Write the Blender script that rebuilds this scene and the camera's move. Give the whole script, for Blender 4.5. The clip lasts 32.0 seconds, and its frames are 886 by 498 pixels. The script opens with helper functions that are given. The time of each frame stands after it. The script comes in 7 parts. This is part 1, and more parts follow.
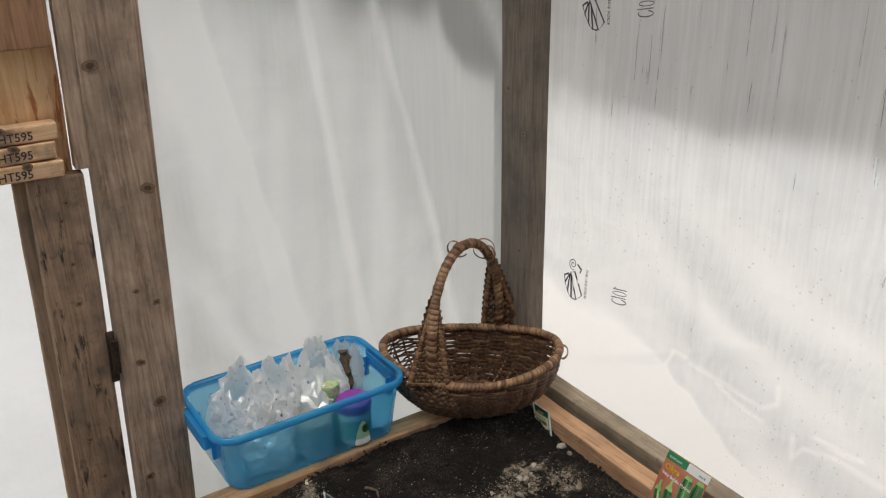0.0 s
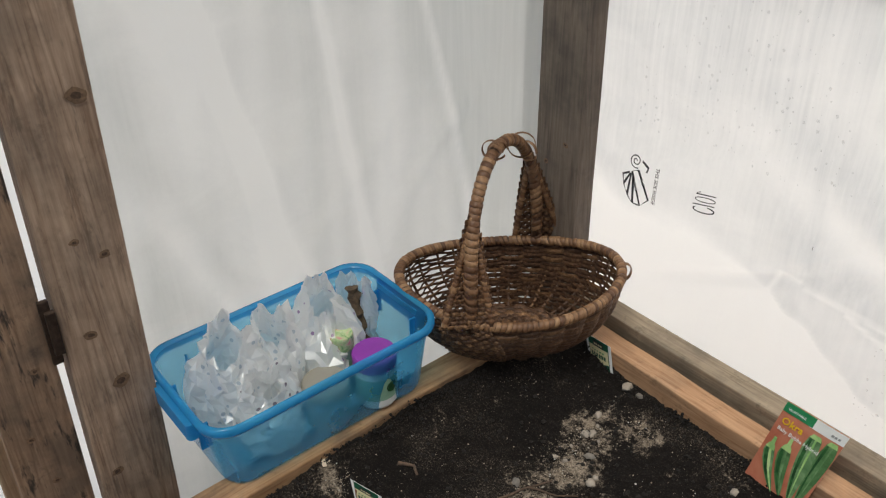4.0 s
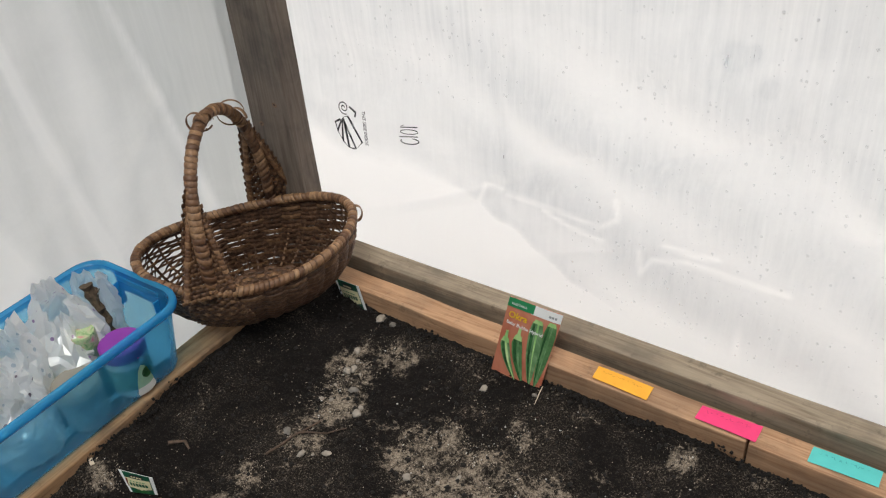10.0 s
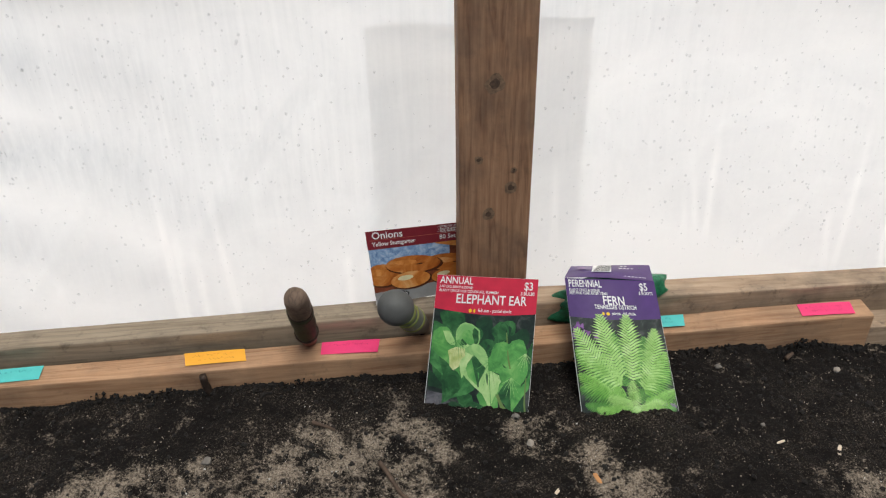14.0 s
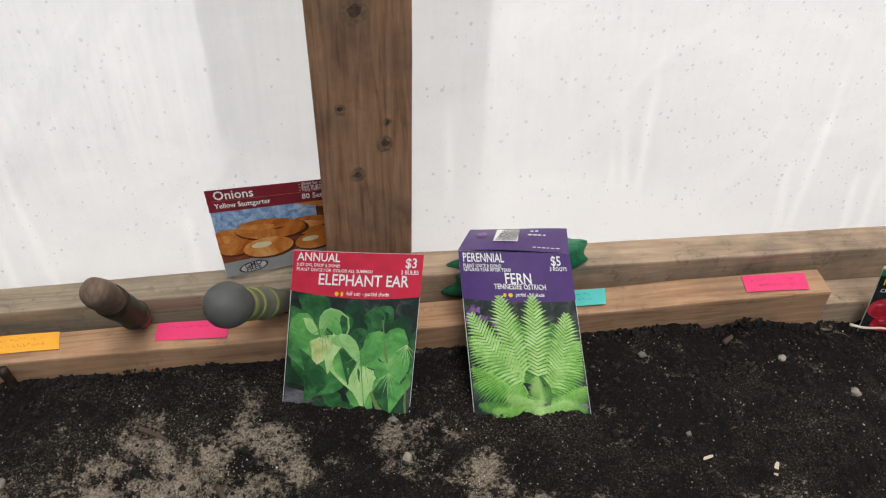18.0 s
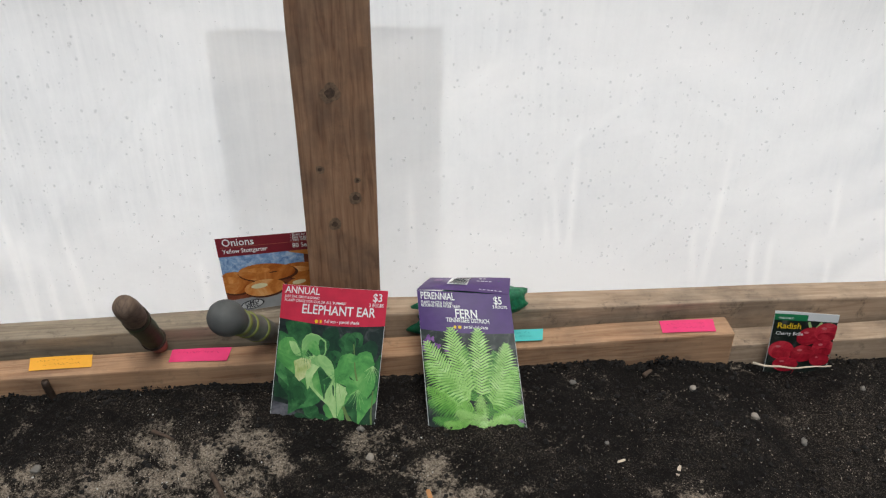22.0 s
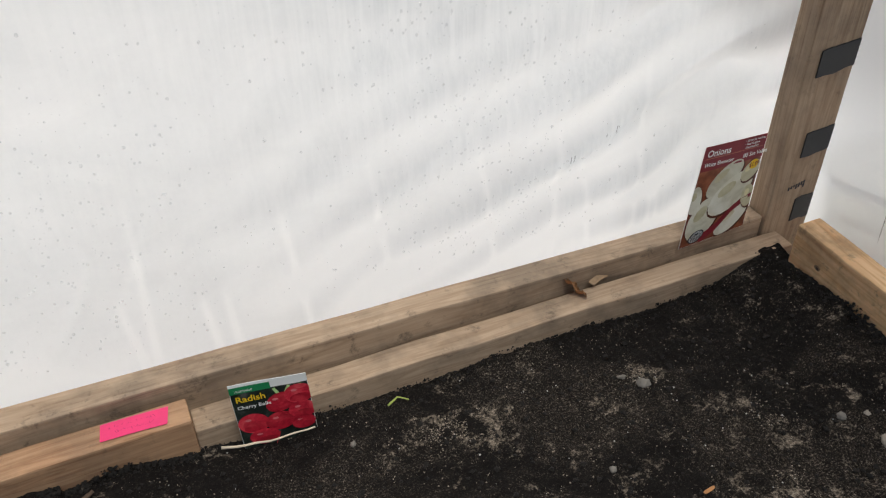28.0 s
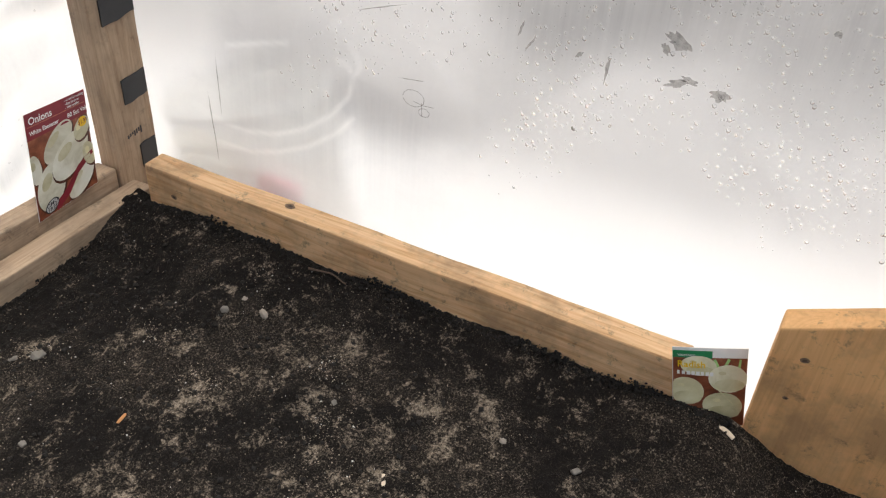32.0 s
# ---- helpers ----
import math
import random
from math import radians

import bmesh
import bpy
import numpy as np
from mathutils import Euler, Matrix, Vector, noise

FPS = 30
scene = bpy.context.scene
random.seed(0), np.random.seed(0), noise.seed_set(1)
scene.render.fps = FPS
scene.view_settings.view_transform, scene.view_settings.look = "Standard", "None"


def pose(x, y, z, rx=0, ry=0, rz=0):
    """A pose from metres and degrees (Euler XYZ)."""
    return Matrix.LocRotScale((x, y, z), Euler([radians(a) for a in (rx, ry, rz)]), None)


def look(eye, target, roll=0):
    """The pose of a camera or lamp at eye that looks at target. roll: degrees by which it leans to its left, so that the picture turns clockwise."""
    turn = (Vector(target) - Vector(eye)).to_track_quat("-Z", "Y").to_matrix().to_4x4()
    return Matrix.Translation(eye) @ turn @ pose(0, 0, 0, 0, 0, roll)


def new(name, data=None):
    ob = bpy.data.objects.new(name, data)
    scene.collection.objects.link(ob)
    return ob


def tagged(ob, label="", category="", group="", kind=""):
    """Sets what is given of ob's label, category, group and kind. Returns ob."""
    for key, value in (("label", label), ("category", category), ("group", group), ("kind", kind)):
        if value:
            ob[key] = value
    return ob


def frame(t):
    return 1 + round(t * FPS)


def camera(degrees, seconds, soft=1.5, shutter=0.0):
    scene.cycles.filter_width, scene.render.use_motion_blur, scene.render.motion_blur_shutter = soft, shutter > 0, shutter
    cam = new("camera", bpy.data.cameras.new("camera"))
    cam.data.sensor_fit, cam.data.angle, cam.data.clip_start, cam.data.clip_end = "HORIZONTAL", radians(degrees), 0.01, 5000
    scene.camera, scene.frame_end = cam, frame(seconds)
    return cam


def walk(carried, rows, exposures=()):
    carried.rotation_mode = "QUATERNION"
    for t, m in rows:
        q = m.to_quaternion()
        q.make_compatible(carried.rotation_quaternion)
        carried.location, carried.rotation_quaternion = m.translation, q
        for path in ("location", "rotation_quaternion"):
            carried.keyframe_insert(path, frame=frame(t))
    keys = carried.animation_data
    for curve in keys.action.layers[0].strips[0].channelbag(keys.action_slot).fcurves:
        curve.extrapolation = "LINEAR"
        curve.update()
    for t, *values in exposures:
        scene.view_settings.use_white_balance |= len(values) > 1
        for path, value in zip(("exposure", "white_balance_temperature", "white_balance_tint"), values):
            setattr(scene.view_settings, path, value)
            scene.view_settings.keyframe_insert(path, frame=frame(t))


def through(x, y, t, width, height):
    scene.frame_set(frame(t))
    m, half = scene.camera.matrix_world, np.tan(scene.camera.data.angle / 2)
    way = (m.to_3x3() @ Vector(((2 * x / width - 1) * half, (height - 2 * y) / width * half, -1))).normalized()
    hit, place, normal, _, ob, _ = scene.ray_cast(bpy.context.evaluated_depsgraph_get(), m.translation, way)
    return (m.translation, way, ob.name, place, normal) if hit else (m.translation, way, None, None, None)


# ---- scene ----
cam = camera(54.9, 32.0, 1.2)
PATH = [
    (0, (1.907, -0.854, 0.874), (0.336, 0.122, 0.113), -1.2),
    (0.5, (1.843, -0.877, 0.866), (0.347, 0.136, 0.008), -2.3),
    (1, (1.812, -0.869, 0.853), (0.348, 0.178, -0.02), -1.9),
    (1.5, (1.818, -0.863, 0.861), (0.335, 0.16, -0.007), -0.6),
    (2, (1.858, -0.859, 0.85), (0.328, 0.114, 0.005), -0.9),
    (2.5, (1.795, -0.851, 0.856), (0.281, 0.143, 0.006), -1.0),
    (3, (1.628, -0.821, 0.847), (0.115, 0.196, 0.024), -2.4),
    (3.5, (1.539, -0.811, 0.837), (0.093, 0.215, -0.088), -2.2),
    (4, (1.517, -0.79, 0.81), (0.181, 0.236, -0.268), -1.2),
    (4.5, (1.505, -0.779, 0.818), (0.22, 0.283, -0.288), -1.1),
    (6.5, (1.549, -0.747, 0.817), (0.249, 0.288, -0.296), -3.2),
    (7, (1.541, -0.755, 0.814), (0.231, 0.281, -0.286), -3.3),
    (7.5, (1.55, -0.756, 0.815), (0.25, 0.284, -0.294), -3.1),
    (8, (1.601, -0.773, 0.817), (0.321, 0.275, -0.307), -2.5),
    (8.5, (1.668, -0.796, 0.81), (0.423, 0.272, -0.335), -2.4),
    (9, (1.725, -0.801, 0.811), (0.501, 0.283, -0.34), -3.8),
    (9.5, (1.68, -0.773, 0.812), (0.52, 0.374, -0.345), -4.5),
    (10, (1.647, -0.746, 0.813), (0.642, 0.535, -0.348), -5.4),
    (10.5, (1.657, -0.722, 0.804), (1.046, 0.791, -0.352), -2.2),
    (11, (1.698, -0.713, 0.785), (1.329, 0.881, -0.366), -1.8),
    (11.5, (1.752, -0.735, 0.753), (1.477, 0.893, -0.375), -2.6),
    (12, (1.834, -0.744, 0.77), (1.636, 0.865, -0.402), -2.3),
    (12.5, (1.915, -0.791, 0.761), (1.783, 0.837, -0.392), -1.3),
    (13, (1.991, -0.823, 0.752), (1.94, 0.814, -0.397), -1.6),
    (13.5, (2.037, -0.84, 0.745), (2.118, 0.811, -0.382), -1.3),
    (14, (2.077, -0.846, 0.74), (2.238, 0.8, -0.384), -1.1),
    (14.5, (2.108, -0.845, 0.737), (2.303, 0.791, -0.397), -0.9),
    (15, (2.121, -0.814, 0.732), (2.366, 0.791, -0.436), -0.2),
    (15.5, (2.137, -0.809, 0.718), (2.399, 0.784, -0.463), 0.2),
    (17.5, (2.202, -0.628, 0.699), (2.437, 0.832, -0.648), 1.3),
    (18, (2.206, -0.606, 0.696), (2.429, 0.828, -0.68), 1.7),
    (18.5, (2.247, -0.649, 0.704), (2.412, 0.808, -0.656), 2.4),
    (19, (2.281, -0.707, 0.714), (2.394, 0.786, -0.612), 2.6),
    (19.5, (2.284, -0.762, 0.712), (2.391, 0.762, -0.579), 1.5),
    (20, (2.273, -0.79, 0.721), (2.402, 0.753, -0.545), 0.8),
    (20.5, (2.245, -0.801, 0.724), (2.393, 0.755, -0.524), 0.4),
    (21, (2.193, -0.837, 0.731), (2.382, 0.764, -0.452), -0.3),
    (21.5, (2.182, -0.867, 0.747), (2.403, 0.784, -0.361), -0.1),
    (22, (2.257, -0.844, 0.746), (2.439, 0.796, -0.384), 0.6),
    (22.5, (2.314, -0.844, 0.748), (2.359, 0.785, -0.412), 1.1),
    (23, (2.318, -0.831, 0.741), (2.28, 0.777, -0.448), 1.1),
    (23.5, (2.307, -0.758, 0.735), (2.262, 0.831, -0.479), -0.1),
    (24, (2.288, -0.684, 0.732), (2.285, 0.882, -0.512), -0.7),
    (24.5, (2.276, -0.636, 0.703), (2.323, 0.915, -0.559), -0.7),
    (26.5, (2.465, -0.622, 0.71), (2.735, 0.856, -0.611), -3.5),
    (27, (2.558, -0.703, 0.712), (2.888, 0.816, -0.546), -3.1),
    (27.5, (2.65, -0.727, 0.741), (3.09, 0.776, -0.502), -2.6),
    (28, (2.766, -0.702, 0.754), (3.381, 0.736, -0.493), -0.9),
    (28.5, (2.836, -0.685, 0.758), (3.622, 0.709, -0.441), 1.0),
    (29, (2.855, -0.663, 0.757), (3.77, 0.681, -0.408), 1.9),
    (29.5, (2.871, -0.677, 0.758), (3.908, 0.587, -0.393), 2.5),
    (30, (2.874, -0.726, 0.748), (4.038, 0.437, -0.389), 2.7),
    (30.5, (2.859, -0.793, 0.735), (4.158, 0.235, -0.386), 2.3),
    (31, (2.848, -0.842, 0.738), (4.271, -0.024, -0.405), 2.8),
    (31.5, (2.837, -0.883, 0.717), (4.294, -0.171, -0.454), 2.9),
    (32, (2.818, -0.894, 0.719), (4.265, -0.213, -0.482), 4.0),
]
walk(cam, [(t, look(eye, aim, roll)) for t, eye, aim, roll in PATH],
     exposures=[(0, -0.01, 6950, 6), (7, 0.04, 6900, 6), (9, 0.14, 6850, 6), (10, 0.08, 6750, 6), (11, -0.37, 6600, 5), (13, 0.03, 6650, 6), (15, 0.14, 6650, 6), (18, 0.09, 6650, 6), (20, 0.16, 6700, 6), (22, -0.05, 6480, 5), (24, 0.1, 6550, 5), (27, 0.05, 6550, 4), (28, -0.04, 6600, 5), (30, 0.05, 6650, 5), (31, 0.22, 6700, 6), (32, 0.52, 6850, 7)])

# ---- light ----
world = bpy.data.worlds.new("overcast_sky")
scene.world = world
world.use_nodes = True
wn = world.node_tree.nodes
sky = wn.new("ShaderNodeTexSky")
sky.sky_type = "NISHITA"
sky.sun_disc = False
sky.sun_elevation = radians(60)
sky.sun_rotation = radians(20)
sky.air_density, sky.dust_density, sky.ozone_density = 1.0, 6.0, 1.0
wn["Background"].inputs["Strength"].default_value = 0.11
world.node_tree.links.new(sky.outputs["Color"], wn["Background"].inputs["Color"])
sun_data = bpy.data.lights.new("sun", "SUN")
sun_data.energy, sun_data.angle, sun_data.color = 2.2, radians(30), (1.0, 0.98, 0.96)
sun = new("sun", sun_data)
sun.matrix_world = look((2.9, -2.2, 5.6), (2.2, 0.0, 0.0))


# ---- materials ----
class Nodes:
    """A small wrapper to write node trees in few lines."""

    def __init__(self, name):
        self.mat = bpy.data.materials.new(name)
        self.mat.use_nodes = True
        self.tree = self.mat.node_tree
        self.bsdf = self.tree.nodes["Principled BSDF"]
        self.out = self.tree.nodes["Material Output"]

    def add(self, kind, values=None, operation="", use_clamp=False, attribute_name="", data_type="", blend_type="", feature=""):
        n = self.tree.nodes.new("ShaderNode" + kind)
        if operation:
            n.operation = operation
        if use_clamp:
            n.use_clamp = True
        if attribute_name:
            n.attribute_name = attribute_name
        if data_type:
            n.data_type, n.blend_type = data_type, blend_type
        if feature:
            n.feature = feature
        for key, value in (values or {}).items():
            self.put(n, key, value)
        return n

    def put(self, node, key, value):
        if isinstance(value, bpy.types.NodeSocket):
            self.tree.links.new(value, node.inputs[key])
        else:
            node.inputs[key].default_value = value

    def set(self, **values):
        for key, value in values.items():
            self.put(self.bsdf, key.replace("_", " "), value)

    def coords(self, scale=(1, 1, 1), spread=0.0):
        c = self.add("TexCoord").outputs["Object"]
        if spread:
            r = self.add("ObjectInfo").outputs["Random"]
            m = self.add("Math", {0: r, 1: spread}, operation="MULTIPLY").outputs[0]
            c = self.add("VectorMath", {0: c, 1: m}, operation="ADD").outputs[0]
        return self.add("Mapping", {"Vector": c, "Scale": scale}).outputs[0]

    def noise(self, vec, scale, detail=4, rough=0.6, distort=0.0):
        return self.add("TexNoise", {"Vector": vec, "Scale": scale, "Detail": detail, "Roughness": rough, "Distortion": distort}).outputs["Fac"]

    def ramp(self, fac, *stops):
        n = self.add("ValToRGB", {"Fac": fac})
        el = n.color_ramp.elements
        while len(el) < len(stops):
            el.new(0.5)
        for e, (p, c) in zip(el, stops):
            e.position, e.color = p, (*c, 1) if len(c) == 3 else c
        return n.outputs["Color"]

    def mix(self, fac, a, b, mode="MIX"):
        n = self.add("Mix", data_type="RGBA", blend_type=mode)
        for i, v in ((0, fac), (6, a), (7, b)):
            if isinstance(v, bpy.types.NodeSocket):
                self.tree.links.new(v, n.inputs[i])
            else:
                n.inputs[i].default_value = v if i == 0 else (*v, 1) if len(v) == 3 else v
        return n.outputs[2]

    def sheen(self, least, most):
        """Gloss that grows towards grazing angles, alike on both sides of a thin sheet."""
        f = self.add("LayerWeight", {"Blend": 0.5}).outputs["Facing"]
        p = self.add("Math", {0: f, 1: 4.0}, operation="POWER").outputs[0]
        return self.add("Math", {0: p, 1: most, 2: least}, operation="MULTIPLY_ADD").outputs[0]

    def bump(self, height, strength=0.3, distance=0.002):
        self.put(self.bsdf, "Normal", self.add("Bump", {"Height": height, "Strength": strength, "Distance": distance}).outputs[0])


def plain(name, color, rough=0.6, vary=0.12, scale=40, metal=0.0, bump=0.15):
    n = Nodes(name)
    f = n.noise(n.coords(spread=7), scale)
    dark = tuple(c * (1 - vary) for c in color)
    light = tuple(min(1, c * (1 + vary)) for c in color)
    n.set(Base_Color=n.ramp(f, (0.3, dark), (0.7, light)), Roughness=rough, Metallic=metal)
    n.bump(n.noise(n.coords(spread=7), scale * 6), bump, 0.001)
    return n.mat


def wood(name, axis, dark, mid, light, rough=0.75, stain=0.5, stain_color=(0.05, 0.045, 0.04), specks=0.0, flecks=0.0, fleck_color=(0.02, 0.018, 0.016)):
    """Sawn softwood with its grain along one axis: growth rings, fine fibre and weather stains."""
    n = Nodes(name)
    stretch = [1.0, 1.0, 1.0]
    stretch["xyz".index(axis)] = 0.06
    v = n.coords(tuple(stretch), spread=11)
    rings = n.noise(v, 26, 3, 0.5, 0.6)
    bands = n.add("Math", {0: rings, 1: 9.0}, operation="MULTIPLY").outputs[0]
    bands = n.add("Math", {0: bands}, operation="FRACT").outputs[0]
    base = n.ramp(bands, (0.0, mid), (0.55, light), (0.9, dark), (1.0, mid))
    fibre = n.noise(v, 190, 3, 0.7)
    base = n.mix(0.55, base, n.ramp(fibre, (0.3, dark), (0.65, light)))
    v2 = n.coords((1, 1, 1), spread=5)
    blot = n.noise(v2, 9, 5, 0.65)
    base = n.mix(n.ramp(blot, (0.46, (0, 0, 0)), (0.64, (stain,) * 3)), base, stain_color)
    if specks:
        dirt = n.noise(v2, 42, 7, 0.72, 0.2)
        base = n.mix(n.ramp(dirt, (0.57, (0, 0, 0)), (0.72, (specks,) * 3)), base, (0.045, 0.035, 0.026))
    if flecks:
        scratch = n.noise(n.coords(tuple(q ** 0.6 for q in stretch), spread=3), 75, 4, 0.7, 0.3)
        base = n.mix(n.ramp(scratch, (0.56, (0, 0, 0)), (0.66, (flecks,) * 3)), base, fleck_color)
    n.set(Base_Color=base, Roughness=rough)
    n.bump(n.mix(0.5, bands, fibre), 0.35, 0.0012)
    return n.mat


M_POST = wood("weathered_post_wood", "z", (0.180, 0.082, 0.040), (0.325, 0.168, 0.088), (0.42, 0.240, 0.138), stain=0.42, specks=0.25)
M_GREY = wood("grey_post_wood", "z", (0.10, 0.075, 0.057), (0.165, 0.127, 0.099), (0.23, 0.184, 0.146), stain=0.5, specks=0.3)
M_PINE_Z = wood("pale_post_wood", "z", (0.27, 0.17, 0.10), (0.40, 0.275, 0.175), (0.49, 0.36, 0.245), stain=0.35, specks=0.4)
M_BED_X = wood("bed_wood_lengthwise", "x", (0.29, 0.14, 0.068), (0.45, 0.248, 0.132), (0.54, 0.33, 0.19), stain=0.3, specks=0.45)
M_GREYBED_X = wood("greyed_bed_wood", "x", (0.31, 0.205, 0.13), (0.43, 0.305, 0.205), (0.51, 0.375, 0.26), stain=0.45, specks=0.7)
M_SILL_X = wood("sill_wood", "x", (0.18, 0.135, 0.09), (0.275, 0.21, 0.145), (0.355, 0.285, 0.205), stain=0.4, specks=0.6)
M_BED_Y = wood("bed_wood_crosswise", "y", (0.24, 0.115, 0.050), (0.39, 0.215, 0.100), (0.49, 0.305, 0.165), stain=0.6, specks=0.4)
M_YELLOW_Y = wood("yellow_board_wood", "y", (0.60, 0.31, 0.13), (0.82, 0.50, 0.255), (0.90, 0.62, 0.36), stain=0.5, stain_color=(0.16, 0.10, 0.06), specks=0.8)


# ---- building helpers ----
def part(name, bm, material, parent=None, label="", smooth=False):
    """Link a bmesh as one mesh object under a thing or a part."""
    me = bpy.data.meshes.new(name)
    bm.to_mesh(me)
    bm.free()
    if material is not None:
        me.materials.append(material)
    if smooth:
        for p in me.polygons:
            p.use_smooth = True
    ob = new(name, me)
    if parent is not None:
        ob.parent = parent
    if label:
        ob["label"] = label
    return ob


def thing(name, at, label, category, group="", kind=""):
    """An empty at the base of a thing, which carries its tags."""
    ob = new(name)
    ob.empty_display_size = 0.02
    ob.location = at
    return tagged(ob, label, category, group, kind)


def box_bm(lo, hi, bevel=0.0, rough=0.0, cuts=0, seed=1):
    """A box between two corners, with rounded and slightly uneven edges."""
    bm = bmesh.new()
    bmesh.ops.create_cube(bm, size=1.0)
    size = [b - a for a, b in zip(lo, hi)]
    for v in bm.verts:
        v.co = Vector([a + (c + 0.5) * s for a, c, s in zip(lo, v.co, size)])
    if cuts:
        long = max(range(3), key=lambda k: size[k])
        edges = [e for e in bm.edges if abs((e.verts[0].co - e.verts[1].co)[long]) > 0.9 * size[long]]
        bmesh.ops.subdivide_edges(bm, edges=edges, cuts=cuts)
    if rough:
        for v in bm.verts:
            v.co += Vector([noise.noise(v.co * 9 + Vector((seed * 7.1, k * 13.7, seed))) * rough for k in range(3)])
    if bevel:
        edges = [e for e in bm.edges if e.is_manifold and e.calc_face_angle(0) > 0.5]
        bmesh.ops.bevel(bm, geom=edges, offset=bevel, segments=2, affect="EDGES", profile=0.6)
    return bm


def board(name, lo, hi, material, label, category="board", group="", kind="", seed=1, bevel=0.003):
    ob = part(name, box_bm(lo, hi, bevel, 0.002, 14, seed), material)
    return tagged(ob, label, category, group, kind)



# ---- setting ----
def film_mat(name, fogged, wet, clear=0.0, fog_glow=True, run=1.0):
    """Milky greenhouse film. Fogged film scatters the light; where water has run down it, it is clearer and streaked."""
    n = Nodes(name)
    v = n.coords()
    streak = n.noise(n.coords((60, 60, 2.2)), 1.0, 5, 0.75)
    drip = n.noise(n.coords((140, 140, 4.0)), 1.0, 3, 0.6)
    cloud = n.noise(n.coords((1, 1, 1.6)), 7.0, 5, 0.6, 0.8)
    fine = n.noise(v, 160, 3, 0.7)
    if fog_glow:
        # film tone: mist together with painted glow and fold shading
        level = n.add("Attribute", attribute_name="fog_glow").outputs["Fac"]
    else:
        level = n.add("Value").outputs[0]
        level.default_value = 0.6
    add = lambda a, b, k: n.add("Math", {0: b, 1: k, 2: a}, operation="MULTIPLY_ADD").outputs[0]
    s = add(add(level, cloud, 0.40), fine, 0.10)
    calm = n.add("MapRange", {0: s, 1: 0.32, 2: 1.10, 3: 0.24, 4: 1.0}).outputs[0]
    runs = n.add("Math", {0: add(n.add("Math", {0: streak, 1: 1.5}, operation="MULTIPLY").outputs[0], drip, 1.7), 1: 1.6}, operation="SUBTRACT").outputs[0]
    much = n.add("MapRange", {0: calm, 1: 0.2, 2: 0.75, 3: 0.62 * run, 4: 0.06 * run}).outputs[0]
    mask = n.add("Math", {0: runs, 1: much, 2: calm}, operation="MULTIPLY_ADD", use_clamp=True).outputs[0]
    tint = n.mix(mask, wet, fogged)
    bump = n.add("Bump", {"Height": n.mix(0.5, fine, streak), "Strength": 0.10, "Distance": 0.002}).outputs[0]
    trans = n.add("BsdfTranslucent", {"Color": tint, "Normal": bump})
    rough = n.add("MapRange", {0: mask, 1: 0.0, 2: 0.8, 3: 0.20, 4: 0.66}).outputs[0]
    see = n.add("MapRange", {0: mask, 1: 0.0, 2: 0.9, 3: 0.72, 4: 0.30}).outputs[0]
    soft = n.add("BsdfRefraction", {"Color": tint, "Roughness": rough, "IOR": 1.16})
    diff = n.add("BsdfDiffuse", {"Color": tint})
    gloss = n.add("BsdfGlossy", {"Color": (1, 1, 1, 1), "Roughness": 0.3, "Normal": bump})
    a = n.add("MixShader", {0: see, 1: trans.outputs[0], 2: soft.outputs[0]})
    b = n.add("MixShader", {0: 0.07, 1: a.outputs[0], 2: diff.outputs[0]})
    fres = n.sheen(0.012, 0.5)
    c = n.add("MixShader", {0: fres, 1: b.outputs[0], 2: gloss.outputs[0]})
    if clear:
        tr = n.add("BsdfTransparent", {"Color": (0.93, 0.94, 0.94, 1)})
        c = n.add("MixShader", {0: clear, 1: c.outputs[0], 2: tr.outputs[0]})
    n.tree.links.new(c.outputs[0], n.out.inputs["Surface"])
    return n.mat


M_FILM = film_mat("greenhouse_film", (0.99, 0.99, 0.985), (0.57, 0.59, 0.605), run=0.6)
M_FILM_WET = film_mat("wet_greenhouse_film", (0.985, 0.985, 0.985), (0.62, 0.635, 0.65), run=0.5)
# Darker copy of the wall film; the west side's dimness is put into its tints.
M_FILM_WEST = film_mat("dim_west_film", (0.74, 0.74, 0.72), (0.40, 0.418, 0.412), run=0.25)
M_PATCH = film_mat("milky_sheet_film", (0.985, 0.985, 0.98), (0.80, 0.81, 0.81), fog_glow=False)
M_SCRAP = film_mat("thin_film_scrap", (0.97, 0.97, 0.97), (0.9, 0.9, 0.9), clear=0.6, fog_glow=False)
M_FILM_ROOF = film_mat("roof_film", (0.95, 0.95, 0.95), (0.9, 0.9, 0.9), clear=0.88, fog_glow=False)
M_SNOW = plain("snow", (0.90, 0.905, 0.915), 0.7, 0.08, 2.0)
M_YARD = plain("grey_thawed_yard", (0.20, 0.19, 0.185), 0.95, 0.35, 1.5)
M_FLOOR = plain("trodden_earth", (0.10, 0.085, 0.07), 0.95, 0.3, 12)
M_PINE_NEW = wood("fresh_orange_pine", "z", (0.66, 0.36, 0.15), (0.82, 0.54, 0.27), (0.88, 0.63, 0.36), stain=0.25, stain_color=(0.40, 0.13, 0.04), flecks=0.85, fleck_color=(0.42, 0.12, 0.035))
M_PALLET_Y = wood("pallet_slat_wood", "y", (0.46, 0.235, 0.11), (0.70, 0.44, 0.245), (0.80, 0.56, 0.35), stain=0.8, specks=0.3)
M_PANEL_Z = wood("yellow_panel_wood", "z", (0.731, 0.396, 0.159), (0.828, 0.462, 0.195), (0.883, 0.515, 0.232), stain=0.45, stain_color=(0.20, 0.13, 0.07), specks=0.7)
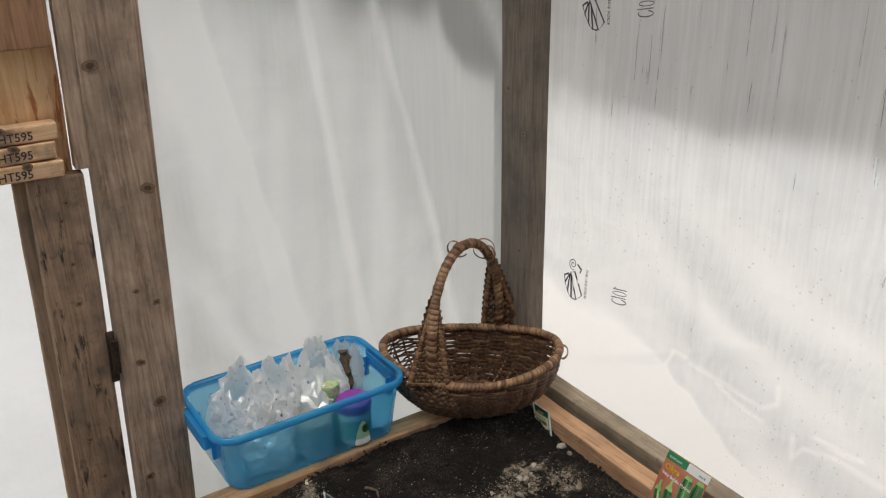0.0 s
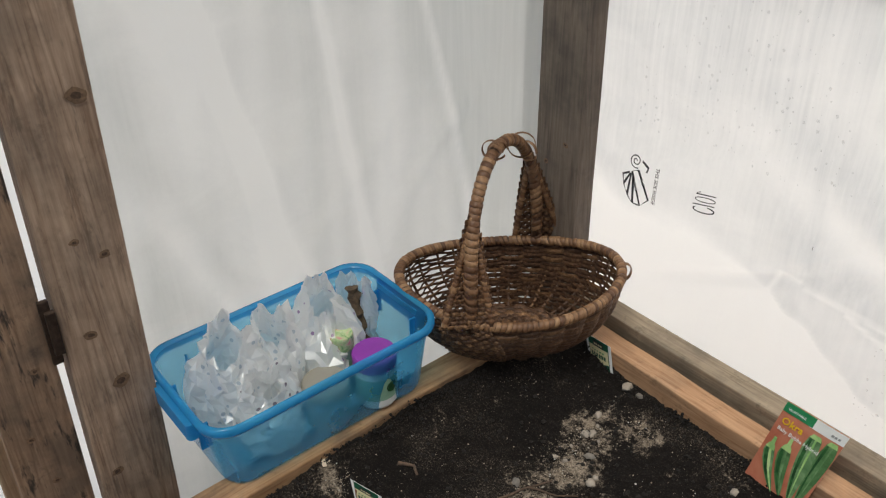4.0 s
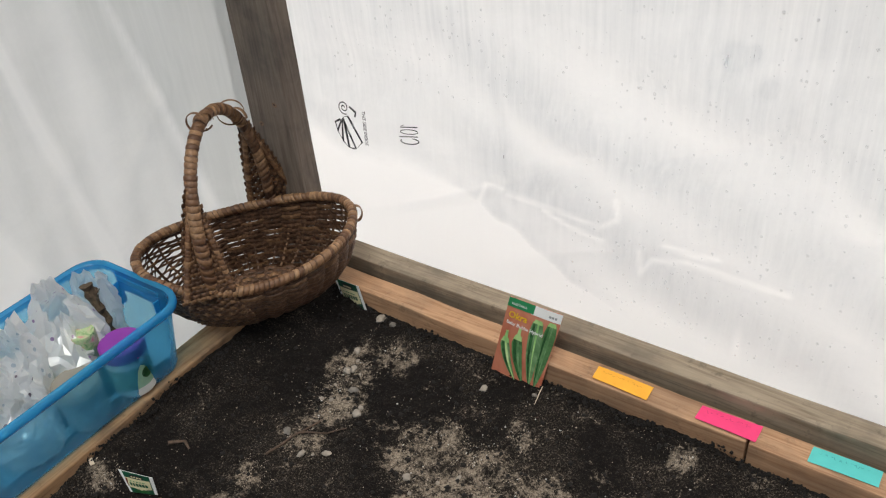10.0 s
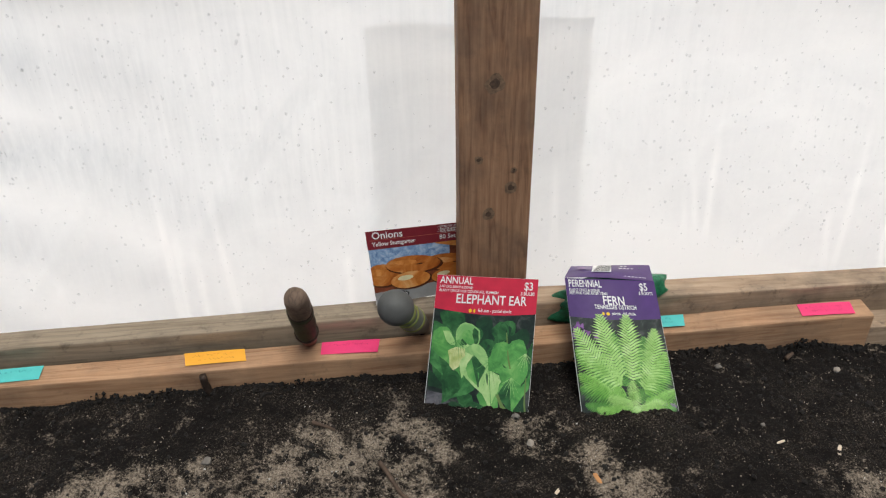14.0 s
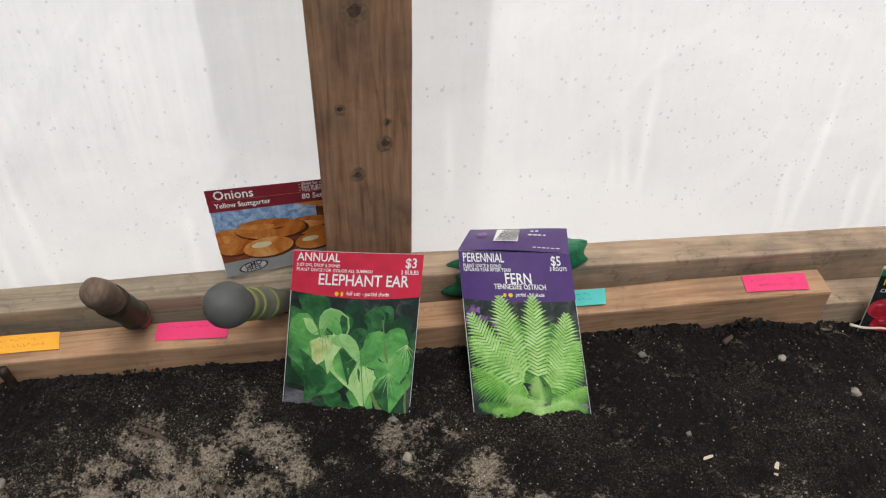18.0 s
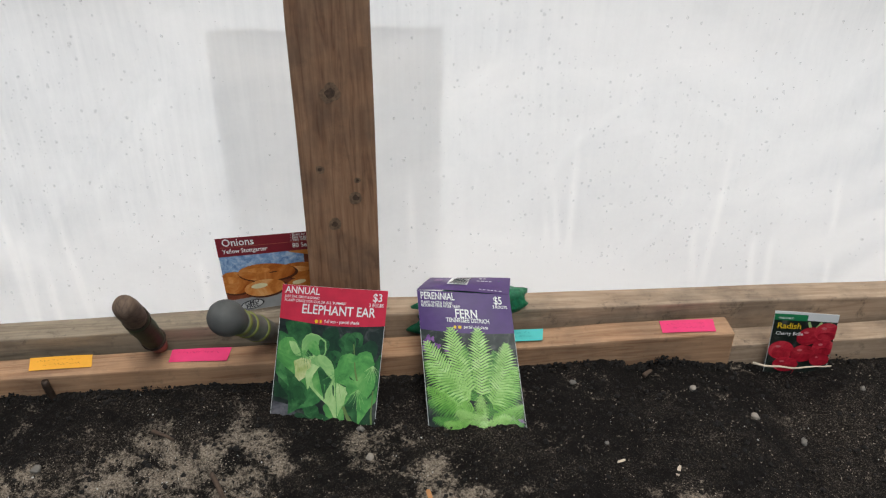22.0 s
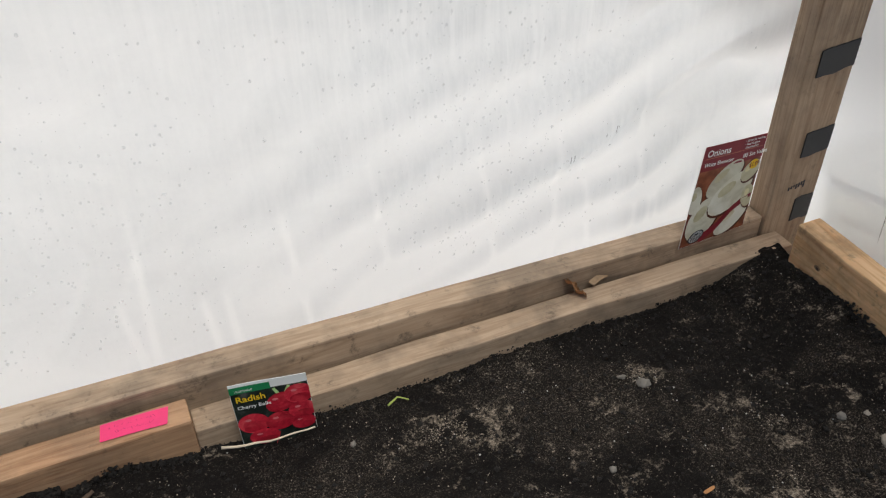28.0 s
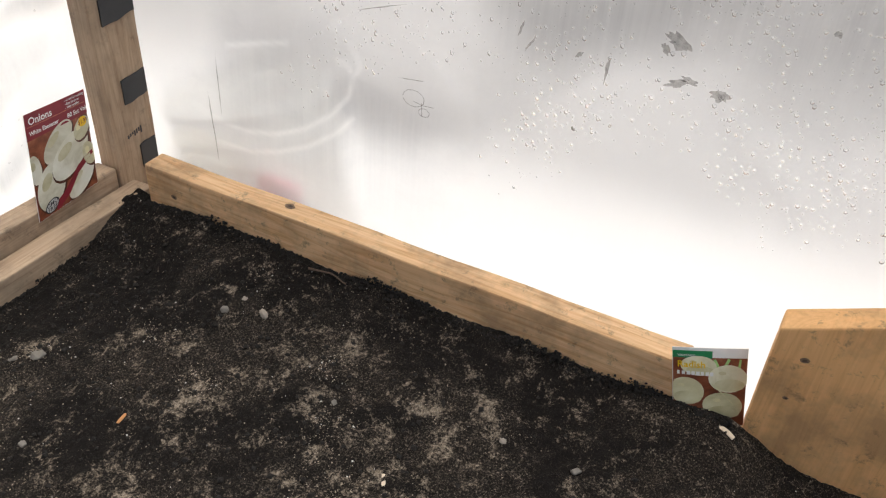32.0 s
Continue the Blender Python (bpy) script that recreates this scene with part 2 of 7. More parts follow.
M_DOOR_POST = wood("pale_weathered_door_post", "z", (0.22, 0.138, 0.090), (0.41, 0.285, 0.20), (0.53, 0.395, 0.29), stain=0.4, specks=0.3, flecks=0.35)
M_STILE = wood("mottled_stile_wood", "z", (0.19, 0.115, 0.070), (0.33, 0.215, 0.14), (0.43, 0.295, 0.20), stain=0.55, specks=0.5, flecks=0.9)
M_KNOT = plain("dark_wood_knot", (0.085, 0.050, 0.032), 0.7, 0.5, 300)
M_KNOT_RING = plain("bent_grain_round_knot", (0.20, 0.125, 0.075), 0.7, 0.4, 260)
M_TAPE = plain("black_tape", (0.022, 0.022, 0.024), 0.5, 0.2, 30)
M_INK = plain("black_ink", (0.03, 0.03, 0.035), 0.7, 0.1, 50)
M_IRON = plain("rusty_iron", (0.06, 0.04, 0.03), 0.55, 0.5, 120, metal=0.6)

ground_bm = bmesh.new()
bmesh.ops.create_grid(ground_bm, x_segments=40, y_segments=40, size=300)
for v in ground_bm.verts:
    v.co.z = -0.44
tagged(part("ground", ground_bm, M_YARD), "grey thawed yard outside the greenhouse", "ground", kind="structure")


def snow_bank():
    """Snow that lies round the greenhouse: wide to the north, a narrow bank to the east."""
    bm = bmesh.new()
    grid = []
    for j in range(61):
        row = []
        for i in range(61):
            x, y = -14.0 + 20.0 * i / 60, -9.0 + 14.0 * j / 60
            edge = min(1.0, max(0.0, min(5.2 - x, 4.2 - y) + 0.35 * noise.noise(Vector((y * 0.9, x * 0.9, 0)))))
            z = -0.47 + 0.09 * edge + 0.05 * noise.noise(Vector((x, y, 2))) * edge
            if 0.4 < x < 3.9 and -2.9 < y < 0.3:
                z = -0.50
            row.append(bm.verts.new((x, y, z)))
        grid.append(row)
    for j in range(60):
        for i in range(60):
            bm.faces.new((grid[j][i], grid[j][i + 1], grid[j + 1][i + 1], grid[j + 1][i]))
    tagged(part("snow_bank", bm, M_SNOW, smooth=True), "old snow lying round the greenhouse", "snow", kind="structure")


snow_bank()
tagged(part("floor", box_bm((0.60, -2.6, -0.43), (3.69, 0.09, -0.36)), M_FLOOR), "trodden earth floor of the greenhouse", "floor", kind="structure")


def smooth_step(a, b, x):
    t = min(1.0, max(0.0, (x - a) / (b - a)))
    return t * t * (3 - 2 * t)


RUBS_NORTH = (((1.052, 0.150), (1.060, 0.178), (1.090, 0.180)), ((1.10, 0.176), (1.18, 0.178), (1.245, 0.172), (1.268, 0.188), (1.262, 0.212)), ((1.16, 0.170), (1.20, 0.158), (1.25, 0.152)),
              ((1.300, 0.150), (1.306, 0.120), (1.318, 0.142), (1.36, 0.148), (1.42, 0.146), (1.49, 0.150)), ((1.33, 0.165), (1.37, 0.160), (1.40, 0.165)))
RUBS_EAST = (((-0.619, 0.162), (-0.627, 0.187), (-0.649, 0.207), (-0.689, 0.223), (-0.724, 0.233)), ((-0.612, 0.172), (-0.617, 0.160), (-0.628, 0.168)),
             ((-0.860, 0.232), (-0.851, 0.214), (-0.873, 0.207), (-0.891, 0.206), (-0.889, 0.197), (-0.878, 0.199)), ((0.045, 0.050), (0.005, 0.090), (-0.040, 0.128)), ((-0.32, 0.255), (-0.335, 0.230), (-0.330, 0.215)))
# bright arcs of the outside bucket's rim and rings, painted into the film's tone
RIM_ARCS = (((-0.039, 0.089), (-0.075, 0.074), (-0.132, 0.069), (-0.190, 0.081), (-0.242, 0.106), (-0.288, 0.141), (-0.317, 0.178), (-0.323, 0.209), (-0.315, 0.223), (-0.300, 0.225)),
            ((-0.080, 0.035), (-0.137, 0.035), (-0.195, 0.053), (-0.248, 0.079), (-0.300, 0.118), (-0.324, 0.147)), ((-0.111, 0.201), (-0.166, 0.217), (-0.217, 0.230)), ((-0.293, 0.277), (-0.340, 0.292), (-0.381, 0.315)))


drip_rnd = random.Random(31)
DRIPS = [(drip_rnd.uniform(1.42, 3.45), drip_rnd.uniform(0.08, 0.30), drip_rnd.uniform(-0.12, 0.06)) for _ in range(26)]


def pale_streak(line, a, z):
    """Whitish streaks along a line: where something rubbed over the film, and the bucket's painted rim arcs."""
    if not (min(p[0] for p in line) - 0.02 < a < max(p[0] for p in line) + 0.02 and min(p[1] for p in line) - 0.02 < z < max(p[1] for p in line) + 0.02):
        return 0.0
    best = 1.0
    for (x0, y0), (x1, y1) in zip(line, line[1:]):
        dx, dy = x1 - x0, y1 - y0
        t = min(1.0, max(0.0, ((a - x0) * dx + (z - y0) * dy) / (dx * dx + dy * dy)))
        best = min(best, math.hypot(a - x0 - dx * t, z - y0 - dy * t))
    return 0.38 * max(0.0, 1 - best / 0.006)


def fog_glow_north(x, z):
    """How milky the north film is: frosty at the foot and in the west corner, washed clear high up. Glow and fold
    shading are painted into it.
    """
    n1 = noise.noise(Vector((x * 2.2 + z * 2.0, z * 5.5 + x * 1.5, 3.1)))
    n2 = noise.noise(Vector((x * 9 + z * 5, z * 14 + x * 4, 8.4)))
    f = 0.40 + 0.20 * n1 + 0.07 * n2
    f += 0.35 * math.exp(-max(0.0, z) / 0.10) * (0.6 + 0.5 * n1)
    # glow in the west corner, painted in: bright slanting edge, greyer at the foot
    edge = 0.165 - 0.10 * (x - 0.90) - 0.42 * max(0.0, x - 1.06) + 0.016 * noise.noise(Vector((x * 9, z * 5, 1))) + 0.006 * noise.noise(Vector((x * 30, z * 12, 1)))
    crisp = 0.006 + 0.05 * smooth_step(1.06, 0.92, x)
    near = smooth_step(1.34, 1.26, x)
    f += 0.80 * smooth_step(-crisp, crisp, edge - z) * near * (0.55 + 0.45 * smooth_step(0.022, 0.060, z + 0.02 * n1))
    # painted shade: a darker band above the glow and a dark crease line
    f -= 0.20 * smooth_step(0.0, 0.015, z - edge) * smooth_step(0.16, 0.02, z - edge) * near * smooth_step(0.98, 1.08, x)
    f -= 0.22 * math.exp(-((x - 1.085 + 0.17 * (z - 0.30)) / 0.010) ** 2) * smooth_step(0.36, 0.30, z) * smooth_step(0.14, 0.18, z)
    top = 0.50 + 0.35 * smooth_step(1.6, 2.0, x) + 0.07 * n1 + 0.07 * n2 + 0.04 * noise.noise(Vector((x * 30, z * 12, 4.0)))
    f -= 0.50 * smooth_step(-0.06, 0.22, z - top) * smooth_step(0.76, 0.92, x)
    # light and dark sides of the folds, painted along the pleats
    f += 55 * pleats_north(x, z) * (1 if z > 0 else 0) * smooth_step(0.52, 0.38, z)
    for a, b, r in ((1.385, 0.425, 0.013), (1.428, 0.398, 0.009), (1.405, 0.432, 0.007)):
        f -= 0.55 * math.exp(-((x - a) ** 2 + (z - b) ** 2) / (r * r))
    for x0, top, slope in DRIPS:
        if z < top:
            f += 0.24 * math.exp(-((x - x0 - slope * z) / 0.0045) ** 2) * smooth_step(top, top * 0.5, z)
    for line in RUBS_NORTH:
        f += pale_streak(line, x, z)
    # painted fade: brighter at the foot, darker upwards
    return f + 0.12 * smooth_step(1.5, 2.3, x) - 0.16 * smooth_step(0.22, 0.50, z) - 0.12 * smooth_step(2.8, 3.2, x) * smooth_step(0.12, 0.40, z) + 0.10 * smooth_step(0.22, 0.05, z)


def fog_glow_east(y, z):
    n1 = noise.noise(Vector((y * 4.0, z * 6 + y * 2, 5.2)))
    n2 = noise.noise(Vector((y * 15, z * 15, 2.4)))
    top = 0.40 - 0.14 * smooth_step(-0.35, -0.62, y) + 0.06 * n1
    f = 0.62 + 0.20 * n1 + 0.08 * n2 - 0.50 * smooth_step(-0.02, 0.11, z - top)
    f -= 0.12 * math.exp(-((y + 0.39) / 0.11) ** 2 - ((z - 0.12) / 0.10) ** 2) * (0.8 + 0.6 * n2)
    f -= 0.26 * math.exp(-((y + 0.18) / 0.18) ** 2 - ((z - 0.13) / 0.15) ** 2)
    f += 0.24 * smooth_step(0.20, 0.05, math.hypot(y + 0.38, (z - 0.32) * 1.25) + 0.05 * n2)
    # blown-out brightness low at the south end, put into the film's tone
    f += 0.35 * smooth_step(0.02, -0.10, z - 0.16 - 0.25 * smooth_step(-0.45, -0.8, y)) * smooth_step(-0.40, -0.55, y)
    f += 0.30 * smooth_step(-0.13, -0.05, y) * smooth_step(0.40, 0.30, z)
    for line in RUBS_EAST:
        f += pale_streak(line, y, z)
    for line in RIM_ARCS:
        f += 0.9 * pale_streak(line, y, z)
    return f


def fold_tone_west(y, z):
    # shading of the folds and their bright edges, painted into the tone
    fold = noise.noise(Vector((y * 5 + z * 1.1, z * 0.7, 9.0)))
    return 0.40 + 0.60 * max(0.0, 1 - abs(fold) * 9) + 0.45 * fold + 0.75 * noise.noise(Vector((y * 7 + z * 1.5, z * 0.9, 6.0))) + 0.35 * noise.noise(Vector((y * 22 - z * 2.0, z * 2.0, 2.0)))


def pleats_north(x, z):
    """Slanting folds: falling eastward beside the west corner, rising into the east corner."""
    w = noise.noise(Vector((x * 5, z * 5, 4)))
    d = 0.0085 * math.sin((z - 0.34 * x + 0.035 * w) * 74) * smooth_step(2.75, 3.15, x) * smooth_step(0.42, 0.18, z) * (0.55 + 0.6 * w)
    d += 0.0060 * math.sin((z + 0.42 * x + 0.05 * w) * 44) * smooth_step(2.0, 1.6, x) * smooth_step(0.9, 1.2, x) * smooth_step(0.60, 0.25, z) * (0.6 + 0.6 * w)
    d += 0.0035 * math.sin((x - 1.07 - 0.12 * (0.35 - z)) * 30) * math.exp(-((x - 1.085 + 0.10 * (z - 0.27)) / 0.02) ** 2) * smooth_step(0.45, 0.2, z)
    return d


def film_wall(name, along, lo, hi, z0, z1, fixed, bulge, material, label, seed, folds=0.0, crease=0.004, curl=0.0, fog_glow=None, pleats=None, nu=150, nv=120, flip=False):
    """A slack, creased sheet of film between two posts. along: 'x' or 'y'."""
    verts, level = [], []
    for j in range(nv + 1):
        for i in range(nu + 1):
            u, w = i / nu, j / nv
            a, z = lo + (hi - lo) * u, z0 + (z1 - z0) * w
            slack = math.sin(math.pi * min(1, w * 1.15)) * 0.5 + 0.5
            edge = min(1.0, 6 * max(0.0, w - 0.115)) * min(1.0, 9 * u, 9 * (1 - u))
            d = bulge * slack * (0.75 + 0.25 * math.sin(math.pi * u)) * edge
            d += edge * 0.010 * noise.noise(Vector((a * 2.2 + seed * 5, z * 1.6, seed)))
            fade = 1 - 0.6 * smooth_step(0.35, 0.6, z)
            d += edge * crease * fade * noise.noise(Vector((a * 7 + z * 6, z * 3.0 - a * 4, seed * 3)))
            ridge = 1 - abs(noise.noise(Vector((a * 4 - z * 5, z * 2 + a, seed * 9))))
            d += edge * crease * (1 - smooth_step(0.25, 0.42, z)) * 1.6 * max(0.0, ridge - 0.8) * 5
            d += edge * folds * (noise.noise(Vector((a * 13, z * 0.7, seed * 2))) + 0.6 * abs(noise.noise(Vector((a * 6 + z, z * 0.9, seed)))))
            if pleats:
                d += min(1.0, 12 * max(0.0, w - 0.112)) * min(1.0, 14 * u, 14 * (1 - u)) * pleats(a, z)
            b = fixed + d + curl * min(1.0, max(0.0, (a + 0.03) / 0.08)) ** 2
            verts.append((a, b, z) if along == "x" else (b, a, z))
            level.append(fog_glow(a, z) if fog_glow else 0.5)
    faces = [(j * (nu + 1) + i, j * (nu + 1) + i + 1, (j + 1) * (nu + 1) + i + 1, (j + 1) * (nu + 1) + i) for j in range(nv) for i in range(nu)]
    if flip:
        faces = [f[::-1] for f in faces]
    me = bpy.data.meshes.new(name)
    me.from_pydata(verts, [], faces)
    me.attributes.new("fog_glow", "FLOAT", "POINT").data.foreach_set("value", level)
    me.materials.append(material)
    me.polygons.foreach_set("use_smooth", [True] * len(faces))
    tagged(new(name, me), label, "plastic wall", kind="structure")
    return lambda u, w: Vector(verts[round(w * nv) * (nu + 1) + round(u * nu)])


NORTH_1 = film_wall("wall_north_1", "x", 0.59, 2.226, -0.2, 1.7, 0.093, 0.03, M_FILM, "milky translucent plastic film stretched over the frame", 1, crease=0.009, fog_glow=fog_glow_north, pleats=pleats_north, nu=380, nv=360)
NORTH_2 = film_wall("wall_north_2", "x", 2.226, 3.70, -0.2, 1.7, 0.093, 0.03, M_FILM, "milky translucent plastic film with condensation droplets", 2, crease=0.009, fog_glow=fog_glow_north, pleats=pleats_north, nu=380, nv=360)
film_wall("wall_west_1", "y", -0.6, 0.09, -0.38, 1.7, 0.585, -0.010, M_FILM_WEST, "creased milky plastic film behind the basket and the bin", 3, folds=0.020, curl=0.078, fog_glow=fold_tone_west)
EAST = film_wall("wall_east", "y", -2.6, 0.09, -0.38, 1.7, 3.702, 0.012, M_FILM_WET, "wet milky plastic film, half clear with droplets", 4, crease=0.0012, fog_glow=fog_glow_east, nu=500, nv=360, flip=True)
film_wall("wall_west_2", "y", -2.6, -0.6, -0.38, 1.7, 0.585, -0.012, M_FILM, "milky plastic film on the door", 5, folds=0.008, fog_glow=lambda y, z: 0.75 + 0.3 * noise.noise(Vector((y * 6, z * 6, 1))))
film_wall("wall_south", "x", 0.585, 3.70, -0.38, 1.7, -2.6, -0.02, M_FILM_ROOF, "thin plastic film behind the path", 6)


def far_woods():
    """A dark line of bare woods beyond the yard, to the north and the east."""
    bm = bmesh.new()
    low, high = [], []
    for i in range(181):
        t = radians(-70 + 200 * i / 180)
        h = 7.0 + 2.2 * noise.noise(Vector((i * 0.11, 0, 0))) + 1.2 * noise.noise(Vector((i * 0.6, 1, 0)))
        x, y = 2 + 27 * math.cos(t), 27 * math.sin(t)
        low.append(bm.verts.new((x, y, -0.6)))
        high.append(bm.verts.new((x, y, h)))
    for i in range(180):
        bm.faces.new((low[i], low[i + 1], high[i + 1], high[i]))
    tagged(part("backdrop", bm, M_WOODS), "dark line of woods far beyond the plastic walls", "backdrop", kind="structure")


M_WOODS = plain("far_woods", (0.06, 0.065, 0.06), 0.95, 0.4, 0.6)
far_woods()
roof_bm = bmesh.new()
bmesh.ops.create_grid(roof_bm, x_segments=30, y_segments=30, size=1)
for v in roof_bm.verts:
    v.co = Vector((2.14 + v.co.x * 1.56, -1.25 + v.co.y * 1.36, 1.7 + 0.02 * noise.noise(v.co * 4)))
tagged(part("ceiling", roof_bm, M_FILM_ROOF, smooth=True), "thin plastic film roof", "ceiling", kind="structure")


def sheet_patch(name, x0, x1, z0, z1, y, label, seed):
    """A sheet of film added behind the wall."""
    bm = bmesh.new()
    grid = [[bm.verts.new((x0 + (x1 - x0) * i / 12, y + 0.004 * noise.noise(Vector((i * 0.4, j * 0.3, seed))), z0 + (z1 - z0) * j / 12 + 0.01 * noise.noise(Vector((i * 0.3, seed, j * 0.01))))) for i in range(13)] for j in range(13)]
    for j in range(12):
        for i in range(12):
            bm.faces.new((grid[j][i], grid[j][i + 1], grid[j + 1][i + 1], grid[j + 1][i]))
    tagged(part(name, bm, M_SCRAP if seed == 2 else M_PATCH, smooth=True), label, "plastic sheet")


# the first sheet is added to grey the film on both sides of the post
sheet_patch("film_patch", 2.085, 2.362, -0.2, 0.392, 0.142, "milky sheet greying the film behind the post", 1)
sheet_patch("film_patch", 3.40, 3.60, -0.2, 0.205, 0.134, "scrap of white film behind the onion packet", 2)

wall_post = board("wall_post", (2.186, 0.047, -0.20), (2.275, 0.085, 1.69), M_POST, "brown weathered timber post with knots", "post", seed=3)
corner_w = board("corner_post", (0.665, 0.048, -0.36), (0.755, 0.086, 1.69), M_GREY, "dark grey weathered timber corner post", "post", seed=4)
corner_e = board("corner_post", (3.611, 0.047, -0.36), (3.697, 0.085, 1.69), M_PINE_Z, "pale timber corner post with a stamped mark", "post", seed=5)


def lean(ob, k=0.036):
    """The door side leans a little towards the corner."""
    for v in ob.data.vertices:
        v.co.y += k * v.co.z
    return ob


door_post = lean(board("door_post", (0.622, -0.678, -0.36), (0.660, -0.589, 1.69), M_DOOR_POST, "wide greyish brown timber door post with knots", "post", seed=6))
sill_w = board("sill_beam", (0.757, 0.050, -0.36), (2.184, 0.088, 0.014), M_SILL_X, "grey timber sill under the plastic wall", "beam", "sill beams", seed=7)
sill_e = board("sill_beam", (2.277, 0.050, -0.36), (3.609, 0.088, 0.028), M_GREYBED_X, "grey timber sill under the plastic wall", "beam", "sill beams", seed=8)
for v in sill_e.data.vertices:
    v.co.z -= 0.027 * (v.co.x - 2.272) if v.co.z > -0.1 else 0
for v in sill_w.data.vertices:
    v.co.z += 0.012 * (v.co.x - 0.757) / 1.42 if v.co.z > -0.1 else 0
board("sill_beam", (0.600, -0.46, -0.09), (0.638, -0.26, -0.001), M_SILL_X, "grey timber ledge behind the blue bin", "beam", "sill beams", seed=18)
board("bed_board", (0.79, 0.0, -0.36), (1.4955, 0.038, 0.0), M_BED_X, "brown timber side board of the raised bed", "board", "bed boards", seed=9)
mid_board = board("bed_board", (1.497, 0.0, -0.36), (2.752, 0.038, 0.0), M_BED_X, "brown timber side board carrying paper labels", "board", "bed boards", seed=10)
grey_board = board("bed_board", (2.7522, 0.003, -0.36), (3.632, 0.041, -0.025), M_GREYBED_X, "greyed timber side board of the raised bed", "board", "bed boards", seed=11)
for v in grey_board.data.vertices:
    v.co.z -= 0.012 * (v.co.x - 2.752) if v.co.z > -0.2 else 0
end_board = board("bed_board", (3.60, -0.850, -0.36), (3.638, -0.022, 0.029), M_YELLOW_Y, "yellowish timber end board of the raised bed", "board", "bed boards", seed=12)
panel = board("end_panel", (3.612, -1.40, -0.36), (3.650, -0.930, 0.116), M_PANEL_Z, "thick yellowish timber panel with a slanted top", "panel", seed=13)
for v in panel.data.vertices:
    if v.co.z > 0:
        v.co.z += max(0.0, -0.930 - v.co.y) * 0.47
left_board = board("bed_board", (-0.045, -0.95, -0.36), (0.0, 0.130, 0.0), M_BED_Y, "worn timber end board under the blue bin", "board", "bed boards", seed=14)
left_board.matrix_world = pose(0.783, -0.14, 0.0, 0, 0, 2.4)
board("bed_board", (0.80, -1.30, -0.36), (3.60, -1.262, 0.0), M_BED_X, "brown timber front board of the raised bed", "board", "bed boards", seed=15)


def knot(parent, at, normal, r, stretch=1.5):
    """A dark knot set in a timber face: a paler ring of bent grain round a dark eye."""
    n = Vector(normal)
    up = Vector((0, 0, 1)) if abs(n.z) < 0.5 else Vector((1, 0, 0))
    side = up.cross(n)
    rnd = random.Random(int(1000 * (at[1] + at[2])))
    tilt = rnd.uniform(-0.5, 0.5)
    for size, lift, m in ((1.15, 0.0003, M_KNOT_RING), (0.55, 0.0006, M_KNOT)):
        bm = bmesh.new()
        mid = bm.verts.new(Vector(at) + n * (lift + 0.0002))
        ring = []
        for k in range(16):
            t = 2 * math.pi * k / 16
            q = r * size * (1 + 0.3 * noise.noise(Vector((math.cos(t) * 1.4, math.sin(t) * 1.4, at[2] * 40 + size))))
            a, b = math.cos(t) * q * 1.15, math.sin(t) * q * stretch * 0.55
            ring.append(bm.verts.new(Vector(at) + side * (a * math.cos(tilt) - b * math.sin(tilt)) + up * (a * math.sin(tilt) + b * math.cos(tilt)) + n * lift))
        for k in range(16):
            bm.faces.new((mid, ring[k], ring[(k + 1) % 16]))
        bmesh.ops.recalc_face_normals(bm, faces=bm.faces)
        part("knot" if m is M_KNOT else "knot_ring", bm, m, parent)


for at, r in (((2.227, 0.0468, 0.351), 0.0085), ((2.209, 0.0468, 0.255), 0.004), ((2.249, 0.0468, 0.214), 0.006), ((2.222, 0.0468, 0.178), 0.006), ((2.252, 0.0468, 0.238), 0.003), ((2.20, 0.0468, 0.62), 0.007)):
    knot(wall_post, at, (0, -1, 0), r, 2.2)
for at, r in (((0.6612, -0.589, 0.488), 0.009), ((0.6612, -0.623, 0.134), 0.009), ((0.6612, -0.641, 0.211), 0.006), ((0.6612, -0.603, 0.306), 0.005), ((0.6612, -0.639, 0.672), 0.009), ((0.6612, -0.630, 0.331), 0.004), ((0.6612, -0.657, 0.002), 0.006)):
    knot(door_post, at, (1, 0, 0), r)
for at, r in (((0.689, 0.0468, 0.559), 0.004), ((0.735, 0.0468, 0.485), 0.005), ((0.69, 0.0468, 0.22), 0.004), ((0.728, 0.0468, 0.26), 0.004)):
    knot(corner_w, at, (0, -1, 0), r)
knot(end_board, (3.622, -0.273, 0.0302), (0, 0, 1), 0.006)
knot(end_board, (3.599, -0.075, -0.012), (-1, 0, 0), 0.004)
knot(panel, (3.6112, -0.965, 0.085), (-1, 0, 0), 0.004)
knot(panel, (3.6112, -0.962, 0.025), (-1, 0, 0), 0.0025)


def tape(lo, hi, label, tilt):
    bm = box_bm(lo, hi, 0.0006)
    bmesh.ops.subdivide_edges(bm, edges=[e for e in bm.edges if abs(e.verts[0].co.x - e.verts[1].co.x) > 0.02], cuts=8)
    for v in bm.verts:
        v.co.z += tilt * (v.co.x - lo[0]) + 0.003 * noise.noise(v.co * 60)
    tagged(part("tape_strip", bm, M_TAPE), label, "tape", "tape on the post")


tape((3.630, 0.0445, 0.216), (3.6935, 0.0465, 0.256), "black tape strip stuck round the post", 0.1)
tape((3.645, 0.0445, 0.087), (3.6935, 0.0465, 0.127), "black tape strip with a torn end", 0.1)
tape((3.660, 0.0445, -0.03), (3.6935, 0.0465, 0.012), "short black tape strip low on the post", 0.05)
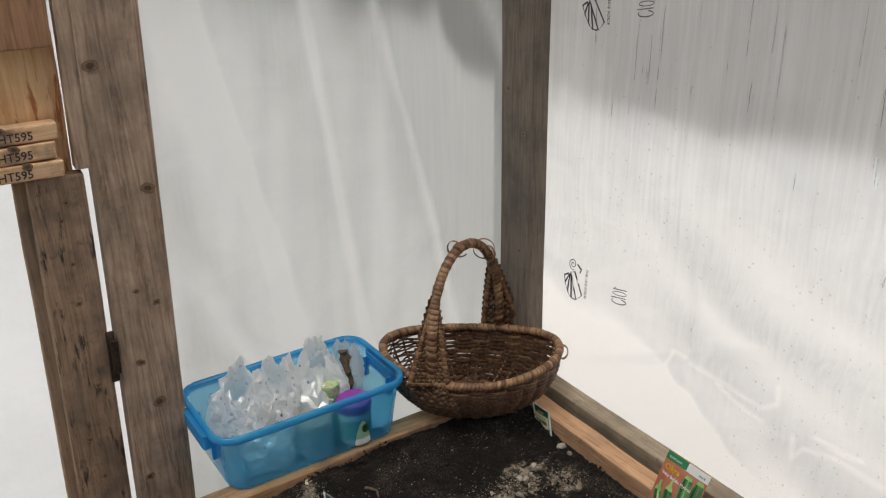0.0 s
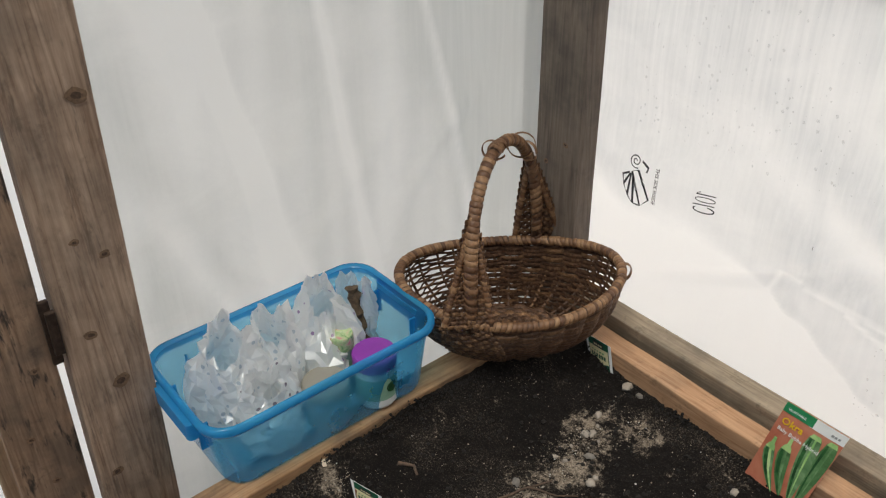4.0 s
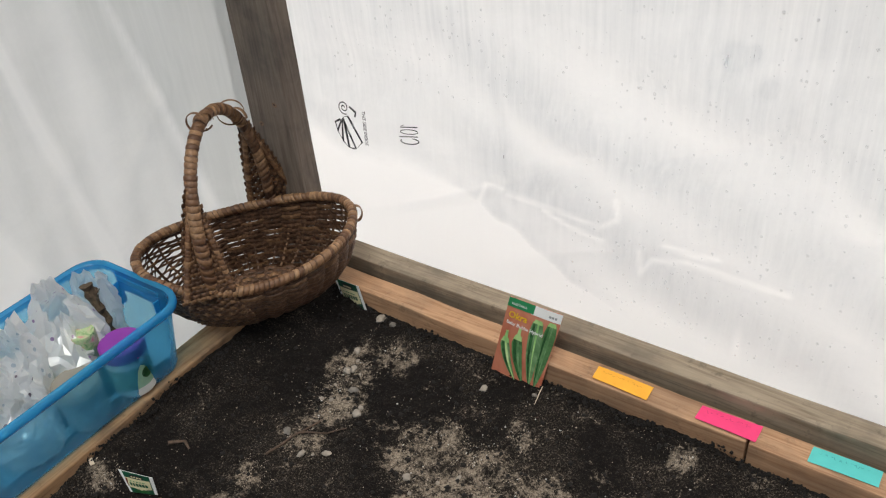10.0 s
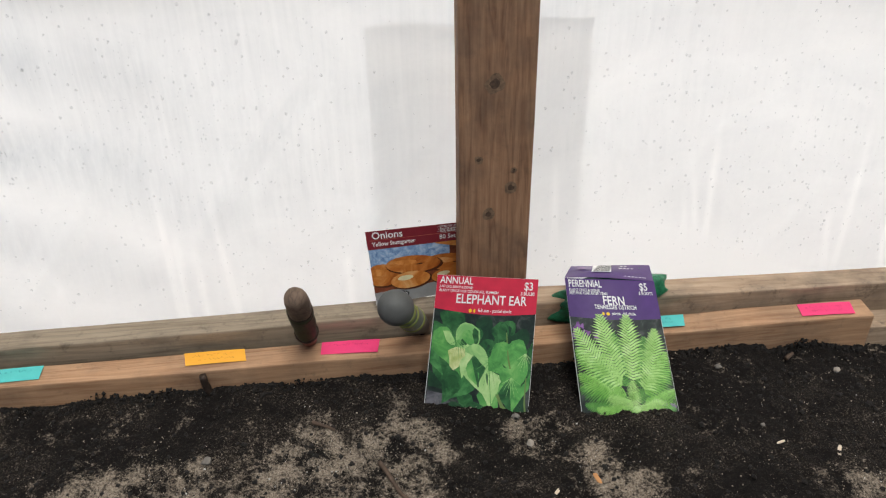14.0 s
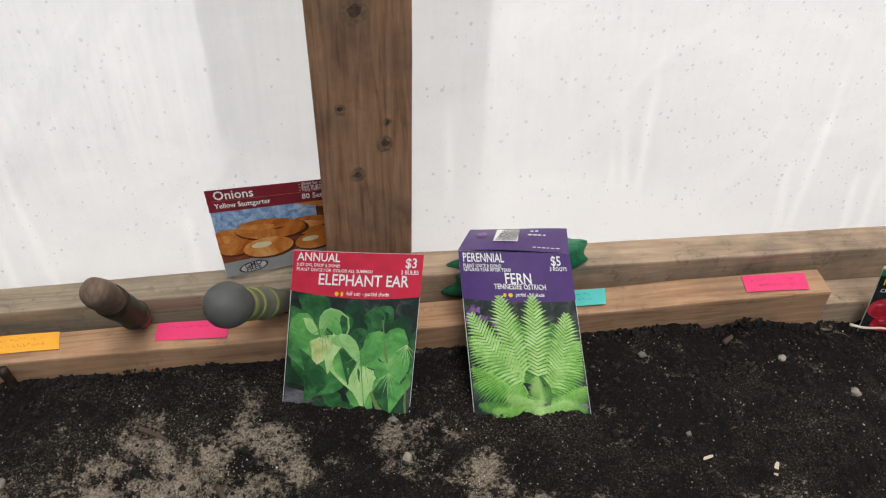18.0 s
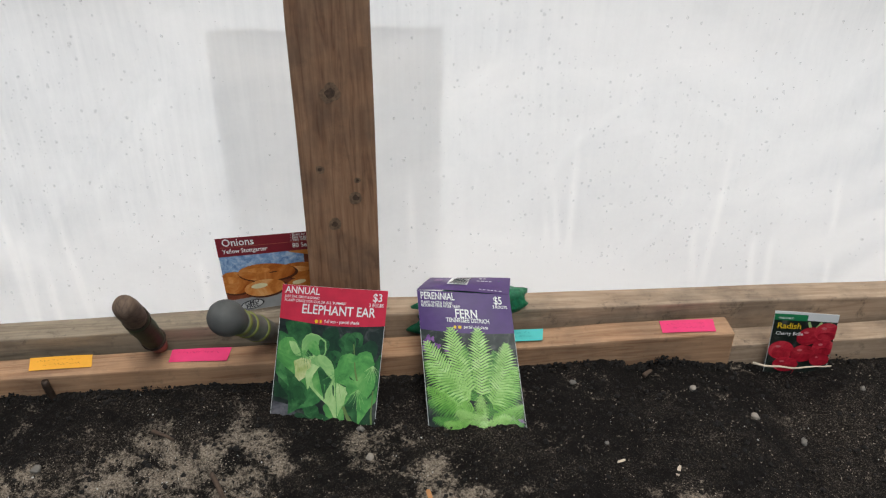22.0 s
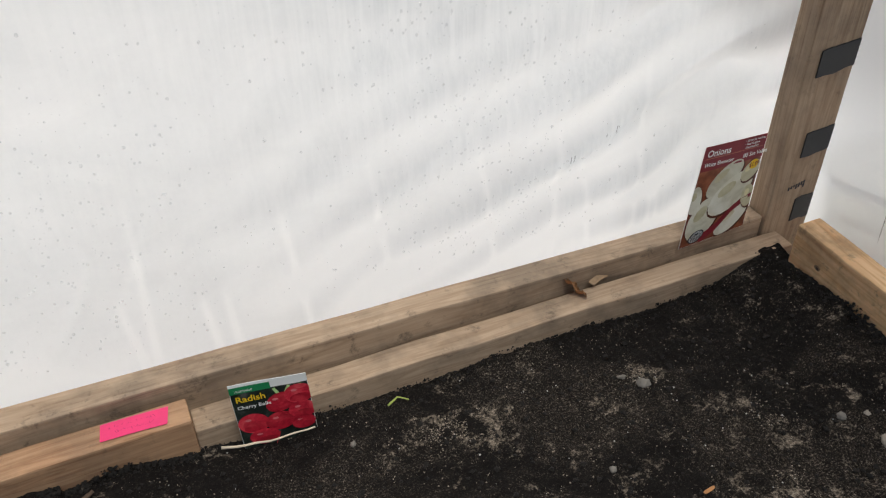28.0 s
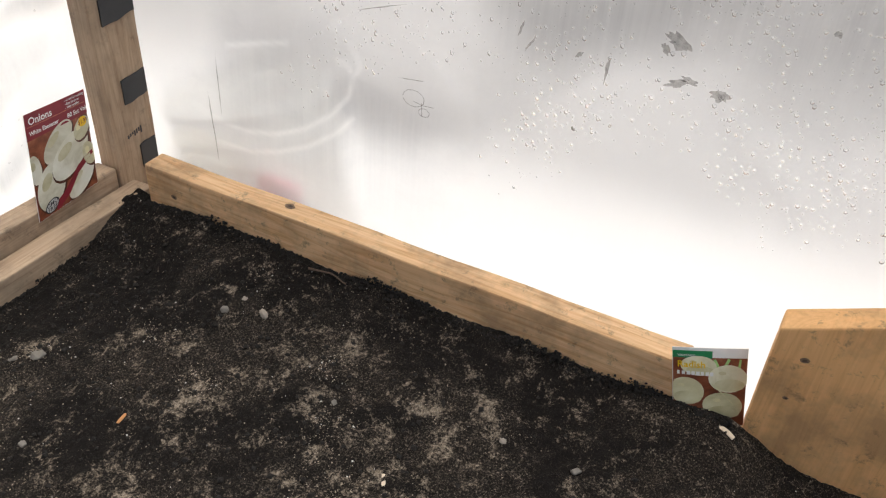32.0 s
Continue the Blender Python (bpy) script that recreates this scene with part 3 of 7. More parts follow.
for k in range(7):
    part("stamp_mark", box_bm((3.640 + 0.0045 * k, 0.0462, 0.030 + 0.002 * (k % 3)), (3.643 + 0.0045 * k, 0.0469, 0.036 + 0.001 * k)), M_INK, corner_e, "black stamped mark" if k == 0 else "")


# ---- the door at the west side ----
def door():
    d = thing("door", (0.64, -0.80, -0.2), "rough door of pallet wood and plastic film, shut", "door")
    d.location = (0, 0, 0)

    def slat(name, lo, hi, m, label="", seed=1):
        o = lean(part(name, box_bm(lo, hi, 0.003, 0.002, 8, seed), m, d, label))
        return o

    stile = slat("stile", (0.628, -0.765, -0.34), (0.655, -0.690, 0.525), M_STILE, "dark worn lower stile", 21)
    slat("stile", (0.606, -0.80, 0.52), (0.627, -0.700, 0.72), M_PINE_NEW, "fresh orange pine piece", 22)
    slat("stile", (0.628, -0.84, 0.700), (0.655, -0.706, 1.35), M_POST, "dark brown upper stile", 23)
    slat("frame_strip", (0.628, -0.6995, 0.530), (0.656, -0.6770, 1.35), M_DOOR_POST, "grey strip between door and post", 33)
    slat("edge_strip", (0.612, -0.781, -0.34), (0.6275, -0.762, 0.515), M_PINE_Z, "tan strip behind the stile", 24)
    for k, (a, b) in enumerate(((0.529, 0.552), (0.554, 0.577), (0.579, 0.602))):
        s = slat("pallet_slat", (0.630, -1.45, a), (0.668 - 0.004 * k, -0.716 - 0.006 * (k % 2), b), M_PALLET_Y, "charred pallet slat with a stamped code", 25 + k)
        stamp("HT595", 0.6685 - 0.004 * k + 0.0008, -0.800 + 0.004 * k, a + 0.004, 0.0165, s)
        knot(s, (0.6682 - 0.004 * k, -0.742 - 0.012 * k, b - 0.003), (1, 0, 0), 0.0055)
    for z, y in ((0.486, -0.702), (0.460, -0.713), (0.393, -0.709), (0.330, -0.711), (0.189, -0.707), (0.10, -0.735), (0.027, -0.724)):
        knot(stile, (0.6552, y, z), (1, 0, 0), 0.004)
    bm = bmesh.new()
    for a, b in (((0.656, -0.694, 0.19), (0.662, -0.682, 0.275)), ((0.660, -0.690, 0.205), (0.668, -0.679, 0.262))):
        t = box_bm(a, b, 0.002)
        me = bpy.data.meshes.new("tmp")
        t.to_mesh(me)
        t.free()
        bm.from_mesh(me)
        bpy.data.meshes.remove(me)
    lean(part("hinge", bm, M_IRON, d, "rusty iron hinge"))


def text_mesh(body, size, align="LEFT"):
    cu = bpy.data.curves.new("lettering", "FONT")
    cu.body, cu.size, cu.align_x, cu.resolution_u, cu.offset = body, size, align, 2, size * 0.014
    ob = bpy.data.objects.new("lettering", cu)
    scene.collection.objects.link(ob)
    bpy.context.view_layer.update()
    me = bpy.data.meshes.new_from_object(ob)
    bpy.data.objects.remove(ob)
    bpy.data.curves.remove(cu)
    return me


def stamp(body, x, y, z, size, parent):
    """Upright stencilled letters on a face that looks along +x."""
    me = text_mesh(body, size)
    for v in me.vertices:
        v.co = Vector((x, y + v.co.x * 0.95, z + v.co.y))
    me.materials.append(M_INK)
    ob = new("lettering", me)
    ob.parent = parent
    lean(ob)


door()


# ---- soil ----
SAND = ((0.959, -0.108, 0.030), (0.981, -0.184, 0.030), (0.986, -0.256, 0.024), (0.972, -0.341, 0.022), (1.135, -0.188, 0.029), (1.178, -0.225, 0.026), (1.171, -0.283, 0.02),
        (1.155, -0.147, 0.016), (1.242, -0.099, 0.017), (1.264, -0.195, 0.035), (1.313, -0.178, 0.031), (1.403, -0.152, 0.030), (1.437, -0.03, 0.014), (1.002, -0.055, 0.017),
        (0.967, -0.452, 0.028), (0.986, -0.515, 0.022), (0.826, -0.442, 0.017), (1.30, -0.33, 0.05), (0.975, -0.40, 0.018), (1.02, -0.44, 0.02), (0.97, -0.145, 0.022), (1.215, -0.155, 0.02), (1.75, -0.16, 0.050), (1.96, -0.14, 0.039), (2.09, -0.15, 0.039), (2.25, -0.12, 0.025), (3.38, -0.5, 0.028),
        (3.31, -0.54, 0.028), (3.25, -0.62, 0.065), (3.12, -0.42, 0.065), (3.35, -0.34, 0.023), (3.45, -0.62, 0.033), (3.3, -0.8, 0.047), (3.45, -0.45, 0.023), (2.95, -0.35, 0.066), (1.55, -0.22, 0.055), (1.72, -0.26, 0.077), (2.02, -0.24, 0.077), (2.35, -0.24, 0.044), (2.62, -0.26, 0.033), (1.4, -0.32, 0.044), (3.067, -0.088, 0.022), (3.018, -0.08, 0.018), (3.295, -0.114, 0.016), (3.395, -0.23, 0.022), (1.83, -0.15, 0.028), (2, -0.12, 0.034), (2.1, -0.116, 0.030), (2.317, -0.159, 0.025))


def soil_z(x, y):
    z = -0.043
    z += 0.028 * max(0.0, 1 - (x - 0.80) / 0.12) if x < 0.92 else 0
    z += 0.010 * max(0.0, 1 + y / 0.10) * (x < 2.6)
    right = min(1.0, max(0.0, (x - 2.68) / 0.12)) * min(1.0, max(0.0, (3.62 - x) / 0.12))
    z -= 0.024 * right * math.exp(-((y + 0.02) / 0.35) ** 2) * smooth_step(3.60, 3.46, x)
    z += 0.012 * smooth_step(3.50, 3.60, x) * smooth_step(-0.95, -0.85, y)
    z -= 0.040 * smooth_step(3.32, 3.58, x) * smooth_step(-0.91, -1.02, y)
    z += 0.009 * noise.noise(Vector((x * 4, y * 4, 1.3))) + 0.006 * noise.noise(Vector((x * 13, y * 13, 2.7)))
    return z


def soil_mat():
    n = Nodes("garden_soil")
    v = n.coords()
    grain = n.noise(v, 430, 4, 0.78)
    lump = n.noise(v, 55, 5, 0.7)
    dark = n.ramp(grain, (0.36, (0.0026, 0.0020, 0.0017)), (0.51, (0.018, 0.0138, 0.011)), (0.59, (0.080, 0.063, 0.049)), (0.70, (0.40, 0.34, 0.27)))
    dark = n.mix(n.ramp(lump, (0.35, (0, 0, 0)), (0.65, (0.45, 0.45, 0.45))), dark, (0.009, 0.007, 0.006))
    pale = n.ramp(grain, (0.34, (0.075, 0.057, 0.042)), (0.47, (0.29, 0.23, 0.173)), (0.66, (0.55, 0.468, 0.372)))
    sand = n.add("Attribute", attribute_name="sand").outputs["Fac"]
    broken = n.noise(v, 26, 9, 0.80, 0.4)
    damp = n.noise(v, 6, 5, 0.65, 0.5)
    dark = n.mix(n.ramp(damp, (0.42, (0, 0, 0)), (0.55, (0.95, 0.95, 0.95))), dark, n.mix(0.88, dark, (0.006, 0.0045, 0.004)))
    speck = n.noise(v, 210, 3, 0.8)
    mask = n.add("MapRange", {0: sand, 1: 0.0, 2: 1.0, 3: -0.23, 4: 0.045}).outputs[0]
    mask = n.add("Math", {0: mask, 1: broken}, operation="ADD").outputs[0]
    mask = n.add("Math", {0: speck, 1: 0.42, 2: mask}, operation="MULTIPLY_ADD").outputs[0]
    n.set(Base_Color=n.mix(n.ramp(mask, (0.60, (0, 0, 0)), (0.73, (0.88, 0.88, 0.88))), dark, pale), Roughness=0.95)
    n.put(n.bsdf, "Specular IOR Level", 0.2)
    n.bump(n.mix(0.6, grain, lump), 1.0, 0.006)
    return n.mat


def soil():
    nx, ny = 760, 330
    x0, x1, y0, y1 = 0.785, 3.612, -1.262, 0.011
    verts, sand = [], []
    for j in range(ny + 1):
        for i in range(nx + 1):
            x, y = x0 + (x1 - x0) * i / nx, y0 + (y1 - y0) * j / ny
            crumb = noise.noise(Vector((x * 34, y * 34, 3))) * 0.0035 + noise.noise(Vector((x * 75, y * 75, 5))) * 0.0036 + noise.noise(Vector((x * 170, y * 170, 8))) * 0.0024
            s = 0.10 * smooth_step(0.9, 1.05, x) + 0.13 * smooth_step(2.95, 3.15, x) * smooth_step(0.05, -0.35, y)
            wx = x + 0.022 * noise.noise(Vector((x * 14, y * 14, 6))) + 0.010 * noise.noise(Vector((x * 40, y * 40, 2)))
            wy = y + 0.022 * noise.noise(Vector((x * 14, y * 14, 9))) + 0.010 * noise.noise(Vector((x * 40, y * 40, 7)))
            for a, b, r in SAND:
                d = ((wx - a) ** 2 + (wy - b) ** 2) / (r * r)
                if d < 7:
                    s += math.exp(-d / 1.5)
            sand.append(min(0.64 - 0.22 * smooth_step(2.7, 2.95, x), max(0.0, s)))
            verts.append((x, y, soil_z(x, y) + crumb))
    faces = [(j * (nx + 1) + i, j * (nx + 1) + i + 1, (j + 1) * (nx + 1) + i + 1, (j + 1) * (nx + 1) + i) for j in range(ny) for i in range(nx)]
    me = bpy.data.meshes.new("soil")
    me.from_pydata(verts, [], faces)
    at = me.attributes.new("sand", "FLOAT", "POINT")
    at.data.foreach_set("value", sand)
    me.materials.append(soil_mat())
    me.polygons.foreach_set("use_smooth", [True] * len(faces))
    tagged(new("soil", me), "dark crumbly soil with patches of pale sand", "soil", kind="structure")


soil()


def crumbs(name, count, lo, hi, material, label, seed, flat=0.7, near_sand=False):
    """Loose crumbs on the soil, far too many to count."""
    rnd = random.Random(seed)
    verts, faces = [], []
    base = [(1, 0, 0), (-1, 0, 0), (0, 1, 0), (0, -1, 0), (0, 0, 1), (0, 0, -1)]
    tri = [(0, 2, 4), (2, 1, 4), (1, 3, 4), (3, 0, 4), (2, 0, 5), (1, 2, 5), (3, 1, 5), (0, 3, 5)]
    for _ in range(count):
        x, y = rnd.uniform(0.81, 3.595), -abs(rnd.gauss(0, 0.42)) - 0.004
        if near_sand and rnd.random() < 0.42:
            a, b, r = rnd.choice(SAND)
            x, y = rnd.gauss(a, r * 0.7), rnd.gauss(b, r * 0.7)
        if not (0.81 < x < 3.595 and -1.2 < y < -0.003):
            continue
        if near_sand and noise.noise(Vector((x * 13, y * 13, 4))) + 0.5 * noise.noise(Vector((x * 45, y * 45, 2))) < rnd.uniform(-0.65, 0.45):
            continue
        r = lo + (hi - lo) * rnd.random() ** 3
        turn = Euler((rnd.uniform(0, 6), rnd.uniform(0, 6), rnd.uniform(0, 6))).to_matrix()
        c = Vector((x, y, soil_z(x, y) + r * 0.35))
        k = len(verts)
        for p in base:
            q = turn @ Vector(p) * r * rnd.uniform(0.6, 1.15)
            q.z *= flat
            verts.append(c + q)
        faces += [(a + k, b + k, d + k) for a, b, d in tri]
    me = bpy.data.meshes.new(name)
    me.from_pydata(verts, [], faces)
    me.materials.append(material)
    tagged(new(name, me), label, "soil", kind="stuff")


M_CLOD = plain("dark_clod", (0.012, 0.0095, 0.0078), 0.95, 0.7, 320, bump=0.8)
M_GRIT = plain("pale_grit", (0.40, 0.328, 0.252), 0.9, 0.35, 90)
M_GRIT_W = plain("white_grit", (0.60, 0.58, 0.54), 0.85, 0.2, 90)
crumbs("soil_clods", 11000, 0.0008, 0.0052, M_CLOD, "dark crumbs of loose soil", 1)
crumbs("sand_grains", 38000, 0.0004, 0.0014, M_GRIT, "pale grains of sand and grit on the soil", 2, near_sand=True)
crumbs("perlite_grains", 2200, 0.0005, 0.0018, M_GRIT_W, "white specks scattered over the soil", 3, near_sand=True)


def edge_clods():
    """Crumbs heaped unevenly along the boards that hold the soil."""
    rnd = random.Random(21)
    verts, faces = [], []
    base = [(1, 0, 0), (-1, 0, 0), (0, 1, 0), (0, -1, 0), (0, 0, 1), (0, 0, -1)]
    tri = [(0, 2, 4), (2, 1, 4), (1, 3, 4), (3, 0, 4), (2, 0, 5), (1, 2, 5), (3, 1, 5), (0, 3, 5)]
    for k in range(12000):
        s, off = rnd.random(), abs(rnd.gauss(0, 0.007))
        if k % 10 < 6:
            x = 0.82 + 2.76 * s
            y = (-0.001 if x < 2.752 else 0.009) - off
        elif k % 10 < 9:
            x, y = 3.598 - off, -0.02 - 0.9 * s
        else:
            x, y = 0.792 + off, -0.16 - 0.6 * s
        pile = 0.022 * max(0.0, 0.12 + noise.noise(Vector((x * 16, y * 16, 9)))) * max(0.0, 1 - off / 0.018)
        r = 0.0007 + 0.0030 * rnd.random() ** 3
        c = Vector((x, y, soil_z(x, min(y, -0.002)) + pile * rnd.random() + r * 0.2))
        turn = Euler((rnd.uniform(0, 6), rnd.uniform(0, 6), rnd.uniform(0, 6))).to_matrix()
        n0 = len(verts)
        for p in base:
            verts.append(c + turn @ Vector(p) * r * rnd.uniform(0.6, 1.15))
        faces += [(a + n0, b + n0, d + n0) for a, b, d in tri]
    me = bpy.data.meshes.new("edge_clods")
    me.from_pydata(verts, [], faces)
    me.materials.append(M_CLOD)
    tagged(new("edge_clods", me), "dark soil crumbs heaped along the boards", "soil", kind="stuff")


edge_clods()

# ---- printed packets ----
class Card:
    """A sheet between four corners, slightly bulged, on which flat shapes and letters are laid."""

    def __init__(self, tl, tr, bl, br, bulge=0.004, wave=0.0):
        self.c = [Vector(p) for p in (tl, tr, bl, br)]
        self.w, self.h = (self.c[1] - self.c[0]).length, (self.c[0] - self.c[2]).length
        self.n = (self.c[1] - self.c[0]).cross(self.c[0] - self.c[2]).normalized()
        self.bulge, self.wave = bulge, wave

    def at(self, u, v, lift=0.0):
        tl, tr, bl, br = self.c
        p = (bl * (1 - u) + br * u) * (1 - v) + (tl * (1 - u) + tr * u) * v
        b = self.bulge * math.sin(math.pi * min(1, max(0, u))) * (0.4 + 0.6 * math.sin(math.pi * min(1, max(0, v))))
        b += self.wave * math.sin(5.0 * u + 3.0 * v)
        return p + self.n * (b + lift)

    def grid(self, u0, u1, v0, v1, lift, nu=14, nv=14, low=None, high=None):
        bm = bmesh.new()
        rows = []
        for j in range(nv + 1):
            row = []
            for i in range(nu + 1):
                u = u0 + (u1 - u0) * i / nu
                a = low(u) if low else v0
                b = high(u) if high else v1
                row.append(bm.verts.new(self.at(u, a + (b - a) * j / nv, lift)))
            rows.append(row)
        for j in range(nv):
            for i in range(nu):
                bm.faces.new((rows[j][i], rows[j][i + 1], rows[j + 1][i + 1], rows[j + 1][i]))
        return bm

    def shapes(self, polys, lift):
        """Fans round the middle of each outline; outlines are lists of (u, v)."""
        bm = bmesh.new()
        for k, pts in enumerate(polys):
            h = lift + 0.000003 * k
            mu, mv = sum(p[0] for p in pts) / len(pts), sum(p[1] for p in pts) / len(pts)
            mid = bm.verts.new(self.at(mu, mv, h))
            ring = [bm.verts.new(self.at(min(1, max(0, u)), min(1, max(0, v)), h)) for u, v in pts]
            for i in range(len(ring)):
                bm.faces.new((mid, ring[i], ring[(i + 1) % len(ring)]))
        return bm

    def body(self, parent, material, name="pouch", thick=0.0016):
        bm = bmesh.new()
        nu = nv = 12
        for side in (0, 1):
            rows = [[bm.verts.new(self.at(i / nu, j / nv, -thick * side * (1 if 0 < i < nu and 0 < j < nv else 0.4))) for i in range(nu + 1)] for j in range(nv + 1)]
            for j in range(nv):
                for i in range(nu):
                    f = (rows[j][i], rows[j][i + 1], rows[j + 1][i + 1], rows[j + 1][i])
                    bm.faces.new(f if side == 0 else f[::-1])
            if side == 0:
                first = rows
        for a, b in ((first[0], rows[0]), (first[nv], rows[nv]), ([r[0] for r in first], [r[0] for r in rows]), ([r[nu] for r in first], [r[nu] for r in rows])):
            for i in range(len(a) - 1):
                bm.faces.new((a[i], a[i + 1], b[i + 1], b[i]))
        bmesh.ops.recalc_face_normals(bm, faces=bm.faces)
        return part(name, bm, material, parent, smooth=False)

    def text(self, body, u, v, size, material, parent, align="LEFT", tilt=0.0, squeeze=1.0, lift=0.0012):
        me = text_mesh(body, size, align)
        for p in me.vertices:
            x, y = p.co.x * squeeze, p.co.y + tilt * p.co.x
            p.co = self.at(u + x / self.w, v + y / self.h, lift)
        me.materials.append(material)
        ob = new("lettering", me)
        ob.parent = parent
        return ob

    def bars(self, u, v, width, height, count, material, parent, lift=0.0011):
        """Small print that cannot be read."""
        rnd = random.Random(int(u * 1000 + v * 77))
        polys, x = [], u
        for _ in range(count):
            w = width / count * rnd.uniform(0.5, 0.85)
            polys.append([(x, v), (x + w, v), (x + w, v + height), (x, v + height)])
            x += width / count
        return part("small_print", self.shapes(polys, lift), material, parent)


def ellipse(u, v, a, b, turn=0.0, n=22, dent=0.0):
    out = []
    for k in range(n):
        t = 2 * math.pi * k / n
        r = 1 + dent * math.sin(3 * t + u * 40)
        x, y = a * math.cos(t) * r, b * math.sin(t) * r
        out.append((u + x * math.cos(turn) - y * math.sin(turn), v + x * math.sin(turn) + y * math.cos(turn)))
    return out


def strip(points, w0, w1):
    """A tapered band along a line of (u, v) points."""
    left, right = [], []
    for k, (u, v) in enumerate(points):
        a, b = points[max(0, k - 1)], points[min(len(points) - 1, k + 1)]
        du, dv = b[0] - a[0], b[1] - a[1]
        d = math.hypot(du, dv) or 1
        w = w0 + (w1 - w0) * k / (len(points) - 1)
        left.append((u - dv / d * w, v + du / d * w))
        right.append((u + dv / d * w, v - du / d * w))
    return left + right[::-1]


def paper(name, color, rough=0.32, vary=0.10, scale=60):
    n = Nodes(name)
    v = n.coords(spread=3)
    f = n.noise(v, scale, 3, 0.6)
    n.set(Base_Color=n.ramp(f, (0.3, tuple(c * (1 - vary) for c in color)), (0.7, tuple(min(1, c * (1 + vary)) for c in color))), Roughness=rough)
    n.bump(n.noise(v, 45, 3, 0.5), 0.12, 0.004)
    return n.mat


def picture(name, a, b, c, scale=45, rough=0.3):
    """A printed photograph's blurred ground: three tones of one colour family."""
    n = Nodes(name)
    f = n.noise(n.coords(spread=3), scale, 5, 0.65, 0.6)
    n.set(Base_Color=n.ramp(f, (0.34, a), (0.52, b), (0.70, c)), Roughness=rough)
    return n.mat


P_WHITE = paper("white_print", (0.86, 0.86, 0.84), vary=0.02)
P_RED = paper("crimson_print", (0.62, 0.025, 0.06))
P_PURPLE = paper("violet_print", (0.075, 0.028, 0.16))
P_MAROON = paper("maroon_print", (0.22, 0.018, 0.03))
P_GREEN = paper("green_print", (0.02, 0.24, 0.09))
P_DKGREEN = paper("bottle_green_print", (0.012, 0.085, 0.045))
P_YELLOW = paper("yellow_print", (0.85, 0.55, 0.02))
P_SALMON = picture("salmon_print", (0.46, 0.13, 0.075), (0.56, 0.20, 0.12), (0.60, 0.27, 0.18), 14)
P_CREAM = paper("cream_print", (0.72, 0.66, 0.40))
P_GREY = paper("grey_print", (0.30, 0.31, 0.31))
P_SILVER = paper("silver_print", (0.55, 0.56, 0.55))
P_BLACK = paper("black_print", (0.025, 0.025, 0.03))
P_SHADE = picture("dark_garden_print", (0.006, 0.010, 0.009), (0.020, 0.030, 0.024), (0.10, 0.10, 0.095), 60)
P_LEAF = [picture("leaf_print", *t) for t in (((0.010, 0.055, 0.018), (0.028, 0.12, 0.035), (0.07, 0.22, 0.07), 60), ((0.05, 0.22, 0.05), (0.12, 0.38, 0.09), (0.24, 0.52, 0.15), 50),
                                              ((0.20, 0.46, 0.14), (0.40, 0.64, 0.24), (0.66, 0.80, 0.40), 30), ((0.008, 0.030, 0.014), (0.016, 0.06, 0.024), (0.035, 0.10, 0.04), 60), ((0.02, 0.10, 0.03), (0.05, 0.20, 0.055), (0.11, 0.32, 0.10), 60))]
P_FERN = [picture("fern_print", *t) for t in (((0.14, 0.38, 0.05), (0.25, 0.54, 0.10), (0.40, 0.68, 0.20), 70), ((0.24, 0.50, 0.10), (0.40, 0.67, 0.20), (0.58, 0.80, 0.36), 70), ((0.05, 0.19, 0.025), (0.10, 0.31, 0.05), (0.20, 0.46, 0.10), 70))]
P_ONION = [picture("onion_print", *t) for t in (((0.34, 0.08, 0.012), (0.54, 0.18, 0.035), (0.70, 0.35, 0.12), 40), ((0.46, 0.13, 0.02), (0.66, 0.26, 0.06), (0.82, 0.50, 0.22), 40))]
P_WONION = [picture("white_onion_print", *t) for t in (((0.50, 0.47, 0.35), (0.67, 0.645, 0.53), (0.78, 0.765, 0.67), 16), ((0.40, 0.36, 0.21), (0.55, 0.51, 0.34), (0.66, 0.63, 0.47), 16))]
P_WRADISH = [picture("white_radish_print", *t) for t in (((0.66, 0.61, 0.40), (0.83, 0.79, 0.59), (0.92, 0.89, 0.74), 16), ((0.52, 0.47, 0.25), (0.68, 0.63, 0.39), (0.80, 0.76, 0.54), 16))]
P_CLOTH = picture("checked_cloth_print", (0.10, 0.20, 0.42), (0.28, 0.42, 0.62), (0.55, 0.63, 0.72), 120)
P_PINK = paper("pink_sheen_print", (0.72, 0.20, 0.22))
P_DEEP = paper("deep_brown_print", (0.09, 0.028, 0.014))
P_BROWN = picture("brown_print", (0.12, 0.03, 0.015), (0.26, 0.075, 0.035), (0.38, 0.14, 0.07), 30)
P_RADISH = [picture("radish_print", *t) for t in (((0.42, 0.01, 0.03), (0.62, 0.025, 0.05), (0.74, 0.10, 0.12), 60), ((0.30, 0.008, 0.02), (0.48, 0.015, 0.035), (0.62, 0.04, 0.06), 60))]
P_POD = [picture("pod_print", *t) for t in (((0.05, 0.13, 0.045), (0.10, 0.23, 0.085), (0.21, 0.36, 0.17), 40), ((0.07, 0.17, 0.065), (0.14, 0.28, 0.12), (0.27, 0.42, 0.22), 40))]
P_STEM = paper("stem_print", (0.16, 0.24, 0.07))
P_VIOLET = picture("flower_print", (0.10, 0.03, 0.16), (0.22, 0.09, 0.30), (0.36, 0.18, 0.42), 120)


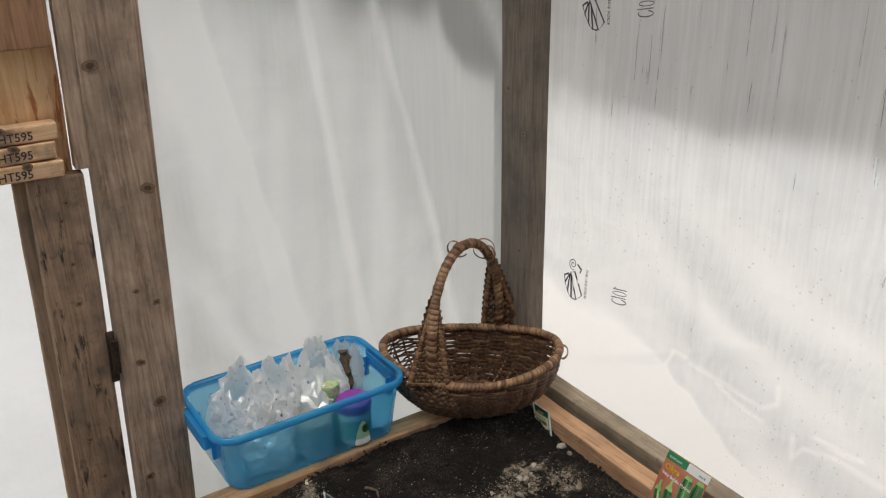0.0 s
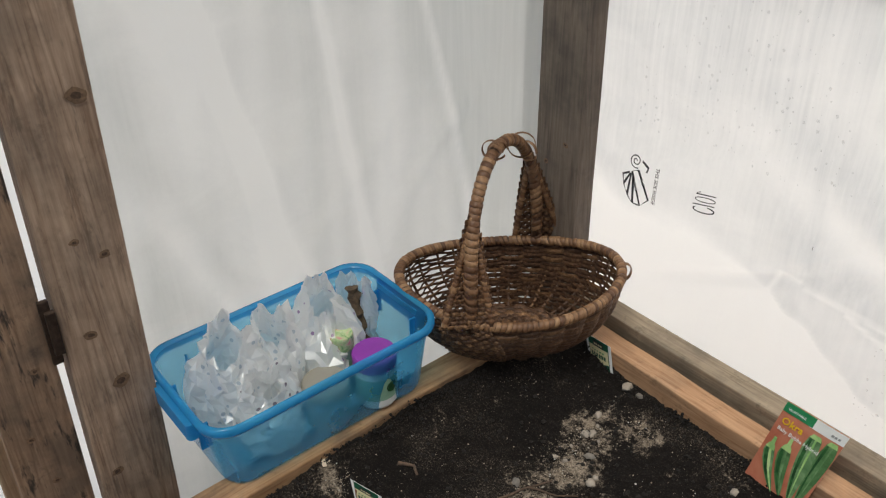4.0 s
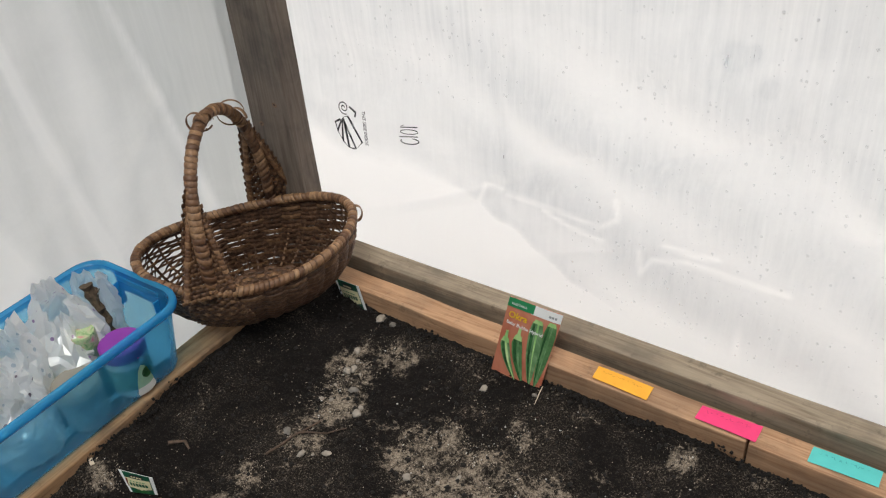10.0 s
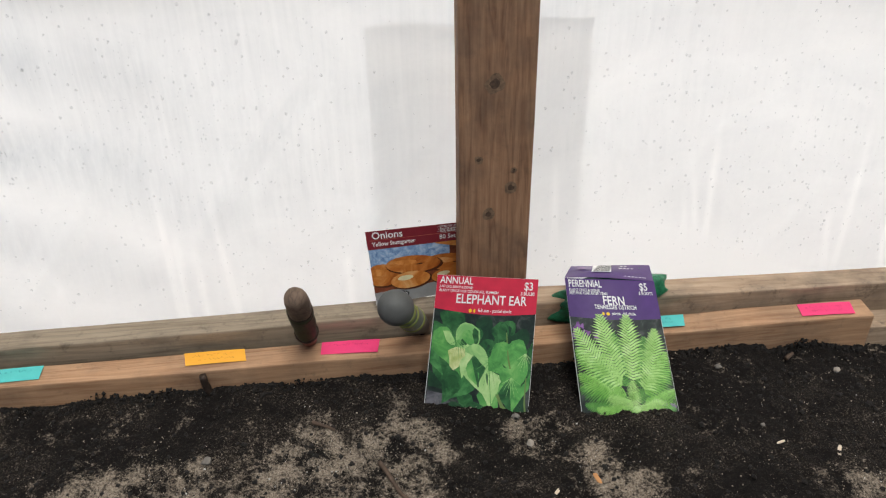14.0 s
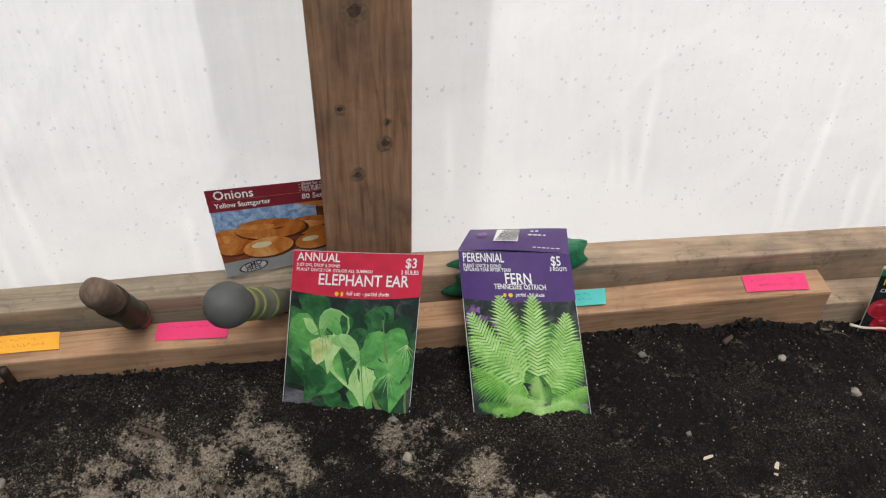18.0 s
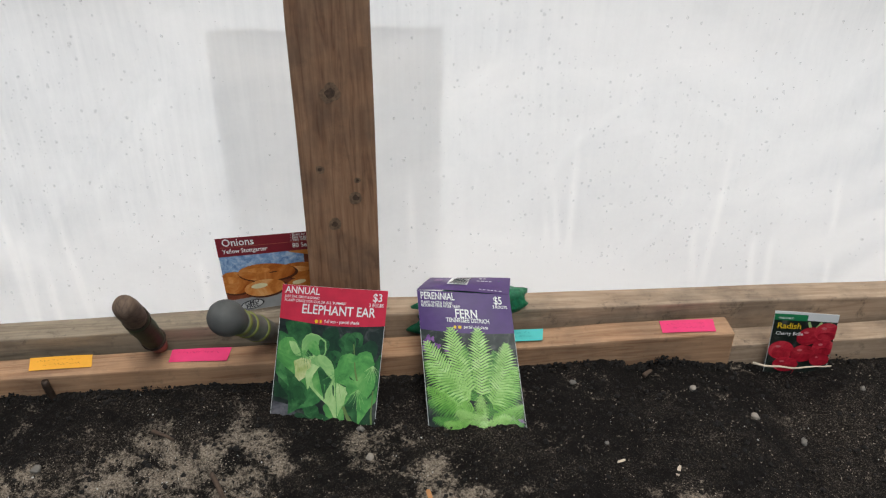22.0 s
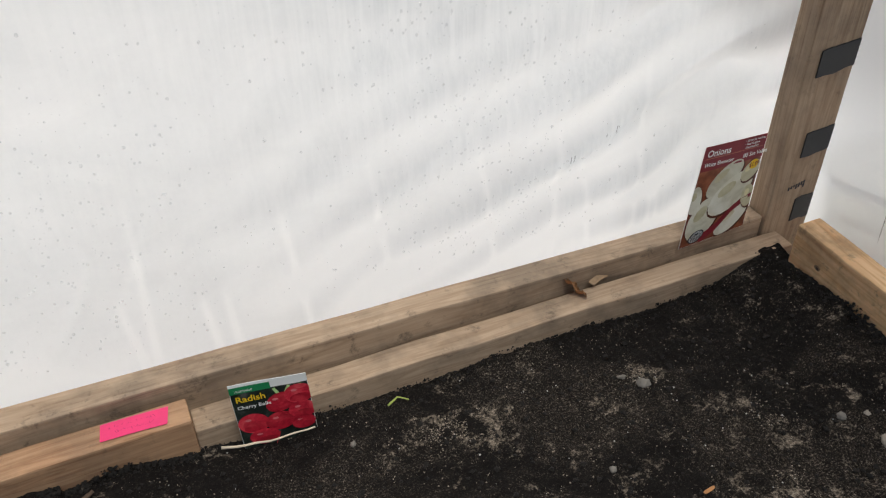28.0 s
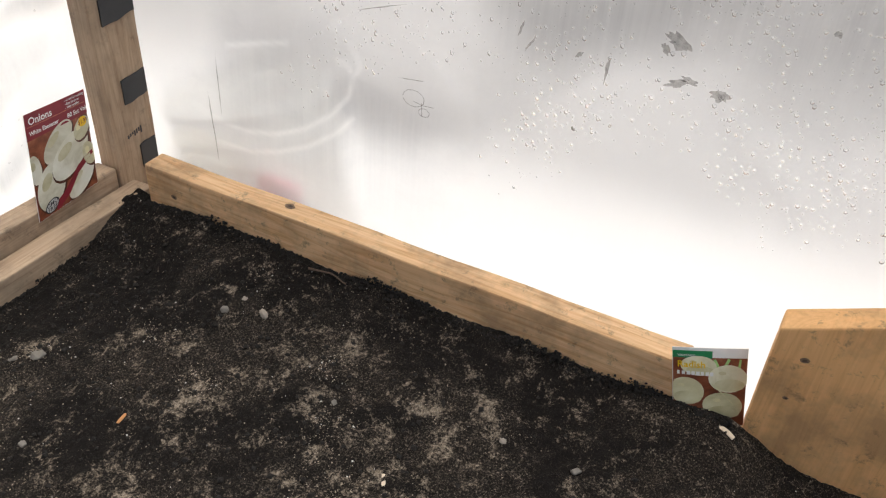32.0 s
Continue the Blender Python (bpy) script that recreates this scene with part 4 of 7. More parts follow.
def heart(u, v, s, turn, aspect):
    """A heart-shaped leaf with its tip down."""
    pts = []
    for k in range(26):
        t = 2 * math.pi * k / 26
        x = 16 * math.sin(t) ** 3
        y = 13 * math.cos(t) - 5 * math.cos(2 * t) - 2 * math.cos(3 * t) - math.cos(4 * t)
        x, y = x / 17 * s * 0.85, y / 17 * s * 1.1
        x += 0.03 * s * math.sin(5 * t) + 0.02 * s * math.sin(9 * t + u * 30)
        pts.append((u + x * math.cos(turn) - y * math.sin(turn), v + (x * math.sin(turn) + y * math.cos(turn)) / aspect))
    return pts


P_GROUND = picture("photo_ground_print", (0.05, 0.05, 0.06), (0.13, 0.125, 0.14), (0.24, 0.23, 0.25), 60)
P_LEAF_PALE = picture("pale_leaf_print", (0.42, 0.52, 0.16), (0.60, 0.66, 0.30), (0.72, 0.74, 0.45), 60)


def elephant_ear():
    c = Card((2.154, 0.016, 0.1135), (2.2835, 0.018, 0.092), (2.1245, -0.056, -0.052), (2.256, -0.083, -0.056), 0.004)
    p = thing("bulb_packet", (2.19, -0.06, -0.05), "red and green elephant ear bulb packet leaning on the board", "seed packet", "seed packets")
    p.location = (0, 0, 0)
    c.body(p, P_WHITE, "backing", 0.0012)
    part("photo", c.grid(0.004, 0.996, 0.004, 0.77, 0.0003), P_SHADE, p, "dark photo of shaded ground")
    part("header", c.grid(0, 1, 0.74, 1, 0.0006, low=lambda u: 0.765 - 0.012 * u - 0.022 * math.sin(math.pi * u)), P_RED, p, "crimson header band")
    asp = c.h / c.w
    for m, leaves in ((3, ((0.56, 0.60, 0.30, -0.3), (0.77, 0.57, 0.30, -0.5), (0.09, 0.27, 0.24, 0.7), (0.57, 0.46, 0.24, -0.6), (0.37, 0.07, 0.24, 0.9), (0.88, 0.09, 0.18, 0.6))),
                      (0, ((0.16, 0.61, 0.32, 0.8), (0.28, 0.24, 0.27, -0.5), (0.09, 0.43, 0.24, 0.3))),
                      (1, ((0.40, 0.57, 0.15, 0.3), (0.80, 0.25, 0.34, 0.1), (0.93, 0.43, 0.30, -0.1), (0.58, 0.07, 0.25, 0.9), (0.42, 0.38, 0.26, 0.3))),
                      (2, ((0.25, 0.50, 0.35, 0.25), (0.58, 0.35, 0.42, 0.12)))):
        for k, (u, v, s, t) in enumerate(leaves):
            rim = [(min(0.99, max(0.01, a)), min(0.75, max(0.01, b))) for a, b in heart(u, v, s * (0.70 if m == 3 else 0.84), t, asp)]
            h = 0.00045 + 0.00014 * (0 if m == 3 else m + 1) + 0.00001 * k
            part("leaf", c.shapes([rim], h), P_LEAF[m], p)
            lit = rim[:14] if (k + m) % 2 else rim[13:] + rim[:1]
            part("leaf_half", c.shapes([lit], h + 0.00006), P_LEAF[{3: 0, 0: 4, 1: 0, 2: 1}[m]] if m != 3 else P_LEAF[0], p)
    for u, v, s, t in ((0.58, 0.35, 0.38, 0.12), (0.25, 0.50, 0.30, 0.25), (0.80, 0.25, 0.28, 0.1), (0.93, 0.43, 0.24, -0.1)):
        veins = []
        for k in range(-3, 4):
            a = t + k * 0.42
            veins.append(strip([(u - 0.2 * s * math.sin(-t), v + 0.25 * s / asp), (u + math.sin(a) * s * 0.36, v + (0.22 - 0.72 * math.cos(k * 0.42)) * s / asp)], 0.0028, 0.0008))
        part("vein", c.shapes([[(min(0.99, max(0.01, x)), min(0.70, max(0.01, y))) for x, y in q] for q in veins], 0.00105), P_LEAF[1] if s > 0.29 else P_LEAF[2], p)
    part("photo_ground", c.shapes([[(0.01, 0.01), (0.36, 0.01), (0.30, 0.07), (0.24, 0.10), (0.16, 0.155), (0.01, 0.17)]], 0.00042), P_GROUND, p)
    part("pale_patch", c.shapes([[(0.17, 0.47), (0.24, 0.50), (0.33, 0.49), (0.34, 0.44), (0.30, 0.41), (0.29, 0.36), (0.24, 0.33), (0.20, 0.36), (0.19, 0.42)]], 0.00104), P_LEAF_PALE, p)
    stems = [strip([(0.58, 0.42), (0.66, 0.2), (0.78, 0.02)], 0.006, 0.012), strip([(0.72, 0.62), (0.76, 0.42), (0.80, 0.33)], 0.005, 0.006), strip([(0.95, 0.3), (0.95, 0.12), (0.97, 0.03)], 0.006, 0.008), strip([(0.66, 0.2), (0.74, 0.1), (0.83, 0.02)], 0.006, 0.012)]
    part("stem", c.shapes(stems, 0.0008), P_STEM, p)
    c.text("ANNUAL", 0.03, 0.945, 0.0125, P_WHITE, p, squeeze=0.82)
    c.text("JUST DIG, DROP & DONE!", 0.03, 0.914, 0.0046, P_WHITE, p, squeeze=0.8)
    c.text("PLANT ONCE FOR COLOR ALL SUMMER!", 0.03, 0.887, 0.0046, P_WHITE, p, squeeze=0.9)
    c.text("ELEPHANT EAR", 0.545, 0.812, 0.0168, P_WHITE, p, "CENTER", squeeze=0.80)
    c.text("$3", 0.955, 0.922, 0.0145, P_WHITE, p, "RIGHT", squeeze=0.85)
    c.text("3 BULBS", 0.970, 0.884, 0.0062, P_WHITE, p, "RIGHT", squeeze=0.85)
    c.text("full sun - partial shade", 0.42, 0.757, 0.0058, P_WHITE, p, squeeze=0.85)
    part("sun_mark", c.shapes([ellipse(0.345, 0.762, 0.016, 0.013), ellipse(0.385, 0.762, 0.01, 0.013)], 0.0012), P_YELLOW, p)


elephant_ear()


def frond(c, base, tip, bow, wide, lift, n=24):
    """A fern frond from base to tip: a bowed stalk that carries separate leaflets on both sides."""
    bm = bmesh.new()
    asp = c.h / c.w
    (u0, v0), (u1, v1) = base, tip
    dx, dy = u1 - u0, (v1 - v0) * asp
    length = math.hypot(dx, dy)
    px, py = -dy / length, dx / length
    at = lambda s: (u0 + dx * s + px * bow * 4 * s * (1 - s), v0 * asp + dy * s + py * bow * 4 * s * (1 - s))
    put = lambda x, y, h: bm.verts.new(c.at(min(0.995, max(0.005, x)), min(0.74, max(0.006, y / asp)), lift + h))
    stalk = [at(k / n) for k in range(n + 1)]
    verts = [put(x, y, 0.0001) for x, y in stalk]
    for k in range(1, n):
        s = k / n
        (x, y), (x2, y2) = stalk[k], stalk[k + 1]
        ang = math.atan2(y2 - y, x2 - x)
        leaf = wide * math.sin(math.pi * (0.20 + 0.80 * s) ** 1.15) ** 0.75 * (1 + 0.12 * math.sin(k * 2.3))
        for side in (-1, 1):
            d = ang + side * (1.15 - 0.35 * s)
            cx, cy = math.cos(d) * leaf, math.sin(d) * leaf
            near = put(x + cx * 0.55, y + cy * 0.55, 0)
            end = put((x + x2) / 2 + cx, (y + y2) / 2 + cy - 0.14 * leaf, -0.0001)
            mid = put(x + (x2 - x) * 0.80 + cx * 0.5, y + (y2 - y) * 0.80 + cy * 0.5, 0)
            foot = put(x + (x2 - x) * 0.80, y + (y2 - y) * 0.80, 0.0001)
            bm.faces.new((verts[k], near, end, mid, foot))
            bm.faces.new((verts[k], foot, verts[k + 1]))
    return bm


def fern():
    c = Card((2.3205, 0.028, 0.0835), (2.4415, 0.028, 0.0665), (2.3255, -0.087, -0.051), (2.4485, -0.106, -0.052), 0.003)
    p = thing("root_packet", (2.38, -0.09, -0.05), "purple fern root packet with a folded header", "seed packet", "seed packets")
    p.location = (0, 0, 0)
    c.body(p, P_WHITE, "backing", 0.0012)
    part("photo", c.grid(0.004, 0.996, 0.004, 0.73, 0.0003), P_SHADE, p, "dark photo of a fern bed")
    part("header", c.grid(0, 1, 0.70, 1, 0.0006, low=lambda u: 0.718 - 0.018 * math.sin(math.pi * u)), P_PURPLE, p, "violet header band")
    rnd = random.Random(8)
    for k in range(22):
        u, v = (rnd.uniform(0.02, 0.26), rnd.uniform(0.55, 0.66)) if k < 13 else (rnd.uniform(0.74, 0.97), rnd.uniform(0.03, 0.13))
        part("flower", c.shapes([ellipse(u, v, 0.022, 0.018, dent=0.3)], 0.0004 + 0.00001 * k), P_VIOLET, p)
    asp = c.h / c.w
    layers = ((2, 0.0005, ((0.52, 0.12), (0.02, 0.20), 0.02, 0.15), ((0.55, 0.12), (0.98, 0.34), -0.03, 0.15), ((0.5, 0.2), (0.44, 0.60), 0.02, 0.15), ((0.62, 0.2), (0.76, 0.58), -0.02, 0.15), ((0.5, 0.05), (0.05, 0.08), 0.02, 0.11), ((0.6, 0.05), (0.97, 0.07), -0.02, 0.11), ((0.4, 0.1), (0.2, 0.5), 0.02, 0.14)),
              (0, 0.0010, ((0.48, 0.22), (0.03, 0.48), 0.05, 0.18), ((0.66, 0.16), (0.97, 0.47), -0.05, 0.17), ((0.50, 0.16), (0.02, 0.30), 0.05, 0.15), ((0.64, 0.10), (0.99, 0.20), -0.05, 0.13), ((0.62, 0.06), (0.16, 0.05), 0.03, 0.11)),
              (1, 0.0016, ((0.47, 0.22), (0.05, 0.63), 0.05, 0.19), ((0.66, 0.18), (0.89, 0.64), -0.04, 0.18), ((0.46, 0.26), (0.31, 0.75), 0.02, 0.17), ((0.57, 0.24), (0.60, 0.75), -0.01, 0.17), ((0.54, 0.10), (0.30, 0.14), 0.03, 0.11), ((0.56, 0.05), (0.84, 0.12), -0.03, 0.11), ((0.56, 0.02), (0.56, 0.26), 0.01, 0.10)))
    for m, lift, *fs in layers:
        for k, (base, tip, bow, wide) in enumerate(fs):
            part("frond", frond(c, base, tip, bow, wide, lift + 0.00012 * k), P_FERN[m], p)
    c.text("PERENNIAL", 0.03, 0.938, 0.0132, P_WHITE, p, squeeze=0.66)
    c.text("PLANT ONCE & DONE!", 0.03, 0.905, 0.0052, P_WHITE, p, squeeze=0.75)
    c.text("RETURNS YEAR AFTER YEAR!", 0.03, 0.882, 0.0052, P_WHITE, p, squeeze=0.75)
    c.text("FERN", 0.50, 0.812, 0.0160, P_WHITE, p, "CENTER", squeeze=0.8)
    c.text("TENNESSEE OSTRICH", 0.51, 0.779, 0.0078, P_WHITE, p, "CENTER", squeeze=0.76)
    c.text("$5", 0.91, 0.925, 0.0145, P_WHITE, p, "RIGHT", squeeze=0.8)
    c.text("3 ROOTS", 0.955, 0.893, 0.0060, P_WHITE, p, "RIGHT", squeeze=0.8)
    c.text("partial - full shade", 0.46, 0.737, 0.0055, P_WHITE, p, squeeze=0.8)
    part("sun_mark", c.shapes([ellipse(0.365, 0.743, 0.014, 0.012), ellipse(0.415, 0.743, 0.02, 0.012)], 0.0012), P_YELLOW, p)
    flap = Card((2.343, 0.082, 0.062), (2.452, 0.078, 0.056), (2.3205, 0.0285, 0.0840), (2.4415, 0.0285, 0.0670), 0.005, 0.001)
    flap.n = Vector((0, -0.25, 1)).normalized()
    top = flap.body(p, P_PURPLE, "header_fold", 0.0012)
    top["label"] = "violet header folded back"
    part("barcode", flap.shapes([[(0.30 + 0.012 * k, 0.35), (0.306 + 0.012 * k, 0.35), (0.306 + 0.012 * k + 0.05, 0.9), (0.30 + 0.012 * k + 0.05, 0.9)] for k in range(16)], 0.0022), P_BLACK, p)
    part("barcode_ground", flap.grid(0.28, 0.51, 0.33, 0.93, 0.0012, 4, 4), P_WHITE, p)
    flap.bars(0.60, 0.62, 0.20, 0.05, 4, P_WHITE, p)
    flap.bars(0.62, 0.80, 0.10, 0.06, 2, P_WHITE, p)
    flap.bars(0.66, 0.12, 0.26, 0.03, 6, P_WHITE, p)
    part("emblem", flap.shapes([ellipse(0.15, 0.66, 0.05, 0.12)], 0.0016), P_VIOLET, p)
    bag = bmesh.new()
    bmesh.ops.create_icosphere(bag, subdivisions=4, radius=1)
    for v in bag.verts:
        q = v.co.copy()
        k = 1 + 0.22 * noise.noise(q * 2.4) + 0.12 * abs(noise.noise(q * 6))
        v.co = Vector((2.388 + q.x * 0.078 * k, 0.058 + q.y * 0.022 * k, 0.022 + q.z * 0.034 * k + 0.016 * q.x))
    part("mesh_bag", bag, plain("green_mesh_plastic", (0.015, 0.17, 0.075), 0.35, 0.4, 200, bump=0.7), p, "crumpled green mesh bag", smooth=True)


fern()


def onions(c, words, value, price, bulbs, mats, ground, name_label, extra):
    p = thing("onion_packet", (0, 0, 0), name_label, "seed packet", "seed packets")
    c.body(p, P_WHITE, "card", 0.0012)
    part("photo", c.grid(0.004, 0.996, 0.004, 0.76, 0.0003), ground, p, "printed photo of onions")
    part("header", c.grid(0, 1, 0.76, 1, 0.0006), P_MAROON, p, "maroon header band")
    part("rule", c.grid(0.03, 0.97, 0.876, 0.880, 0.0009, 10, 1), P_SALMON, p)
    extra(c, p)
    for m, group in zip(mats, bulbs):
        for k, b in enumerate(group):
            x, y, a, w, *turn = b
            h = 0.0005 + 0.00012 * k + (0.0006 if m is mats[1] else 0)
            part("onion_gap", c.shapes([ellipse(x + 0.012, y - 0.016, a * 1.05, w * 1.06, *turn)], h - 0.00005), P_DEEP, p)
            part("onion", c.shapes([ellipse(*b)], h), m, p)
            part("onion_sheen", c.shapes([ellipse(x - 0.25 * a, y + 0.3 * w, a * 0.40, w * 0.30, *turn)], h + 0.00003), mats[1] if m is mats[0] else P_CREAM, p)
    c.text("Onions", 0.05, 0.895, 0.0145, P_WHITE, p, squeeze=0.95)
    c.text(words, 0.045, 0.80, 0.0085, P_WHITE, p, squeeze=0.9)
    c.text(value, 0.66, 0.80, 0.0095, P_WHITE, p, squeeze=0.9)
    for k, line in enumerate(("Great for cooking", "Easy to grow", "Very healthy")):
        c.text("- " + line, 0.65, 0.96 - 0.035 * k, 0.0052, P_WHITE, p, squeeze=0.85)
    part("price_dot", c.shapes([ellipse(0.89, 0.70, 0.075, 0.05)], 0.0014), P_YELLOW, p)
    c.text(price, 0.89, 0.68, 0.010, P_MAROON, p, "CENTER", squeeze=0.75, lift=0.0018)
    part("badge", c.shapes([ellipse(0.22, 0.085, 0.115, 0.06, 0.2, 30)], 0.0014), P_BLACK, p)
    part("badge", c.shapes([ellipse(0.22, 0.085, 0.10, 0.051, 0.2, 30)], 0.0015), P_SILVER, p)
    c.text("GMO", 0.22, 0.09, 0.0085, P_BLACK, p, "CENTER", tilt=0.2, lift=0.002)
    c.text("FREE", 0.22, 0.045, 0.0085, P_BLACK, p, "CENTER", tilt=0.2, lift=0.002)


def yellow_extra(c, p):
    part("cloth", c.grid(0.004, 0.75, 0.5, 0.755, 0.00035, 10, 6, high=lambda u: 0.755, low=lambda u: 0.5 + 0.1 * u), P_CLOTH, p, "blue checked cloth")
    part("hand_ground", c.grid(0.62, 0.996, 0.5, 0.755, 0.0004, 8, 6, low=lambda u: 0.75 - (u - 0.6) * 0.35), P_ONION[1], p)
    part("foot", c.grid(0.004, 0.996, 0.004, 0.17, 0.0007, 10, 4, high=lambda u: 0.17 + 0.05 * u), P_GREY, p, "grey lower margin")


onions(Card((2.067, 0.084, 0.1405), (2.2125, 0.0895, 0.143), (2.075, 0.066, 0.0335), (2.2125, 0.0885, 0.034), 0.0005), "Yellow Stuttgarter", "80 Set Value", "$1.99",
       (((0.10, 0.40, 0.17, 0.15, -0.3), (0.75, 0.46, 0.25, 0.12, -0.2), (0.92, 0.34, 0.18, 0.12, 0.1), (0.40, 0.50, 0.26, 0.12, -0.1)), ((0.36, 0.29, 0.19, 0.115, 0.05), (0.72, 0.28, 0.16, 0.10, 0.1))),
       P_ONION, P_BROWN, "maroon yellow-onion packet standing behind the post", yellow_extra)


def white_extra(c, p):
    part("sash", c.shapes([strip([(0.28, 0.03), (0.5, 0.12), (0.72, 0.28), (0.98, 0.36)], 0.05, 0.02)], 0.0013), P_MAROON, p)


onions(Card((3.488, 0.068, 0.133), (3.596, 0.070, 0.128), (3.4535, 0.0445, -0.017), (3.566, 0.0445, -0.008), 0.001), "White Ebenezer", "80 Set Value", "$1.99",
       (((0.05, 0.48, 0.10, 0.14, 0.2), (0.46, 0.63, 0.28, 0.13, 0.45), (0.26, 0.26, 0.25, 0.20, 0.6), (0.74, 0.15, 0.25, 0.12, 0.4), (0.62, 0.45, 0.34, 0.18, 0.35)), ((0.86, 0.64, 0.15, 0.10, 0.4), (0.92, 0.36, 0.10, 0.13, 0.5))),
       P_WONION, P_BROWN, "maroon white-onion packet leaning in the corner", white_extra)


def okra():
    c = Card((1.157, 0.016, 0.081), (1.236, 0.022, 0.076), (1.140, -0.015, -0.038), (1.218, -0.016, -0.044), 0.004, 0.0010)
    p = thing("seed_packet", (0, 0, 0), "orange okra seed packet leaning on the bed board", "seed packet", "seed packets")
    c.body(p, P_SALMON, "pouch")
    part("top_margin", c.grid(0.45, 1, 0.87, 1, 0.0006, low=lambda u: 0.885, high=lambda u: 1.0), P_WHITE, p, "white top margin")
    part("green_tab", c.grid(0, 0.5, 0.88, 1, 0.0007, low=lambda u: 0.89), P_GREEN, p, "green tab")
    for k, (a, b, e, w) in enumerate(((0.88, 0.84, 0.88, 0.110), (0.63, 0.82, 0.78, 0.125), (0.36, 0.55, 0.64, 0.105), (0.14, 0.47, 0.50, 0.100))):
        line = [(a + (e - a) * s ** 1.6, b + (0.03 - b) * s) for s in (0, 0.15, 0.35, 0.55, 0.75, 0.9, 1)]
        half = [w * x for x in (0.75, 1.0, 0.98, 0.85, 0.62, 0.36, 0.05)]
        left = [(x - h, y) for (x, y), h in zip(line, half)]
        right = [(x + h, y) for (x, y), h in zip(line, half)]
        part("okra_pod", c.shapes([left + right[::-1]], 0.0006 + 0.0003 * k), P_POD[k % 2], p)
        for q, m in ((-0.62, 0), (0.12, 1)):
            part("okra_rib", c.shapes([strip([(x + h * q, y) for (x, y), h in zip(line, half)], w * 0.13, 0.003)], 0.0007 + 0.0003 * k), (P_LEAF[0], P_LEAF[2])[m] if m == 0 or k % 2 else P_POD[1], p)
        part("okra_stalk", c.shapes([[(a - w * 0.8, b - 0.02), (a - w * 0.55, b + 0.035), (a - 0.035, b + 0.05), (a - 0.03, b + 0.13), (a + 0.015, b + 0.13), (a + 0.03, b + 0.05), (a + w * 0.6, b + 0.03), (a + w * 0.8, b - 0.02)]] if k > 1 else [[(a - w * 0.75, b - 0.02), (a - w * 0.5, b + 0.03), (a + w * 0.5, b + 0.03), (a + w * 0.75, b - 0.02)]], 0.0008 + 0.0003 * k), P_LEAF[2], p)
    c.text("VEGETABLE", 0.07, 0.925, 0.0045, P_WHITE, p, lift=0.0016)
    c.text("Okra", 0.07, 0.77, 0.0135, P_YELLOW, p, lift=0.0022)
    c.text("Baby Bubba Hybrid", 0.07, 0.69, 0.0072, P_WHITE, p, tilt=-0.03, lift=0.0024)
    c.bars(0.78, 0.92, 0.16, 0.025, 3, P_GREY, p, 0.0012)


okra()


def radish(c, title, body_mat, bulbs, mats, label, red):
    p = thing("seed_packet", (0, 0, 0), label, "seed packet", "seed packets")
    c.body(p, P_WHITE, "pouch")
    part("photo", c.grid(0.006, 0.994, 0.006, 0.88, 0.0004), body_mat, p, "printed photo ground")
    part("green_tab", c.grid(0, 0.52, 0.87, 0.965, 0.0007), P_GREEN, p, "green tab")
    for k, b in enumerate(bulbs):
        part("radish", c.shapes([ellipse(*b)], 0.0008 + 0.0002 * k), mats[k % 2], p)
        part("radish_shade", c.shapes([ellipse(b[0] + 0.1 * b[2], b[1] - 0.45 * b[3], b[2] * 0.78, b[3] * 0.45)], 0.00086 + 0.0002 * k), mats[1], p)
        part("radish_sheen", c.shapes([ellipse(b[0] - 0.3 * b[2], b[1] + 0.4 * b[3], b[2] * 0.20, b[3] * 0.13)], 0.0009 + 0.0002 * k), P_PINK if red else P_CREAM, p)
    part("radish_stalk", c.shapes([strip([(0.55, 0.86), (0.62, 0.72), (0.6, 0.6)], 0.02, 0.03), strip([(0.75, 0.87), (0.68, 0.75)], 0.02, 0.02), strip([(0.9, 0.87), (0.88, 0.7)], 0.015, 0.02)], 0.0006), P_LEAF[2], p)
    part("radish_root", c.shapes([strip([(0.52, 0.55), (0.68, 0.42), (0.82, 0.30)], 0.010, 0.004), strip([(0.5, 0.2), (0.46, 0.1), (0.42, 0.02)], 0.012, 0.003)], 0.0026), P_CREAM if not red else P_RADISH[1], p)
    c.text("VEGETABLE", 0.06, 0.895, 0.0040, P_WHITE, p, lift=0.0014)
    c.text("Radish", 0.05, 0.76, 0.0130, P_YELLOW, p, lift=0.0030)
    if red:
        c.text("Cherry Belle", 0.05, 0.66, 0.0075, P_WHITE, p, lift=0.0030)
    else:
        c.bars(0.05, 0.66, 0.5, 0.05, 8, P_WHITE, p, 0.0030)


